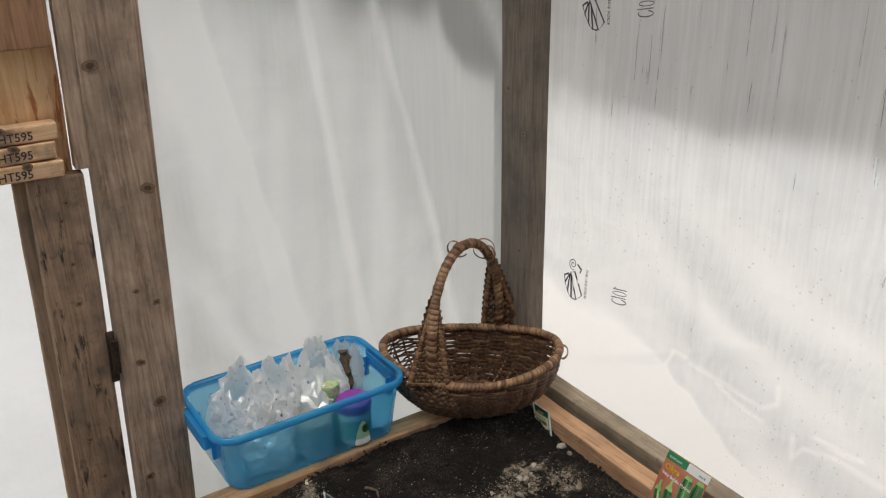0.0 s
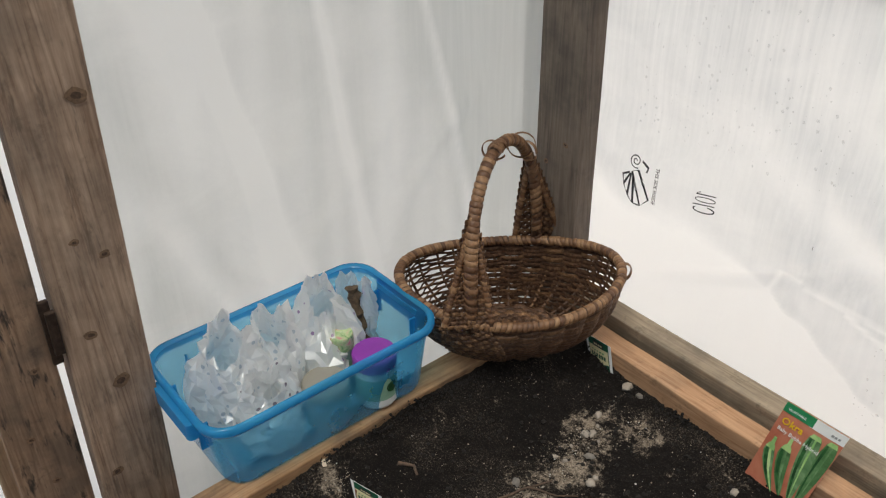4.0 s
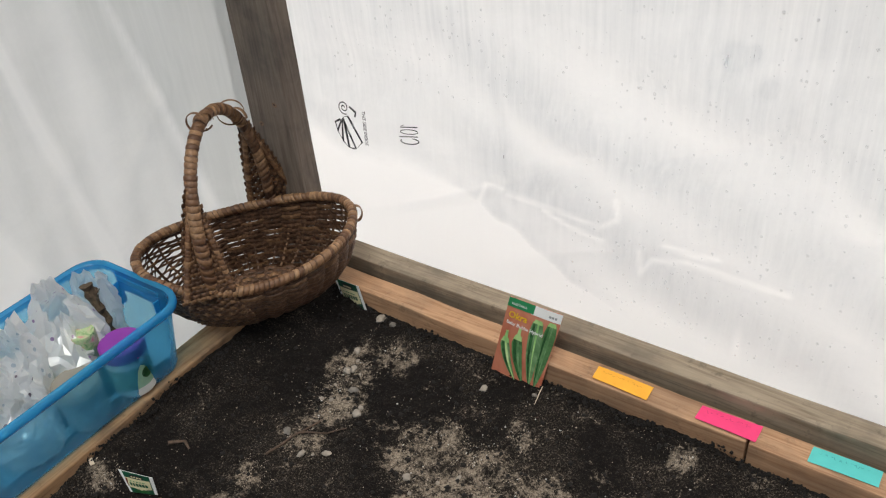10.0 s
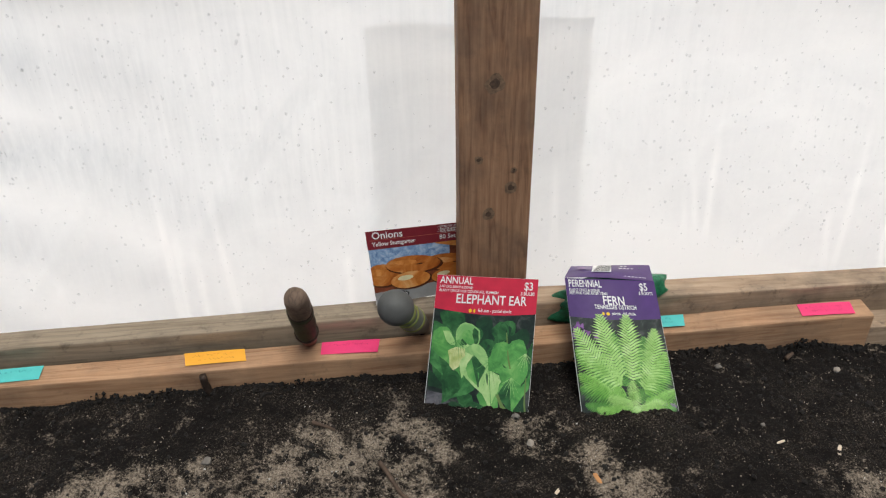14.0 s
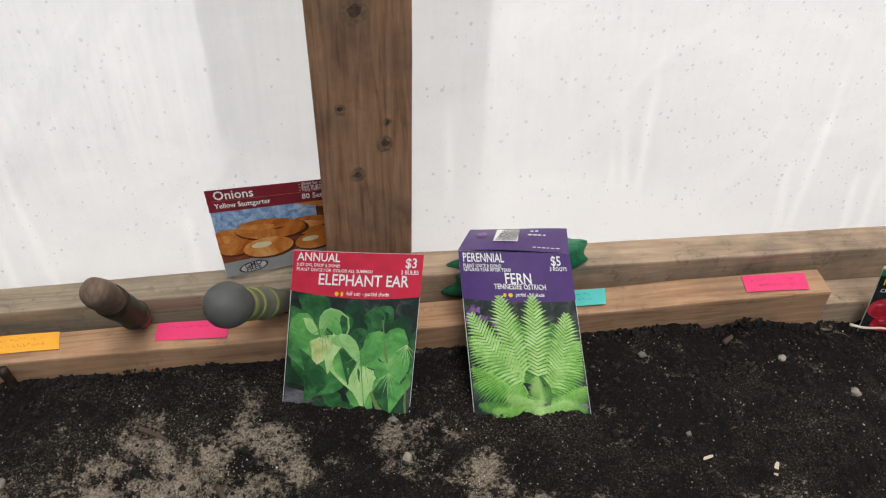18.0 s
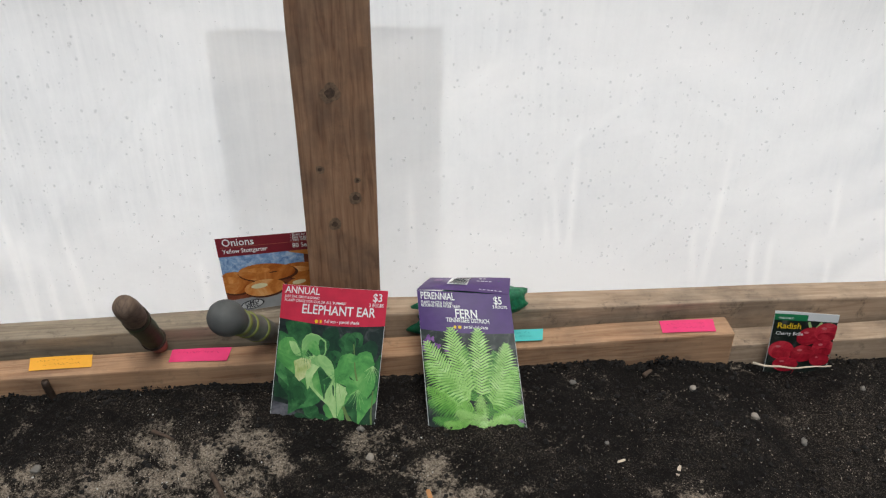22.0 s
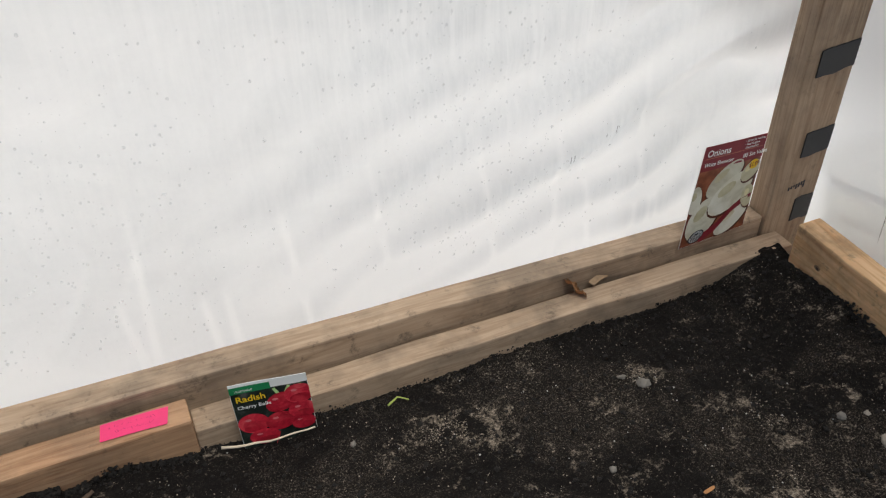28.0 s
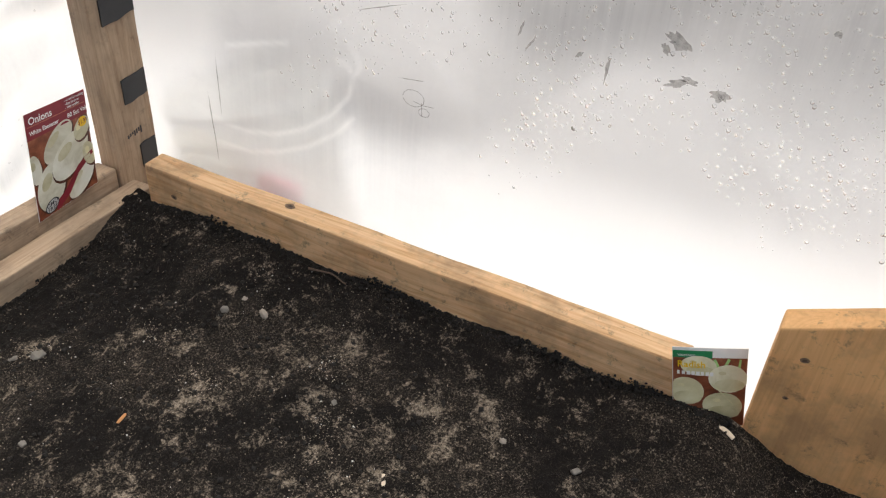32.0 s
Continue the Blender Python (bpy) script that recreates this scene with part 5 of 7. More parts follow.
radish(Card((2.798, -0.003, 0.0385), (2.8865, -0.010, 0.0305), (2.801, -0.010, -0.066), (2.890, -0.016, -0.072), 0.002, 0.001), "Radish", P_SHADE,
       ((0.20, 0.40, 0.20, 0.15), (0.60, 0.64, 0.20, 0.14, 0.3), (0.86, 0.72, 0.20, 0.15), (0.55, 0.36, 0.20, 0.14), (0.86, 0.46, 0.19, 0.14), (0.84, 0.26, 0.16, 0.11), (0.30, 0.18, 0.20, 0.12)), P_RADISH, "red radish seed packet stuck in the soil", True)
radish(Card((3.5940, -0.829, 0.0535), (3.6400, -0.908, 0.051), (3.594, -0.853, -0.052), (3.626, -0.932, -0.054), 0.002), "Radish", P_BROWN,
       ((0.34, 0.77, 0.24, 0.13), (0.18, 0.42, 0.24, 0.19), (0.74, 0.62, 0.27, 0.18), (0.68, 0.26, 0.28, 0.18)), P_WRADISH, "white radish seed packet beside the panel", False)


def herb_packet(c, word, label, stick=False):
    p = thing("seed_packet", (0, 0, 0), label, "seed packet", "herb packets")
    c.body(p, P_WHITE, "pouch", 0.0012)
    part("print_panel", c.grid(0.10, 0.90, 0, 1, 0.0003, 8, 8), P_DKGREEN, p, "bottle green printed panel")
    part("name_panel", c.grid(0.12, 0.88, 0.24, 0.74, 0.0006, 6, 4, low=lambda u: 0.22 + 0.05 * math.sin(9 * u)), P_CREAM, p, "cream name panel")
    part("leaf", c.shapes([ellipse(0.3 + 0.1 * k, 0.1 + 0.05 * (k % 2), 0.07, 0.07, 0.5 * k) for k in range(5)], 0.0008), P_LEAF[0], p)
    part("crest", c.shapes([[(0.3, 0.74), (0.7, 0.74), (0.7, 0.92), (0.3, 0.92)]], 0.0008), P_BLACK, p)
    c.bars(0.34, 0.80, 0.34, 0.06, 4, P_CREAM, p, 0.0012)
    if word:
        c.text(word, 0.5, 0.38, 0.0085, P_DKGREEN, p, "CENTER", lift=0.0011)
    else:
        c.bars(0.2, 0.38, 0.6, 0.14, 6, P_DKGREEN, p, 0.0011)
    c.bars(0.24, 0.58, 0.5, 0.04, 5, P_GREEN, p, 0.0011)
    if stick:
        part("stick", box_bm((0.8705, -0.4385, -0.050), (0.8725, -0.4368, -0.005), 0.0004, 0.001, 3, 2), P_BROWN, p, "thin brown stick")


herb_packet(Card((1.033, -0.398, 0.004), (1.072, -0.386, -0.002), (1.034, -0.405, -0.038), (1.075, -0.395, -0.040), 0.001), "BASIL", "small green basil seed packet stuck in the soil")
herb_packet(Card((0.861, -0.438, 0.006), (0.905, -0.422, 0.001), (0.873, -0.440, -0.027), (0.906, -0.424, -0.029), 0.001), "", "small green herb packet on a thin stick in the soil", True)
herb_packet(Card((0.842, -0.004, 0.007), (0.892, -0.004, 0.009), (0.860, -0.008, -0.036), (0.906, -0.008, -0.034), 0.001), "", "small green herb packet against the board")

# ---- paper labels on the board ----
NOTE = {"pink": paper("pink_note_paper", (0.86, 0.05, 0.19), 0.75, 0.05), "teal": paper("teal_note_paper", (0.10, 0.55, 0.52), 0.75, 0.05), "orange": paper("orange_note_paper", (0.90, 0.42, 0.04), 0.75, 0.05)}
INK_NOTE = {"pink": paper("pencil_on_pink", (0.62, 0.03, 0.13), 0.8), "teal": paper("pencil_on_teal", (0.05, 0.36, 0.36), 0.8), "orange": paper("pencil_on_orange", (0.62, 0.27, 0.03), 0.8)}


def paper_label(color, tl, tr, bl, br, lines, seed):
    c = Card((*tl, 0.0016), (*tr, 0.0018), (*bl, 0.0016), (*br, 0.0020), 0.0012)
    p = thing("paper_label", (0, 0, 0), f"{color} paper label with faint pencil writing, on the bed board", "paper label", "paper labels")
    c.body(p, NOTE[color], "slip", 0.0004)
    rnd = random.Random(seed)
    strokes = []
    for j in range(lines):
        u = 0.12 + 0.1 * j
        while u < 0.8:
            v = 0.62 - 0.32 * j
            w = rnd.uniform(0.02, 0.05)
            strokes.append(strip([(u, v + rnd.uniform(-0.04, 0.14)), (u + w * 0.5, v + rnd.uniform(-0.06, 0.16)), (u + w, v + rnd.uniform(-0.06, 0.14))], 0.005, 0.005))
            u += w + rnd.choice((0.012, 0.012, 0.05))
    part("pencil_writing", c.shapes(strokes, 0.0003), INK_NOTE[color], p)


paper_label("orange", (1.2855, 0.030), (1.3645, 0.029), (1.2875, 0.006), (1.3655, 0.003), 1, 1)
paper_label("pink", (1.4290, 0.031), (1.5045, 0.034), (1.4285, 0.006), (1.5045, 0.005), 1, 2)
paper_label("teal", (1.5640, 0.034), (1.6405, 0.036), (1.5640, 0.008), (1.6410, 0.010), 1, 3)
paper_label("orange", (1.8190, 0.037), (1.8975, 0.0365), (1.8240, 0.012), (1.9015, 0.012), 2, 4)
paper_label("pink", (1.9990, 0.0365), (2.0760, 0.034), (1.9975, 0.012), (2.0720, 0.008), 1, 5)
paper_label("teal", (2.4160, 0.034), (2.4925, 0.033), (2.4130, 0.010), (2.4870, 0.009), 2, 6)
paper_label("pink", (2.6555, 0.034), (2.7310, 0.031), (2.6525, 0.009), (2.7260, 0.005), 2, 7)


# ---- hand tools between board and sill ----
def turned(points, radii, seg=20, wobble=0.0):
    """A tube along a line of points with a radius at each."""
    bm = bmesh.new()
    pts = [Vector(p) for p in points]
    rings = []
    up = Vector((0.3, 0.2, 1)).normalized()
    for k, (p, r) in enumerate(zip(pts, radii)):
        d = (pts[min(len(pts) - 1, k + 1)] - pts[max(0, k - 1)]).normalized()
        a = d.cross(up).normalized()
        b = d.cross(a)
        ring = []
        for i in range(seg):
            t = 2 * math.pi * i / seg
            q = r * (1 + wobble * noise.noise(Vector((math.cos(t), math.sin(t), k * 0.35))))
            ring.append(bm.verts.new(p + (a * math.cos(t) + b * math.sin(t)) * q))
        rings.append(ring)
    for k in range(len(rings) - 1):
        for i in range(seg):
            bm.faces.new((rings[k][i], rings[k][(i + 1) % seg], rings[k + 1][(i + 1) % seg], rings[k + 1][i]))
    bm.faces.new(rings[0][::-1])
    bm.faces.new(rings[-1])
    bmesh.ops.recalc_face_normals(bm, faces=bm.faces)
    return bm


def between(a, b, n):
    a, b = Vector(a), Vector(b)
    return [a.lerp(b, k / (n - 1)) for k in range(n)]


M_HANDLE_WOOD = wood("worn_handle_wood", "y", (0.10, 0.06, 0.04), (0.17, 0.105, 0.07), (0.24, 0.16, 0.11), stain=0.4)
M_GRIP = plain("green_painted_grip", (0.035, 0.045, 0.018), 0.6, 0.3, 90, bump=0.4)
M_RUBBER = plain("grey_rubber", (0.10, 0.10, 0.095), 0.7, 0.15, 60)
M_GRIP_PALE = plain("pale_grey_rubber", (0.17, 0.17, 0.15), 0.6, 0.2, 60)
M_LIME = plain("lime_stripe", (0.22, 0.235, 0.06), 0.5, 0.15, 60)
M_TIP = plain("faded_pink_paint", (0.34, 0.13, 0.10), 0.7, 0.25, 90)


def tools():
    t = thing("hand_tool", (0, 0, 0), "worn wooden tool handle with a green grip, stuck behind the board", "garden tool", "hand tools")
    a, b = Vector((1.9835, -0.0575, 0.1530)), Vector((1.982, 0.0425, 0.004))
    d = b - a
    part("handle_end", turned(between(a, a + d * 0.34, 8), (0.0095, 0.0135, 0.0146, 0.0148, 0.0148, 0.0146, 0.0146, 0.0144), wobble=0.08), M_HANDLE_WOOD, t, "bare wooden handle end", smooth=True)
    part("grip", turned(between(a + d * 0.30, a + d * 0.86, 9), (0.0150, 0.0157, 0.0155, 0.0153, 0.0151, 0.0149, 0.0145, 0.0140, 0.0134), wobble=0.1), M_GRIP, t, "dark green painted grip", smooth=True)
    for k in (0.30, 0.36, 0.80):
        part("groove", turned(between(a + d * k, a + d * (k + 0.012), 3), (0.0156, 0.0161, 0.0156)), M_IRON, t, "dark ring cut round the grip", smooth=True)
    part("ferrule", turned(between(a + d * 0.86, b, 5), (0.0126, 0.0122, 0.0116, 0.0110, 0.0104), wobble=0.1), M_TIP, t, "faded pink ferrule", smooth=True)
    part("blade", turned(between(b, (1.983, 0.0445, -0.06), 4), (0.0028, 0.0028, 0.0026, 0.0022), 10), M_IRON, t)
    t = thing("hand_tool", (0, 0, 0), "grey rubber tool handle with a lime stripe, leaning over the board", "garden tool", "hand tools")
    a, b = Vector((2.0940, -0.0800, 0.1440)), Vector((2.132, 0.0430, 0.012))
    d = b - a
    part("knob", turned(between(a - d * 0.06, a + d * 0.24, 12), (0.0045, 0.0125, 0.0172, 0.0196, 0.0208, 0.0212, 0.0210, 0.0202, 0.0190, 0.0176, 0.0164, 0.0156), 24), M_RUBBER, t, "round dark grey rubber knob", smooth=True)
    part("grip", turned(between(a + d * 0.23, b, 12), (0.0157, 0.0152, 0.0150, 0.0153, 0.0160, 0.0166, 0.0168, 0.0164, 0.0154, 0.0142, 0.0130, 0.0120)), M_GRIP_PALE, t, "paler grey grip", smooth=True)
    for k, w in ((0.26, 0.05), (0.40, 0.03), (0.60, 0.05)):
        part("stripe", turned(between(a + d * k, a + d * (k + w), 4), (0.0160, 0.0166, 0.0168, 0.0164) if k < 0.5 else (0.0170, 0.0175, 0.0176, 0.0170)), M_LIME, t, "lime green stripe", smooth=True)
    part("shaft", turned(between(b, (2.140, 0.0450, -0.06), 4), (0.0028, 0.0028, 0.0026, 0.0024), 10), M_IRON, t, smooth=True)


tools()
bm = turned(between((1.847, -0.004, -0.003), (1.8515, -0.004, -0.05), 8), (0.0045, 0.0052, 0.005, 0.0054, 0.005, 0.0052, 0.005, 0.005), 10, 0.3)
tagged(part("iron_spike", bm, M_IRON, smooth=True), "rusty iron spike set against the bed board", "spike")

# ---- blue bin ----
def rrect(cx, cy, hx, hy, r, z, n=6):
    """A rounded rectangle's outline at height z."""
    pts = []
    for k, (sx, sy) in enumerate(((1, 1), (-1, 1), (-1, -1), (1, -1))):
        for i in range(n + 1):
            t = math.pi / 2 * (k + i / n)
            pts.append(Vector((cx + sx * (hx - r) + r * math.cos(t), cy + sy * (hy - r) + r * math.sin(t), z)))
    return pts


def loft(loops, cap_first=True, cap_last=True):
    bm = bmesh.new()
    rows = [[bm.verts.new(p) for p in loop] for loop in loops]
    n = len(rows[0])
    for a, b in zip(rows, rows[1:]):
        for i in range(n):
            bm.faces.new((a[i], a[(i + 1) % n], b[(i + 1) % n], b[i]))
    if cap_first:
        bm.faces.new(rows[0][::-1])
    if cap_last:
        bm.faces.new(rows[-1])
    bmesh.ops.recalc_face_normals(bm, faces=bm.faces)
    return bm


def clear_plastic(name, color, glass, rough=0.3, through=0.75, ior=1.4):
    """Thin coloured plastic that lets most light through, a little hazy."""
    n = Nodes(name)
    haze = n.noise(n.coords(), 30, 3)
    tint = n.ramp(haze, (0.3, tuple(c * 0.9 for c in color)), (0.7, color))
    a = n.add("BsdfTransparent", {"Color": (*glass, 1)})
    b = n.add("BsdfTranslucent", {"Color": tint})
    d = n.add("BsdfDiffuse", {"Color": tint})
    g = n.add("BsdfGlossy", {"Color": (1, 1, 1, 1), "Roughness": rough})
    m1 = n.add("MixShader", {0: 0.5, 1: b.outputs[0], 2: d.outputs[0]})
    m2 = n.add("MixShader", {0: through, 1: m1.outputs[0], 2: a.outputs[0]})
    m3 = n.add("MixShader", {0: n.sheen((ior - 1) ** 2 / (ior + 1) ** 2, 1.25 * (ior - 1)), 1: m2.outputs[0], 2: g.outputs[0]})
    n.tree.links.new(m3.outputs[0], n.out.inputs["Surface"])
    return n.mat


M_BIN = clear_plastic("clear_blue_plastic", (0.06, 0.46, 0.86), (0.42, 0.80, 0.96), 0.22, 0.60)
M_BIN_RIM = clear_plastic("thick_blue_plastic", (0.05, 0.48, 0.86), (0.35, 0.74, 0.93), 0.2, 0.30)


def storage_bin():
    b = thing("storage_bin", (0.70, -0.405, 0.0), "translucent blue plastic bin on the bed's edge, half full", "storage bin")
    cx, cy = 0.0, 0.0
    tub = [rrect(cx, cy, 0.083, 0.150, 0.030, 0.0), rrect(cx, cy, 0.086, 0.153, 0.033, 0.006), rrect(cx, cy, 0.0965, 0.1665, 0.036, 0.110)]
    part("tub", loft(tub, True, False), M_BIN, b, "translucent blue tub", smooth=True)
    rim = [rrect(cx, cy, 0.0972, 0.1672, 0.036, 0.100), rrect(cx, cy, 0.1020, 0.1720, 0.039, 0.100), rrect(cx, cy, 0.1035, 0.1735, 0.040, 0.105),
           rrect(cx, cy, 0.1025, 0.1725, 0.039, 0.1125), rrect(cx, cy, 0.0980, 0.1680, 0.036, 0.1135), rrect(cx, cy, 0.0950, 0.1650, 0.035, 0.110)]
    part("rim", loft(rim, False, False), M_BIN_RIM, b, "thick rounded blue rim", smooth=True)
    for s in (-1, 1):
        grip = part("handle", loft([rrect(cx, cy + s * 0.172, 0.050, 0.008, 0.006, z) for z in (0.076, 0.079, 0.100)]), M_BIN_RIM, b, "moulded blue grip", smooth=False)
        for x in (-0.044, 0.044):
            part("grip_rib", box_bm((cx + x - 0.0015, cy + s * 0.160 - 0.006, 0.050), (cx + x + 0.0015, cy + s * 0.160 + 0.008, 0.088), 0.0006), M_BIN_RIM, grip)
        part("corner_rib", box_bm((cx - 0.091, cy + s * 0.118, 0.05), (cx - 0.088, cy + s * 0.118 + 0.003, 0.088), 0.0006), M_BIN_RIM, b)
    b.matrix_basis = pose(0.697, -0.408, 0.0012, 0, 0, 1.5)


storage_bin()


def bag_mat(name, dots, color=(0.985, 0.98, 0.97), clear=0.10):
    n = Nodes(name)
    v = n.coords(spread=9)
    tint = n.ramp(n.noise(v, 60, 4), (0.3, tuple(c * 0.97 for c in color)), (0.7, color))
    if dots:
        cell = n.add("TexVoronoi", {"Vector": v, "Scale": 62.0}).outputs["Distance"]
        tint = n.mix(n.ramp(cell, (0.17, (0.9, 0.9, 0.9)), (0.20, (0, 0, 0))), tint, dots)
    crinkle = n.add("TexVoronoi", {"Vector": v, "Scale": 75.0}, feature="DISTANCE_TO_EDGE").outputs["Distance"]
    relief = n.add("Bump", {"Height": n.mix(0.5, n.noise(v, 90, 3, 0.6, 1.2), crinkle), "Strength": 0.35, "Distance": 0.003}).outputs[0]
    d = n.add("BsdfDiffuse", {"Color": tint})
    t = n.add("BsdfTranslucent", {"Color": tint})
    c = n.add("BsdfTransparent")
    g = n.add("BsdfGlossy", {"Color": (1, 1, 1, 1), "Roughness": 0.32, "Normal": relief})
    m1 = n.add("MixShader", {0: 0.60, 1: d.outputs[0], 2: t.outputs[0]})
    m2 = n.add("MixShader", {0: clear, 1: m1.outputs[0], 2: c.outputs[0]})
    m3 = n.add("MixShader", {0: n.sheen(0.17, 0.6), 1: m2.outputs[0], 2: g.outputs[0]})
    n.tree.links.new(m3.outputs[0], n.out.inputs["Surface"])
    return n.mat


M_BAG = bag_mat("spotted_white_plastic", (0.10, 0.02, 0.09))
M_BAG_PALE = bag_mat("pale_spotted_plastic", (0.50, 0.58, 0.66))
M_BAG_VIOLET = bag_mat("violet_spotted_plastic", (0.30, 0.09, 0.36))
M_BAG_CLEAR = bag_mat("clear_crinkled_plastic", None, (0.98, 0.98, 0.975), 0.30)


def plastic_bag(x, y, w, d, h, seed, material, label, tips, taper=0.45, turn=0.0):
    """A thin crumpled bag in small flat facets, wide below, gathered upward into a ragged mouth with raised tips."""
    bm = bmesh.new()
    rnd = random.Random(int(seed * 100))
    nr, nh = 34, 15
    cs, sn = math.cos(turn), math.sin(turn)
    rows = []
    for j in range(nh + 1):
        s = j / nh
        row = []
        for i in range(nr):
            t = 2 * math.pi * (i + rnd.uniform(-0.3, 0.3)) / nr
            ct, st = math.cos(t), math.sin(t)
            p = Vector((ct * 1.2, st * 1.2, s * 1.6 + seed * 3))
            k = 0.90 + 0.12 * math.sin(math.pi * min(1, s * 1.3)) - taper * smooth_step(0.55, 1.0, s)
            k += 0.26 * noise.noise(p) + 0.34 * (0.22 - abs(noise.noise(p * 1.9))) + 0.24 * (0.22 - abs(noise.noise(p * 4.1 + Vector((0, 0, 5)))))
            k += 0.08 * s * math.sin(5 * t + 5 * noise.noise(p)) + rnd.uniform(-0.035, 0.035)
            k = min(1.12, max(0.22, k))
            peak = max(q * math.exp(-((t - a + math.pi) % (2 * math.pi) - math.pi) ** 2 / 1.1) for a, q in tips)
            top = h * (0.74 + 0.26 * peak + 0.07 * noise.noise(Vector((ct * 2.5, st * 2.5, seed * 7))))
            u, v = ct * k * w, st * k * d
            z = 0.006 + top * (s + rnd.uniform(-0.015, 0.015) * s) + 0.008 * noise.noise(p * 2.1) * s
            row.append(bm.verts.new((x + u * cs - v * sn, y + u * sn + v * cs, z)))
        rows.append(row)
    for j in range(nh):
        for i in range(nr):
            a, b, c, e = rows[j][i], rows[j][(i + 1) % nr], rows[j + 1][(i + 1) % nr], rows[j + 1][i]
            for f in (((a, b, c), (a, c, e)) if rnd.random() < 0.5 else ((a, b, e), (b, c, e))):
                bm.faces.new(f)
    bm.faces.new(rows[0][::-1])
    tagged(part("plastic_bag", bm, material), label, "plastic bag", "bags in the bin")


plastic_bag(0.672, -0.500, 0.052, 0.050, 0.150, 1.0, M_BAG_PALE, "crumpled white plastic bag with pale spots", ((2.6, 1.0), (1.0, 0.8), (4.6, 0.75)), 0.30)
plastic_bag(0.738, -0.474, 0.036, 0.048, 0.116, 2.3, M_BAG, "small crumpled white bag with dark spots", ((1.6, 1.0), (3.6, 0.9)), 0.40)
plastic_bag(0.682, -0.430, 0.042, 0.033, 0.158, 3.1, M_BAG_PALE, "loose crinkled white plastic bag", ((1.3, 1.0), (3.8, 0.9)), 0.25)
plastic_bag(0.684, -0.356, 0.054, 0.048, 0.170, 4.4, M_BAG_VIOLET, "tall white plastic bag with violet spots", ((2.4, 1.0), (3.4, 0.8)), 0.62)
plastic_bag(0.650, -0.288, 0.036, 0.030, 0.128, 5.2, M_BAG_CLEAR, "crinkled clear plastic bag at the bin's end", ((0.8, 1.0), (3.0, 0.8)), 0.30)


def jar(x, y, r, h, body, lid, label, lid_label, band):
    j = thing("jar", (x, y, 0.005), label, "jar", "jars in the bin")
    prof = [(r * 0.93, 0.0), (r, 0.004), (r, h * 0.72), (r * 0.97, h * 0.80)]
    circle = lambda q, z: [Vector((q * math.cos(2 * math.pi * i / 32), q * math.sin(2 * math.pi * i / 32), z)) for i in range(32)]
    part("jar_body", loft([circle(q, z) for q, z in prof]), body, j, smooth=False)
    lb = part("lid", loft([circle(r * 1.03, h * 0.78), circle(r * 1.06, h * 0.785), circle(r * 1.06, h * 0.97), circle(r * 1.0, h), circle(r * 0.85, h * 0.998)]), lid, j, lid_label, smooth=False)
    if band:
        bm = loft([circle(r * 1.006, h * 0.18), circle(r * 1.006, h * 0.62)], False, False)
        part("paper_band", bm, band, j, "printed paper band")
        part("emblem", loft([[Vector((r * 1.012 * math.cos(0.25 + 0.32 * math.cos(t)), r * 1.012 * math.sin(0.25 + 0.32 * math.cos(t)), h * (0.42 + 0.11 * math.sin(t)))) for t in (2 * math.pi * i / 16 for i in range(16))], [Vector((r * 1.013 * math.cos(0.25 + 0.05 * math.cos(t)), r * 1.013 * math.sin(0.25 + 0.05 * math.cos(t)), h * (0.42 + 0.02 * math.sin(t)))) for t in (2 * math.pi * i / 16 for i in range(16))]], False, True), P_LEAF[0], j)


M_TUB_WHITE = plain("white_tub_plastic", (0.78, 0.80, 0.76), 0.4, 0.06, 30)
M_LID_PURPLE = plain("purple_lid_plastic", (0.24, 0.035, 0.34), 0.4, 0.1, 30)
M_LID_BEIGE = clear_plastic("hazy_beige_lid", (0.62, 0.58, 0.50), (0.88, 0.86, 0.80), 0.3, 0.35)
M_TUB_CLEAR = clear_plastic("clear_tub_plastic", (0.80, 0.84, 0.86), (0.90, 0.94, 0.95), 0.2, 0.35)
M_BAND = paper("pale_green_band", (0.30, 0.50, 0.36))
M_LID_GREEN = picture("green_pink_print", (0.08, 0.26, 0.07), (0.45, 0.55, 0.30), (0.62, 0.20, 0.24), 90)
jar(0.757, -0.326, 0.0285, 0.080, M_TUB_WHITE, M_LID_PURPLE, "white plastic tub with a purple lid", "purple plastic lid", M_BAND)
jar(0.752, -0.400, 0.0295, 0.066, M_TUB_CLEAR, M_LID_BEIGE, "pale plastic tub with a beige lid", "beige plastic lid", None)
jar(0.716, -0.352, 0.017, 0.098, M_BAND, M_LID_GREEN, "small printed tub beside the bags", "green and pink lid", None)
bm = turned(between((0.690, -0.296, 0.012), (0.668, -0.300, 0.128), 16), [0.004 + 0.006 * abs(math.sin(k * 1.1)) for k in range(16)], 12, 0.8)
tagged(part("dried_seed_head", bm, plain("dried_plant", (0.11, 0.075, 0.045), 0.9, 0.5, 200, bump=0.8)), "dry brown seed head standing in the bin", "dried plant")
bm = bmesh.new()
bmesh.ops.create_icosphere(bm, subdivisions=3, radius=1)
for v in bm.verts:
    q = v.co.copy()
    v.co = Vector((0.704, -0.415, 0.034)) + Vector((q.x * 0.018, q.y * 0.016, q.z * 0.028)) * (1 + 0.25 * noise.noise(q * 2))
tagged(part("garlic_bulb", bm, plain("cream_skin", (0.66, 0.58, 0.36), 0.5, 0.12, 80), smooth=True), "cream-coloured bulb lying between the bags", "bulb")


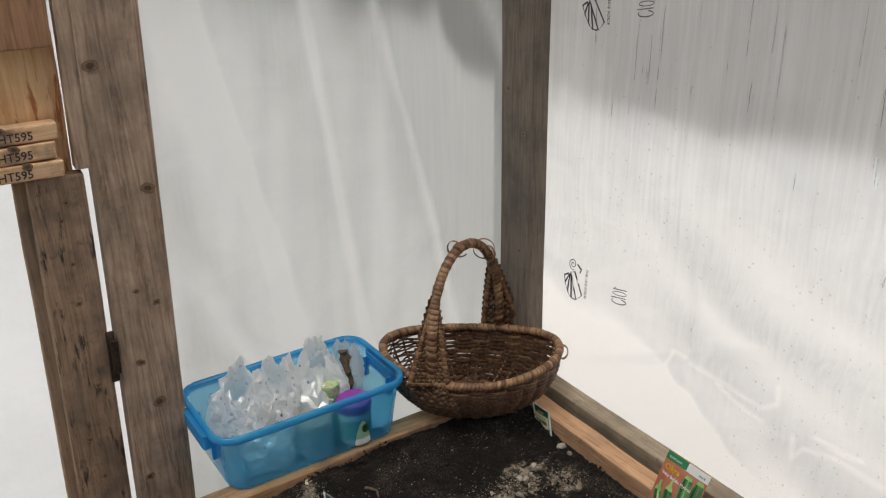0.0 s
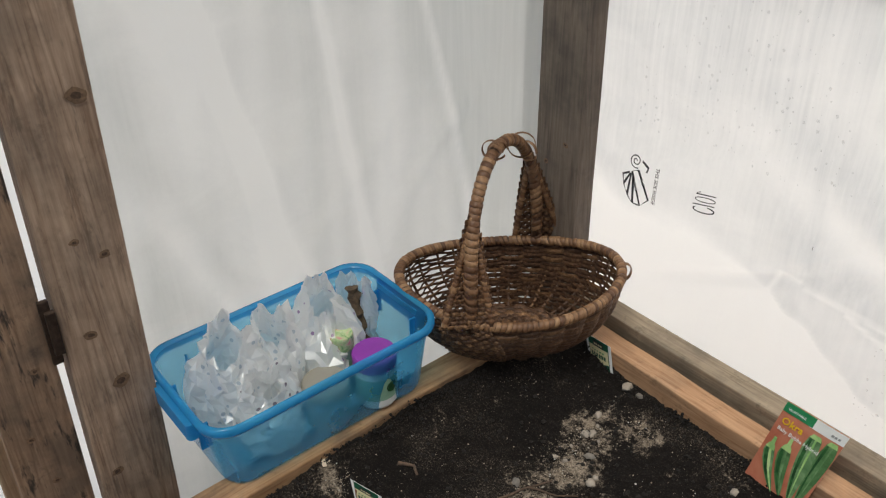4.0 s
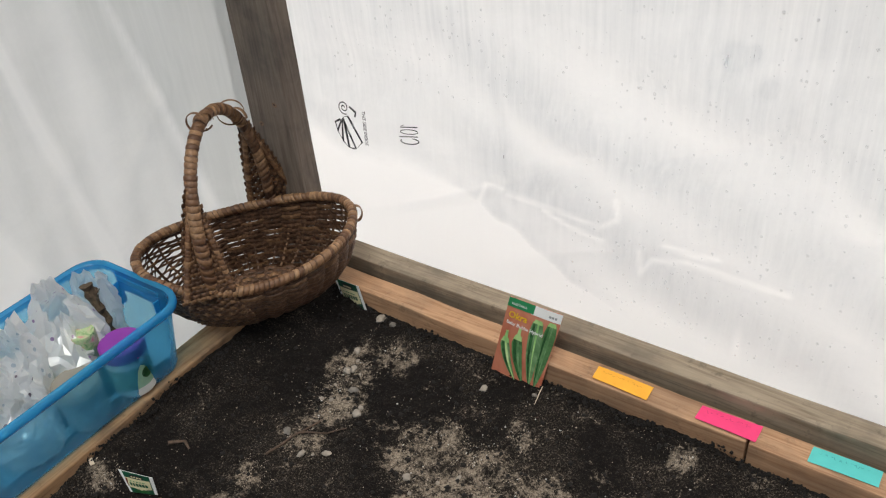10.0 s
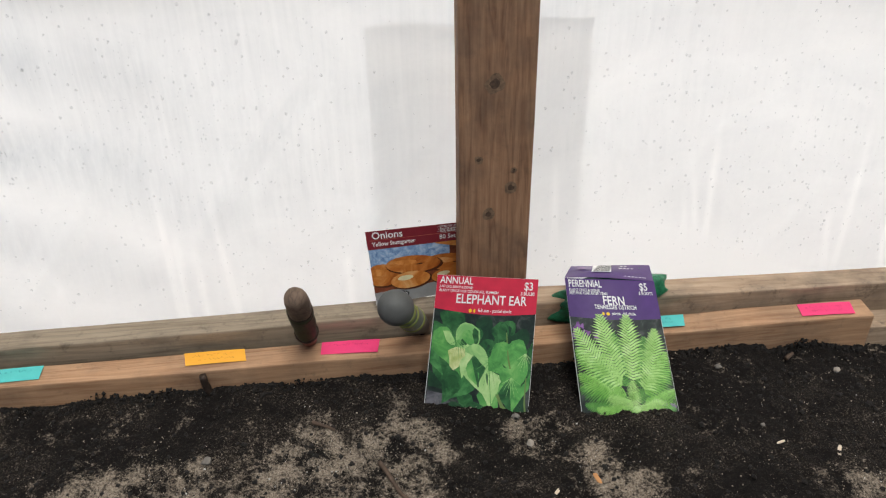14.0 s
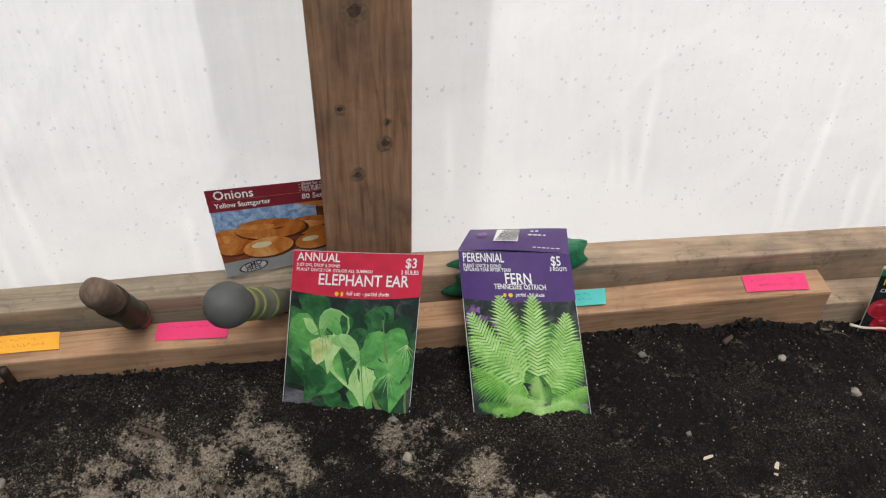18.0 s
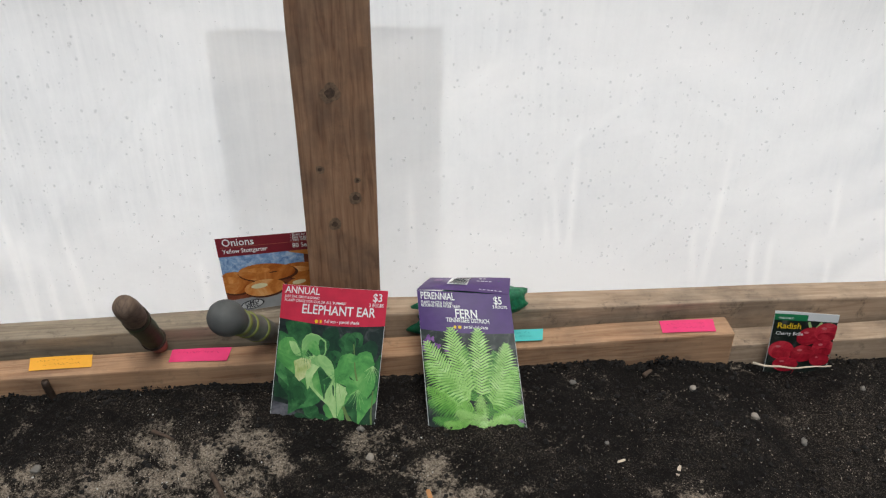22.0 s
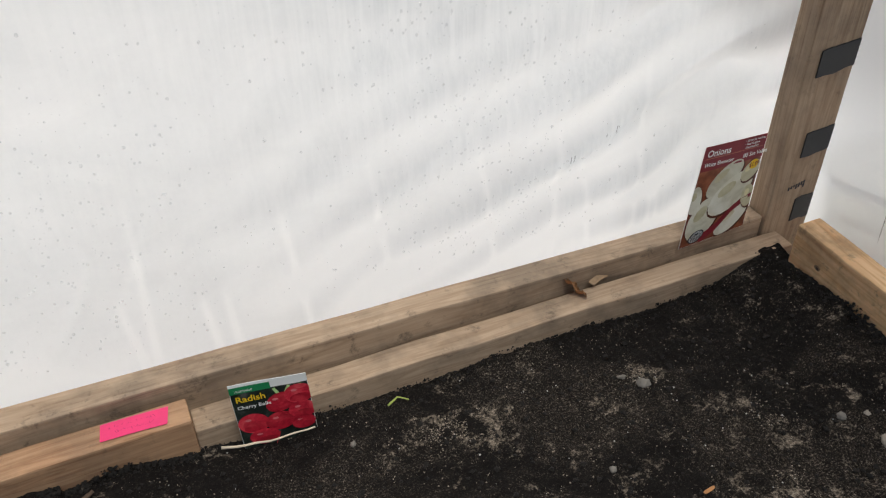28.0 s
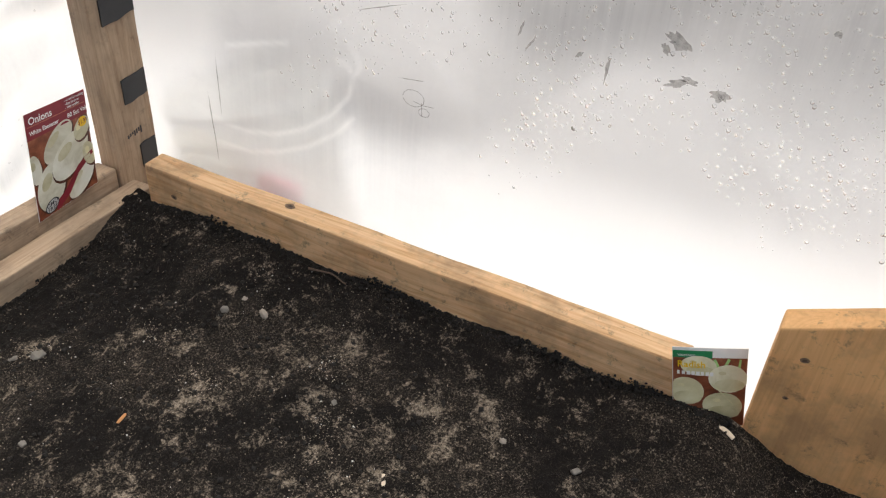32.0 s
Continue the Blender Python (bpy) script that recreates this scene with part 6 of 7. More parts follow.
# ---- wicker basket ----
def wicker(name, a, b, c):
    n = Nodes(name)
    v = n.coords(spread=4)
    f = n.noise(v, 160, 4, 0.7)
    g = n.noise(v, 22, 3, 0.6)
    n.set(Base_Color=n.mix(n.ramp(g, (0.35, (0, 0, 0)), (0.7, (0.7, 0.7, 0.7))), n.ramp(f, (0.3, a), (0.5, b), (0.75, c)), a), Roughness=0.55)
    n.bump(f, 0.5, 0.002)
    return n.mat


def splint(name, a, b, c):
    """Split bark whose tone changes from one winding to the next."""
    n = Nodes(name)
    v = n.coords(spread=4)
    f = n.noise(v, 150, 4, 0.7)
    r = n.add("ObjectInfo").outputs["Random"]
    tone = n.ramp(r, (0.0, a), (0.5, b), (1.0, c))
    n.set(Base_Color=n.mix(n.ramp(f, (0.35, (0.55,) * 3), (0.7, (0.0,) * 3)), tone, a), Roughness=0.5)
    n.bump(f, 0.4, 0.0015)
    return n.mat


M_WICK = wicker("brown_wicker", (0.040, 0.019, 0.011), (0.135, 0.068, 0.036), (0.31, 0.175, 0.098))
M_WICK_RIM = wicker("golden_wicker", (0.10, 0.048, 0.022), (0.24, 0.128, 0.062), (0.44, 0.26, 0.14))
M_WIND = splint("wound_bark", (0.095, 0.042, 0.020), (0.235, 0.120, 0.056), (0.40, 0.235, 0.12))
B_C = Vector((0.760, -0.086, 0.0))
B_L, B_W = Vector((0.585, 0.811, 0)), Vector((0.811, -0.585, 0))
B_A, B_B, B_RIM, B_LOW = 0.162, 0.112, 0.100, 0.004


def bowl(t, s, off=0.0):
    """A point of the basket: t round it, s from 0 at the bottom to 1 at the rim, off metres outward."""
    k = math.sin(math.pi / 2 * min(1.0, 0.30 + 0.70 * s)) ** 0.9
    z = B_LOW + (B_RIM - B_LOW) * (s ** 1.5)
    z += 0.010 * s * s * math.cos(2 * t)
    n = (B_L * math.cos(t) + B_W * math.sin(t))
    return B_C + B_L * (math.cos(t) * (B_A * k + off)) + B_W * (math.sin(t) * (B_B * k + off)) + Vector((0, 0, z - 0.3 * off * (1 - s)))


def ribbon(points, widths, thick, outward):
    """A flat withe along points; outward gives its face direction at each point."""
    bm = bmesh.new()
    rings = []
    for k, p in enumerate(points):
        d = (points[min(len(points) - 1, k + 1)] - points[max(0, k - 1)]).normalized()
        o = outward[k]
        w = d.cross(o).normalized() * widths[k]
        h = o * thick
        rings.append([bm.verts.new(q) for q in (p - w - h * 0.3, p - w * 0.5 + h, p + w * 0.5 + h, p + w - h * 0.3, p - h)])
    for a, b in zip(rings, rings[1:]):
        for i in range(5):
            bm.faces.new((a[i], a[(i + 1) % 5], b[(i + 1) % 5], b[i]))
    bm.faces.new(rings[0][::-1])
    bm.faces.new(rings[-1])
    bmesh.ops.recalc_face_normals(bm, faces=bm.faces)
    return bm


def windings(name, points, radius, pitch, parent, label, seed=1):
    """Flat strips wound round a core along a line: one ring beside the other, each a little askew."""
    rnd = random.Random(seed)
    run, marks = 0.0, []
    for k in range(1, len(points)):
        run += (points[k] - points[k - 1]).length
        if run >= pitch:
            run = 0.0
            marks.append(k)
    for k in marks:
        p = points[k]
        d = (points[min(len(points) - 1, k + 1)] - points[k - 1]).normalized()
        a = d.cross(Vector((0.3, 0.2, 1)).normalized()).normalized()
        b = d.cross(a)
        r = radius(k / (len(points) - 1)) * rnd.uniform(0.97, 1.07)
        lean, wide = rnd.uniform(0.1, 0.5), pitch * rnd.uniform(0.50, 0.60)
        rings = []
        for off, up in ((-1.0, 0.94), (-0.8, 1.015), (0.0, 1.035), (0.8, 1.015), (1.0, 0.94)):
            rings.append([p + d * (off * wide + lean * r * math.sin(t)) + (a * math.cos(t) + b * math.sin(t)) * r * up for t in (2 * math.pi * i / 12 for i in range(12))])
        part(name, loft(rings, False, False), M_WIND, parent, label, smooth=True)


def basket():
    b = thing("basket", (0, 0, 0), "brown woven wicker basket with a tall hoop handle", "basket")
    out = lambda t: (B_L * math.cos(t) + B_W * math.sin(t)).normalized()
    ribs = 30
    rnd = random.Random(5)
    for k in range(ribs):
        t = 2 * math.pi * (k + rnd.uniform(-0.22, 0.22)) / ribs
        pts = [bowl(t + 0.02 * noise.noise(Vector((s * 0.4, k, 0))), s / 12) for s in range(13)]
        part("rib", turned(pts, [0.0021] * 13, 7, 0.3), M_WICK_RIM if k % 5 == 0 else M_WICK, b, smooth=True)
    rows = 27
    for j in range(rows):
        s = 0.02 + 0.94 * (j / (rows - 1)) ** 0.85
        n = 150
        start = rnd.uniform(0, 6.28)
        for piece in range(2):
            pts, wid, outs = [], [], []
            for i in range(piece * n // 2, (piece + 1) * n // 2 + 3):
                t = start + 2 * math.pi * i / n
                weave = math.cos(ribs / 2 * t + math.pi * (j % 2)) * 0.0036
                sag = 0.022 * noise.noise(Vector((math.cos(t) * 1.5, math.sin(t) * 1.5, j * 0.7)))
                loose = smooth_step(0.15, -0.75, math.cos(t)) * smooth_step(0.30, 0.55, s)
                pts.append(bowl(t, min(0.98, max(0.01, s + sag * (1 + 0.8 * loose))), weave))
                wid.append((0.0040 + 0.0012 * noise.noise(Vector((t * 2, j, piece)))) * (1 - 0.45 * loose))
                outs.append(out(t))
            part("weaver", ribbon(pts, wid, 0.0010, outs), M_WICK_RIM if (j * 2 + piece) % 9 == 4 else M_WICK, b, smooth=False)
    mid = bowl(0, 0) * 0.5 + bowl(math.pi, 0) * 0.5
    part("base", loft([[mid.lerp(bowl(2 * math.pi * i / 40, 0.03), 1.0) for i in range(40)], [mid.lerp(bowl(2 * math.pi * i / 40, 0.0), 0.98) for i in range(40)]], False, True), M_WICK, b, "close woven base")
    for j in range(9):
        q = 0.12 + 0.11 * j
        pts = [mid.lerp(bowl(2 * math.pi * i / 90, 0.0), q) + Vector((0, 0, 0.0028 + 0.0018 * math.cos(ribs / 2 * 2 * math.pi * i / 90 + math.pi * (j % 2)))) for i in range(91)]
        part("weaver", ribbon(pts, [0.0050] * 91, 0.0009, [Vector((0, 0, 1))] * 91), M_WICK_RIM if j % 4 == 1 else M_WICK, b)
    n = 420
    pts = [bowl(2 * math.pi * i / n, 1.0) + Vector((0, 0, 0.003)) for i in range(n + 1)]
    part("rim", turned(pts, [0.0066] * (n + 1), 10, 0.1), M_WICK, b, "thick rim hoop", smooth=True)
    windings("rim_binding", pts, lambda s: 0.0074, 0.0058, b, "", 3)
    near, far = Vector((0.806, -0.198, 0.085)), Vector((0.702, 0.022, 0.100))
    hp = []
    for i in range(240):
        s = i / 239
        a = math.pi * s
        p = near.lerp(far, 0.5 - 0.5 * math.cos(a) * (1 - 0.10 * math.sin(a)))
        rise, drift = math.sin(a) ** 0.55, math.sin(a)
        hp.append(p + Vector((-0.032 * drift, 0.008 * drift, 0.202 * rise)))
    thick = lambda s: 0.0082 + 0.006 * max(0, 0.16 - s)
    part("handle", turned(hp, [thick(i / 239) for i in range(240)], 12, 0.1), M_WICK, b, "hoop handle", smooth=True)
    windings("handle_binding", hp, lambda s: thick(s) * 1.06, 0.0075, b, "", 4)
    for r in range(24):
        s = 0.22 + 0.78 * r / 23
        half = 0.20 + 0.12 * math.sin(math.pi * min(1.0, s * 1.05))
        pts = [bowl(1.99 + half * (q / 5 - 1), s, 0.0056 + 0.0017 * math.cos(math.pi * (q + r))) for q in range(11)]
        part("wrap", ribbon(pts, [0.0032] * 11, 0.0010, [out(1.99 + half * (q / 5 - 1)) for q in range(11)]), M_WICK if r % 3 else M_WICK_RIM, b)
    for foot, top, spread in ((near, hp[50], 0.031), (far, hp[195], 0.036)):
        base = B_L * spread
        low = Vector((foot.x, foot.y, B_LOW + 0.094 if foot is near else B_LOW + 0.085))
        o = (foot - B_C)
        o.z = 0
        o.normalize()
        low += o * 0.004
        rows_n = 26
        for r in range(rows_n):
            f = r / (rows_n - 1)
            mid = low.lerp(top, f)
            half = base * (1 - f) ** 0.8 + B_L * 0.006
            m = 12
            pts = [mid - half + half * 2 * i / m + o * (0.0072 + 0.0018 * math.cos(math.pi * (i + r))) for i in range(m + 1)]
            part("wrap", ribbon(pts, [0.0034] * (m + 1), 0.0011, [o] * (m + 1)), M_WICK if r % 3 else M_WICK_RIM, b)
        for sgn in (-1, 1):
            line = between(low + base * sgn * 1.05 + o * 0.006, top + o * 0.006, 60)
            part("handle_brace", turned(line, [0.0042] * 60, 8, 0.1), M_WICK, b, smooth=True)
            windings("brace_binding", line, lambda s: 0.0046, 0.0052, b, "", 6 + sgn)
    for c, r, ax in ((hp[112] + Vector((0.006, -0.010, 0.006)), 0.015, 0.5), (hp[118] + Vector((0, 0, -0.004)), 0.014, 1.1), (hp[176], 0.020, 0.9), (hp[184] + Vector((0.008, 0.0, 0.0)), 0.015, 0.2)):
        ring = [c + Vector((math.cos(ax) * r * math.cos(t), math.sin(ax) * r * math.cos(t), r * math.sin(t))) for t in (5.6 * i / 26 for i in range(27))]
        outs = [(q - c).normalized() for q in ring]
        part("curl", ribbon(ring, [0.0030] * 27, 0.0007, outs), M_WICK_RIM, b, "loose curl of bark")
    e = bowl(0.05, 1.0)
    ring = [e + B_L * (0.006 + 0.009 * math.sin(t)) + Vector((0, 0, 0.014 * math.cos(t) - 0.004)) for t in (6.0 * i / 24 for i in range(25))]
    part("curl", ribbon(ring, [0.0042] * 25, 0.0010, [(q - e).normalized() for q in ring]), M_WICK_RIM, b, "bark loop at the rim's end")


basket()

# ---- stones, chips and twigs on the soil ----
M_STONE = plain("grey_stone", (0.20, 0.18, 0.155), 0.85, 0.3, 90, bump=0.5)
M_STONE_P = plain("pale_stone", (0.34, 0.295, 0.245), 0.85, 0.2, 90, bump=0.5)


def stone(x, y, r, m, seed):
    bm = bmesh.new()
    bmesh.ops.create_icosphere(bm, subdivisions=3, radius=1)
    rnd = random.Random(seed)
    sx, sy, sz, turn = rnd.uniform(0.8, 1.4), rnd.uniform(0.7, 1.0), rnd.uniform(0.55, 0.8), rnd.uniform(0, 6)
    for v in bm.verts:
        q = v.co * (1 + 0.42 * noise.noise(v.co * 1.6 + Vector((seed, 0, 0))) + 0.10 * noise.noise(v.co * 4 + Vector((seed, 3, 0))))
        a, b = q.x * sx * r, q.y * sy * r
        v.co = Vector((x + a * math.cos(turn) - b * math.sin(turn), y + a * math.sin(turn) + b * math.cos(turn), soil_z(x, y) + q.z * sz * r + r * 0.30))
    tagged(part("stone", bm, m, smooth=True), "small pale stone lying on the soil" if m is M_STONE_P else "small grey stone lying on the soil", "stone", "stones on the soil")


for k, (x, y, r) in enumerate(((0.938, -0.012, 0.010), (0.962, -0.014, 0.007), (1.11, -0.37, 0.009), (1.29, -0.25, 0.012), (0.96, -0.12, 0.009), (0.96, -0.25, 0.008), (1.15, -0.05, 0.007),
                               (1.22, -0.03, 0.005), (2.52, -0.04, 0.006), (2.75, -0.10, 0.008), (2.80, -0.14, 0.007), (2.24, -0.085, 0.006), (2.25, -0.13, 0.007), (2.54, -0.14, 0.005),
                               (3.47, -0.27, 0.009), (3.49, -0.32, 0.009), (3.29, -0.12, 0.011), (3.18, -0.22, 0.006), (3.45, -0.69, 0.006), (3.40, -0.49, 0.006), (3.45, -0.78, 0.006), (3.50, -0.28, 0.006),
                               (3.27, -0.10, 0.006), (0.99, -0.145, 0.007), (1.02, -0.165, 0.005), (1.86, -0.12, 0.008), (1.78, -0.18, 0.006), (2.68, -0.055, 0.006), (2.92, -0.06, 0.006))):
    stone(x, y, r * 0.72, M_STONE_P if k % 3 == 0 else M_STONE, k)

rnd_stone = random.Random(12)
for k in range(26):
    s = rnd_stone.random()
    if k < 16:
        x, y = 0.955 + 0.10 * s + rnd_stone.gauss(0, 0.018), -0.09 - 0.24 * s + rnd_stone.gauss(0, 0.02)
    else:
        x, y = rnd_stone.gauss(1.22, 0.08), rnd_stone.gauss(-0.26, 0.07)
    stone(x, y, 0.0025 + 0.0045 * rnd_stone.random() ** 2, M_STONE_P, 60 + k)

M_CHIP = plain("orange_wood_chip", (0.55, 0.26, 0.10), 0.8, 0.2, 60)
M_CHIP_P = plain("pale_wood_chip", (0.70, 0.58, 0.44), 0.8, 0.15, 60)
M_OFFCUT = plain("tan_offcut", (0.36, 0.24, 0.145), 0.85, 0.25, 60)
M_SPROUT = plain("pale_green_sprout", (0.38, 0.45, 0.10), 0.6, 0.2, 60)
M_TWIG = plain("brown_twig", (0.10, 0.065, 0.045), 0.9, 0.35, 150, bump=0.6)


def chip(x, y, length, turn, m, label, seed, z=None):
    bm = box_bm((-length / 2, -length * 0.14, 0), (length / 2, length * 0.14, length * 0.07), length * 0.02, length * 0.16, 4, seed)
    for v in bm.verts:
        end = abs(v.co.x) / (length / 2)
        v.co.y *= 1 - 0.45 * smooth_step(0.5, 1.0, end) * (0.5 + 0.5 * math.sin(seed * 2.3 + (1 if v.co.x > 0 else 0)))
        v.co.z += length * 0.10 * end * end * math.sin(seed * 1.7)
    ob = part("wood_chip", bm, m)
    ob.matrix_world = pose(x, y, (soil_z(x, y) + 0.0015) if z is None else z, 6 * math.sin(seed), 9 * math.cos(seed), turn)
    tagged(ob, label, "wood chip", "wood chips")


for k, (x, y, length, turn, m) in enumerate(((0.94, -0.50, 0.022, 20, M_CHIP), (0.97, -0.41, 0.012, 60, M_CHIP), (0.92, -0.62, 0.030, 75, M_CHIP), (0.835, -0.73, 0.012, 30, M_CHIP_P),
                                             (0.80, -0.44, 0.020, -20, M_CHIP_P), (0.845, -0.665, 0.014, 60, M_CHIP), (2.318, -0.195, 0.019, 100, M_CHIP), (2.267, -0.21, 0.014, 50, M_CHIP_P),
                                             (2.615, -0.19, 0.016, 60, M_CHIP_P), (2.55, -0.17, 0.012, 10, M_CHIP_P), (3.585, -0.915, 0.022, 70, M_CHIP_P), (3.26, -0.29, 0.016, 10, M_CHIP), (3.33, -0.60, 0.016, 30, M_CHIP_P),
                                             (1.01, -0.60, 0.016, 40, M_CHIP), (1.05, -0.55, 0.010, 80, M_CHIP))):
    chip(x, y, length, turn, m, "orange wood chip lying on the soil" if m is M_CHIP else "pale wood chip lying on the soil", k)


def dry_leaf(x, y, z, size, turn, label):
    """A curled dry oak leaf, lobed along both sides."""
    bm = bmesh.new()
    spine, left, right = [], [], []
    for k in range(17):
        s = k / 16
        w = size * 0.34 * math.sin(math.pi * (0.06 + 0.9 * s)) * (0.65 + 0.45 * math.sin(k * 1.55) ** 2)
        lift = size * (0.25 * s * s + 0.05 * math.sin(k))
        spine.append(bm.verts.new((size * (s - 0.5), 0, lift)))
        left.append(bm.verts.new((size * (s - 0.5) + 0.2 * w, w, lift + 0.45 * w)))
        right.append(bm.verts.new((size * (s - 0.5) + 0.2 * w, -w, lift + 0.30 * w)))
    for a, b in ((spine, left), (right, spine)):
        for k in range(16):
            bm.faces.new((a[k], a[k + 1], b[k + 1], b[k]))
    bmesh.ops.solidify(bm, geom=bm.faces[:], thickness=0.0004)
    ob = part("dry_leaf", bm, M_DRY, smooth=True)
    ob.matrix_world = pose(x, y, z, 35, -10, turn)
    tagged(ob, label, "leaf")


M_DRY = plain("dry_leaf", (0.50, 0.26, 0.12), 0.7, 0.35, 120)
dry_leaf(3.275, 0.042, -0.024, 0.050, 120, "curled orange dry leaf lying between board and sill")
dry_leaf(0.818, -0.695, soil_z(0.818, -0.695) + 0.004, 0.030, 40, "small curled tan leaf lying on the soil")
rnd_chip = random.Random(77)
for k in range(20):
    side = rnd_chip.random()
    x, y = (rnd_chip.uniform(0.80, 0.93), rnd_chip.uniform(-0.78, -0.42)) if side < 0.75 else (rnd_chip.uniform(0.93, 1.12), rnd_chip.uniform(-0.70, -0.45))
    chip(x, y, 0.004 + 0.012 * rnd_chip.random() ** 2, rnd_chip.uniform(0, 180), (M_CHIP, M_CHIP_P, M_DRY)[k % 3], "small orange wood shaving on the dark soil" if k % 3 != 1 else "small pale wood shaving on the dark soil", 40 + k)
chip(3.322, 0.0455, 0.036, 25, M_OFFCUT, "dull tan wood offcut wedged between board and sill", 32, -0.024)


def twig(points, r, m, label, lift=0.002, name="twig"):
    pts = []
    for (x0, y0), (x1, y1) in zip(points, points[1:]):
        for i in range(6):
            x, y = x0 + (x1 - x0) * i / 6, y0 + (y1 - y0) * i / 6
            pts.append(Vector((x, y, soil_z(x, y) + lift + 0.002 * noise.noise(Vector((x * 50, y * 50, 0))))))
    bm = turned(pts, [r * (1 - 0.5 * k / len(pts)) for k in range(len(pts))], 7, 0.3)
    tagged(part(name, bm, m, smooth=True), label, "twig", "twigs")


twig(((0.97, -0.30), (0.975, -0.25), (0.99, -0.205)), 0.0020, M_TWIG, "thin brown twig on the soil")
twig(((0.975, -0.245), (1.01, -0.225), (1.03, -0.20)), 0.0014, M_TWIG, "thin brown twig on the soil")
twig(((2.065, -0.146), (2.088, -0.193), (2.131, -0.239)), 0.0032, M_TWIG, "long dark root lying on the soil")
twig(((1.985, -0.071), (2.018, -0.090)), 0.0030, M_TWIG, "short brown twig on the soil")
twig(((0.85, -0.36), (0.865, -0.345), (0.88, -0.35)), 0.0028, M_TWIG, "short dark root piece on the soil")
twig(((0.83, -0.69), (0.825, -0.65), (0.835, -0.62), (0.85, -0.60)), 0.0009, M_TWIG, "curved dry root hair on the soil")
twig(((0.818, -0.53), (0.826, -0.528), (0.835, -0.525)), 0.0020, M_SPROUT, "pale green sprout lying on the soil", name="sprout")
twig(((2.775, -0.022), (2.83, -0.028), (2.895, -0.032)), 0.0018, M_CHIP_P, "pale dry stalk lying before the radish packet", 0.022)
twig(((2.98, -0.02), (2.995, -0.012), (3.01, -0.022)), 0.0015, M_SPROUT, "curled pale green sprout on the soil", 0.006, name="sprout")
twig(((3.58, -0.33), (3.588, -0.36), (3.575, -0.40)), 0.0018, M_TWIG, "bent brown twig by the end board", 0.006)
twig(((1.222, -0.012), (1.226, -0.03), (1.23, -0.05)), 0.0008, M_CHIP_P, "thin white root beside the okra packet", 0.004)
twig(((2.62, -0.03), (2.635, -0.02)), 0.0035, M_TWIG, "dark wood scrap by the bed board", 0.006)

# ---- print and marks on the film ----
FILM_Y = lambda x, z: min((NORTH_1(min(1, max(0, (x - 0.59) / 1.636)), min(1, max(0, (z + 0.2) / 1.9))).y if x < 2.226 else NORTH_2(min(1, max(0, (x - 2.226) / 1.474)), min(1, max(0, (z + 0.2) / 1.9))).y), 9)


def film_print(x, z):
    """A printed mark, seen from behind: a roll of film with a curl, lettering and a short code, turned on its side."""
    p = thing("film_print", (0, 0, 0), "black mirrored roll mark printed on the plastic film", "printed mark", "film prints")
    y = FILM_Y(x, z) - 0.0022

    def line(pts, w, name):
        bm = bmesh.new()
        last = None
        for k, (a, b) in enumerate(pts):
            (a0, b0), (a1, b1) = pts[max(0, k - 1)], pts[min(len(pts) - 1, k + 1)]
            n = Vector((b1 - b0, a0 - a1)).normalized() * w * 1.3
            if k in (0, len(pts) - 1) and pts[0] == pts[-1]:
                n = Vector((0.7 * w * 1.3, 0.7 * w * 1.3))
            pair = [bm.verts.new((x + u, FILM_Y(x + u, z + v) - 0.0022, z + v)) for u, v in ((a - n.x, b - n.y), (a + n.x, b + n.y))]
            if last:
                bm.faces.new((last[0], last[1], pair[1], pair[0]))
            last = pair
        part(name, bm, M_INK, p)

    spiral = [(-0.005 + (0.0012 + 0.00085 * t) * math.cos(t), 0.026 + (0.0012 + 0.00085 * t) * math.sin(t)) for t in (0.35 * k for k in range(34))]
    line(spiral, 0.0007, "roll_curl")
    line([(0.006, 0.029), (0.019, 0.023), (0.018, 0.016)], 0.0012, "roll_tail")
    line([(-0.008, 0.009), (0.003, 0.014), (0.029, -0.023), (0.016, -0.037), (-0.008, 0.009)], 0.0013, "roll_side")
    line([(-0.012, 0.006), (-0.024, -0.001), (-0.019, -0.012), (-0.011, 0.003)], 0.0013, "roll_side")
    line([(-0.011, 0.004), (-0.018, -0.014), (-0.009, -0.026), (-0.009, 0.004)], 0.0012, "roll_edge")
    line([(-0.009, 0.006), (-0.008, -0.028), (0.002, -0.037), (-0.004, 0.002)], 0.0012, "roll_edge")
    line([(-0.004, 0.003), (0.003, -0.037), (0.013, -0.037)], 0.0012, "roll_edge")
    me = text_mesh("THIS SIDE INSIDE", 0.0088)
    for v in me.vertices:
        a, b = v.co.x, v.co.y
        v.co = Vector((x + 0.035 + b, FILM_Y(x + 0.04, z + 0.02 - a * 0.8) - 0.0022, z + 0.031 - a * 0.86))
    for poly in me.polygons:
        poly.flip()
    me.materials.append(M_INK)
    o = new("lettering", me)
    o.parent = p
    line([(0.134, 0.024), (0.104, 0.019), (0.110, 0.0235)], 0.0006, "code_mark")
    line([(0.119 + 0.0155 * math.cos(t), 0.014 + 0.0022 * math.cos(t) + 0.0036 * math.sin(t)) for t in (math.pi * 2 * k / 20 for k in range(21))], 0.0005, "code_mark")
    line([(0.101, 0.003), (0.117, 0.006), (0.134, 0.009)], 0.0006, "code_mark")
    line([(0.119 + 0.0160 * math.cos(t), -0.001 + 0.0022 * math.cos(t) + 0.0046 * math.sin(t)) for t in (2.6 + 0.29 * k for k in range(18))], 0.0007, "code_mark")


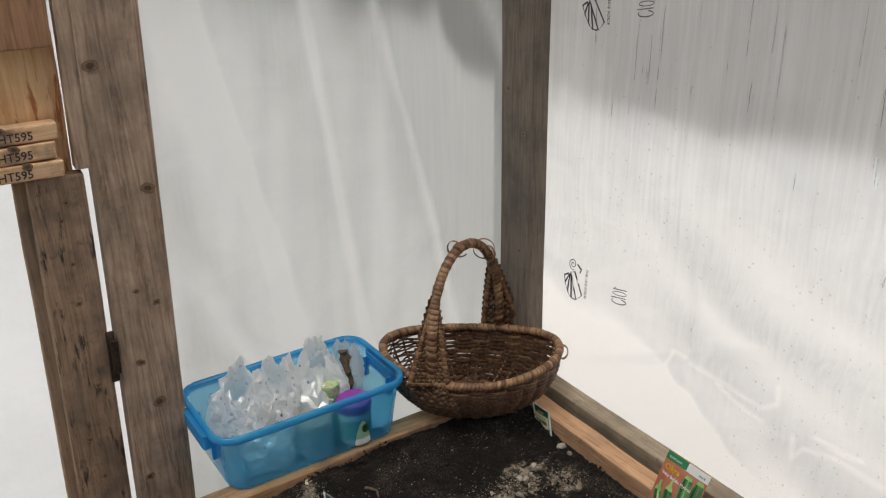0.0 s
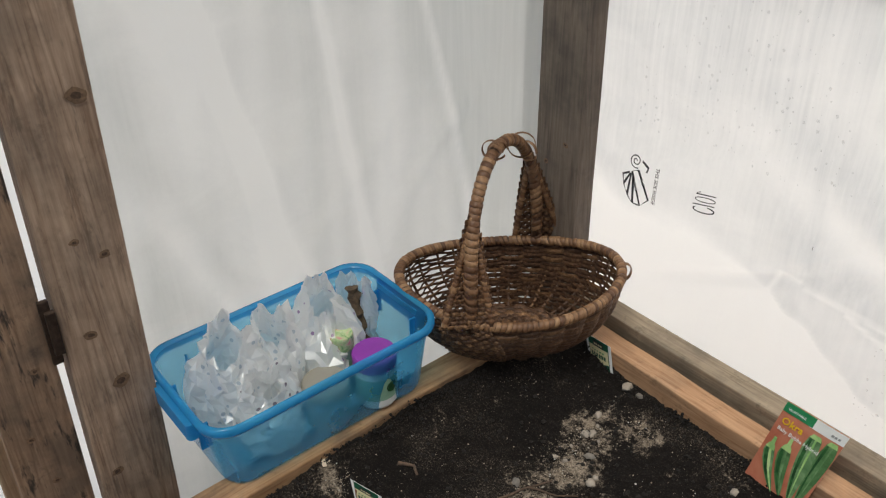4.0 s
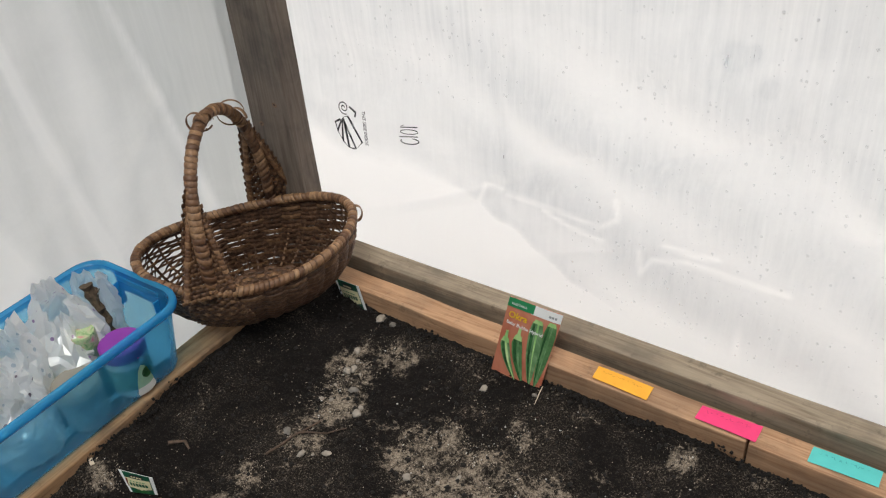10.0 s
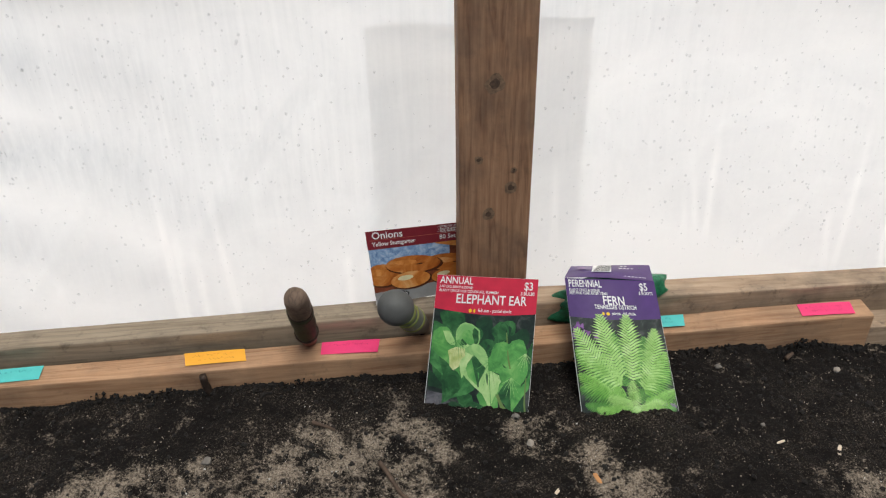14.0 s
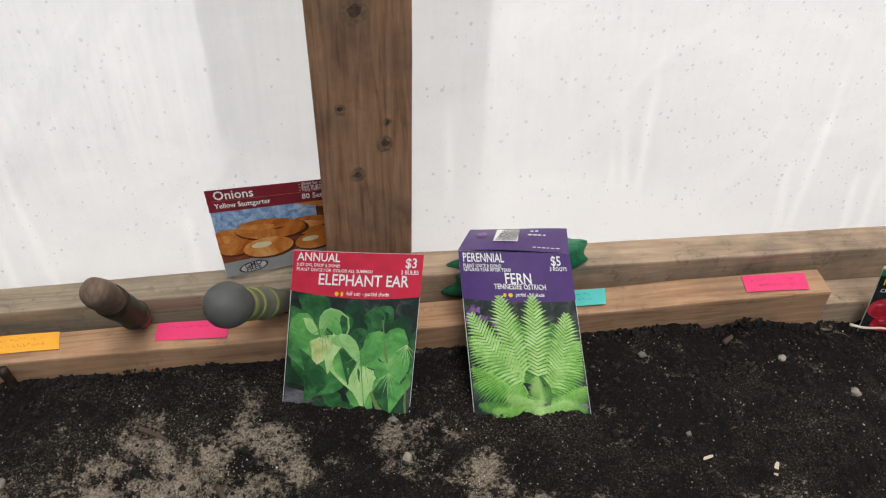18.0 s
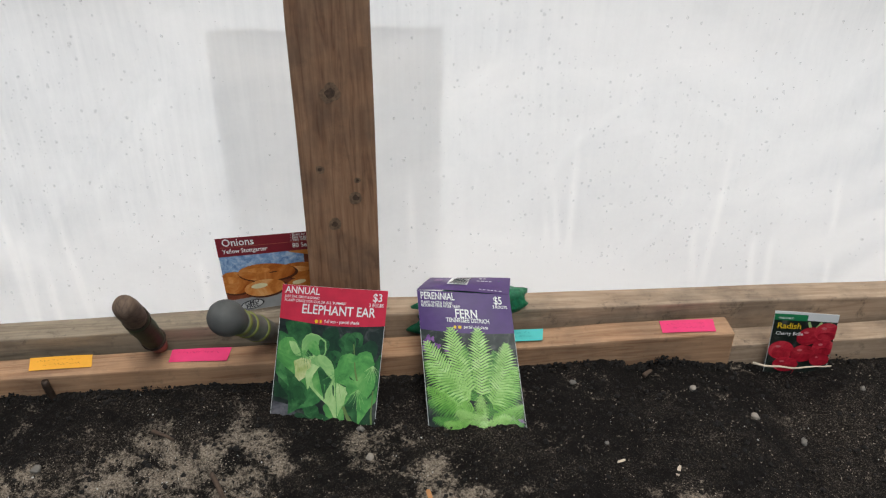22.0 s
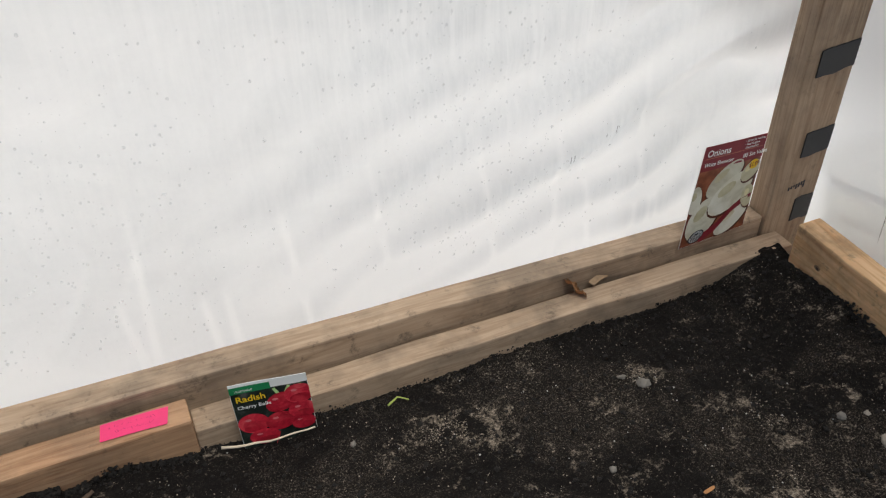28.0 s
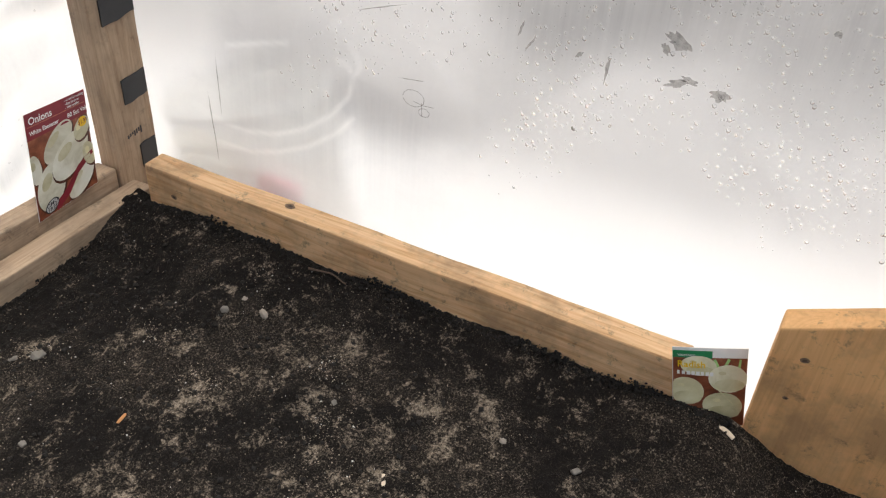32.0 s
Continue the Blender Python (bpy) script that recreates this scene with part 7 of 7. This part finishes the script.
film_print(0.818, 0.222)
film_print(0.820, 0.706)


def droplets(name, count, spot, lo, hi, seed, label):
    """Beads of condensation on the film."""
    rnd = random.Random(seed)
    verts, faces = [], []
    for _ in range(count):
        got = spot(rnd)
        if got is None:
            continue
        p, inward, side = got
        r = lo + (hi - lo) * rnd.random() ** 3
        up = Vector((0, 0, 1))
        k = len(verts)
        for ring, (q, h) in enumerate(((1.0, 0.0), (0.75, 0.26), (0.35, 0.40))):
            for i in range(7):
                t = 2 * math.pi * i / 7
                verts.append(p + side * math.cos(t) * q * r + up * math.sin(t) * q * r * (1.35 if math.sin(t) < 0 else 1.0) + inward * h * r)
        for a in (0, 7):
            for i in range(7):
                faces.append((k + a + i, k + a + (i + 1) % 7, k + a + 7 + (i + 1) % 7, k + a + 7 + i))
        faces.append(tuple(k + 14 + i for i in range(7)))
    me = bpy.data.meshes.new(name)
    me.from_pydata(verts, [], faces)
    me.materials.append(M_WATER)
    me.polygons.foreach_set("use_smooth", [True] * len(faces))
    tagged(new(name, me), label, "water drops", kind="stuff")


wn2 = Nodes("water_bead")
wn2.set(Base_Color=(0.95, 0.96, 0.97, 1), Roughness=0.03, IOR=1.33)
wn2.put(wn2.bsdf, "Transmission Weight", 0.9)
M_WATER = wn2.mat


def on_north(rnd):
    x, z = rnd.uniform(0.80, 3.58), 0.04 + abs(rnd.gauss(0, 0.34))
    if z > 1.0 or noise.noise(Vector((x * 3, z * 3, 7))) < rnd.uniform(-0.6, 0.5):
        return None
    if 2.16 < x < 2.29 or (x < 1.2 and z < 0.3):
        return None
    return Vector((x, FILM_Y(x, z) - 0.0008, z)), Vector((0, -1, 0)), Vector((1, 0, 0))


def on_east(rnd):
    y, z = -rnd.uniform(0.1, 1.25), rnd.uniform(0.02, 0.75)
    if 0.7 * noise.noise(Vector((y * 6, z * 6, 3))) + 2.2 * (z - 0.30) - 0.25 * (y + 0.7) < rnd.uniform(-0.25, 0.7):
        return None
    return Vector((EAST((y + 2.6) / 2.69, (z + 0.38) / 2.08).x - 0.0008, y, z)), Vector((-1, 0, 0)), Vector((0, 1, 0))


droplets("droplets_north", 12000, on_north, 0.0005, 0.0022, 11, "water drops beaded on the plastic film")
droplets("droplets_east", 26000, on_east, 0.0005, 0.0030, 12, "water drops beaded on the wet plastic film")


def wiped(y, z, a, b, turn, seed):
    """A spot rubbed clear of the film's haze, which shows the dark yard."""
    bm = bmesh.new()
    x = EAST((y + 2.6) / 2.69, (z + 0.38) / 2.08).x - 0.003
    ring = []
    for i in range(26):
        t = 2 * math.pi * i / 26
        r = 1 + 0.75 * noise.noise(Vector((math.cos(t) * 2.6, math.sin(t) * 2.6, seed * 3.3)))
        u, v = a * math.cos(t) * r, b * math.sin(t) * r
        ring.append(bm.verts.new((x, y + u * math.cos(turn) - v * math.sin(turn), z + u * math.sin(turn) + v * math.cos(turn))))
    bm.faces.new(ring)
    tagged(part("smudge", bm, M_SMUDGE), "dark smear on the wet plastic film", "smudge", "smudges on the film")


sm = Nodes("dark_smear")
sa = sm.add("BsdfTransparent", {"Color": (0.70, 0.69, 0.68, 1)})
sb = sm.add("BsdfDiffuse", {"Color": (0.16, 0.145, 0.13, 1)})
sc = sm.add("MixShader", {0: sm.ramp(sm.noise(sm.coords(), 120, 4), (0.35, (0.05,) * 3), (0.75, (0.55,) * 3)), 1: sa.outputs[0], 2: sb.outputs[0]})
sm.tree.links.new(sc.outputs[0], sm.out.inputs["Surface"])
M_SMUDGE = sm.mat
for k, (y, z, a, b, t) in enumerate(((-0.737, 0.360, 0.015, 0.007, 0.5), (-0.724, 0.350, 0.008, 0.004, 0.9), (-0.744, 0.314, 0.012, 0.004, -0.35), (-0.757, 0.321, 0.009, 0.004, 0.2), (-0.792, 0.313, 0.010, 0.006, 0.1), (-0.569, 0.318, 0.0018, 0.010, 0.5),
                                     (-0.556, 0.335, 0.0016, 0.009, 0.3), (-0.629, 0.319, 0.0022, 0.006, 0.7), (-0.664, 0.310, 0.0020, 0.014, 0.05), (-0.885, 0.407, 0.004, 0.003, 0), (-0.700, 0.405, 0.003, 0.003, 0),
                                     (-0.074, 0.060, 0.0009, 0.055, -0.06), (-0.091, 0.130, 0.0008, 0.045, 0.0), (-0.366, 0.316, 0.0008, 0.030, 1.25), (-0.416, 0.231, 0.0007, 0.018, 1.45))):
    wiped(y, z, a, b, t, k)


def pen_mark(y, z):
    """A faint scribble on the film: a loop, a crossed stroke and a small box."""
    ob = thing("pen_mark", (0, 0, 0), "faint grey scribble on the plastic film", "mark")
    loops = ([(0.016 * math.cos(t), 0.012 * math.sin(t)) for t in (0.5 * k for k in range(13))], [(0.0, -0.004), (-0.014, -0.007), (-0.03, -0.006)], [(-0.012, -0.004), (-0.013, -0.022)], [(-0.016 + 0.008 * math.cos(t), -0.017 + 0.006 * math.sin(t)) for t in (0.55 * k for k in range(12))])
    for pts in loops:
        bm = bmesh.new()
        last = None
        for k, (a, b) in enumerate(pts):
            (a0, b0), (a1, b1) = pts[max(0, k - 1)], pts[min(len(pts) - 1, k + 1)]
            n = Vector((b1 - b0, a0 - a1)).normalized() * 0.00045
            pair = [bm.verts.new((EAST((y + u + 2.6) / 2.69, (z + v + 0.38) / 2.08).x - 0.003, y + u, z + v)) for u, v in ((a - n.x, b - n.y), (a + n.x, b + n.y))]
            if last:
                bm.faces.new((last[0], last[1], pair[1], pair[0]))
            last = pair
        part("stroke", bm, M_SMUDGE, ob)


pen_mark(-0.418, 0.205)


# ---- buckets outside the east wall ----
def bucket(x, y, z, r, h, label, m, tilt=0):
    b = thing("bucket", (x, y, z), label, "bucket", "buckets outside")
    circle = lambda q, zz: [Vector((q * math.cos(2 * math.pi * i / 40), q * math.sin(2 * math.pi * i / 40), zz)) for i in range(40)]
    part("pail", loft([circle(r * 0.86, 0), circle(r * 0.88, 0.004), circle(r, h)], True, False), m, b, smooth=True)
    for zz in (0.78, 0.86):
        part("pail_ring", loft([circle(r * 0.985, h * zz), circle(r * 1.045, h * (zz + 0.005)), circle(r * 1.045, h * (zz + 0.03)), circle(r * 0.99, h * (zz + 0.035))], False, False), M_PAIL_RIM, b)
    part("rim", loft([circle(r * 0.99, h - 0.012), circle(r * 1.05, h - 0.010), circle(r * 1.05, h + 0.004), circle(r * 0.97, h + 0.004)], False, False), M_PAIL_RIM, b)
    b.matrix_basis = pose(x, y, z, -tilt, 0, 0)


M_PAIL = clear_plastic("white_pail_plastic", (0.86, 0.86, 0.82), (0.95, 0.95, 0.93), 0.35, 0.30, 1.3)
M_PAIL_RIM = clear_plastic("white_pail_edge", (0.97, 0.97, 0.96), (0.98, 0.98, 0.97), 0.3, 0.1, 1.4)
bucket(3.8765, -0.130, -0.38, 0.150, 0.44, "white plastic bucket leaning against the film outside", M_PAIL, 14)
bm = box_bm((3.745, -0.20, -0.40), (3.765, -0.12, -0.03), 0.004)
tagged(part("pink_flower_pot", bm, plain("pink_plastic", (0.70, 0.16, 0.22), 0.5)), "pink plastic scrap behind the film", "scrap")
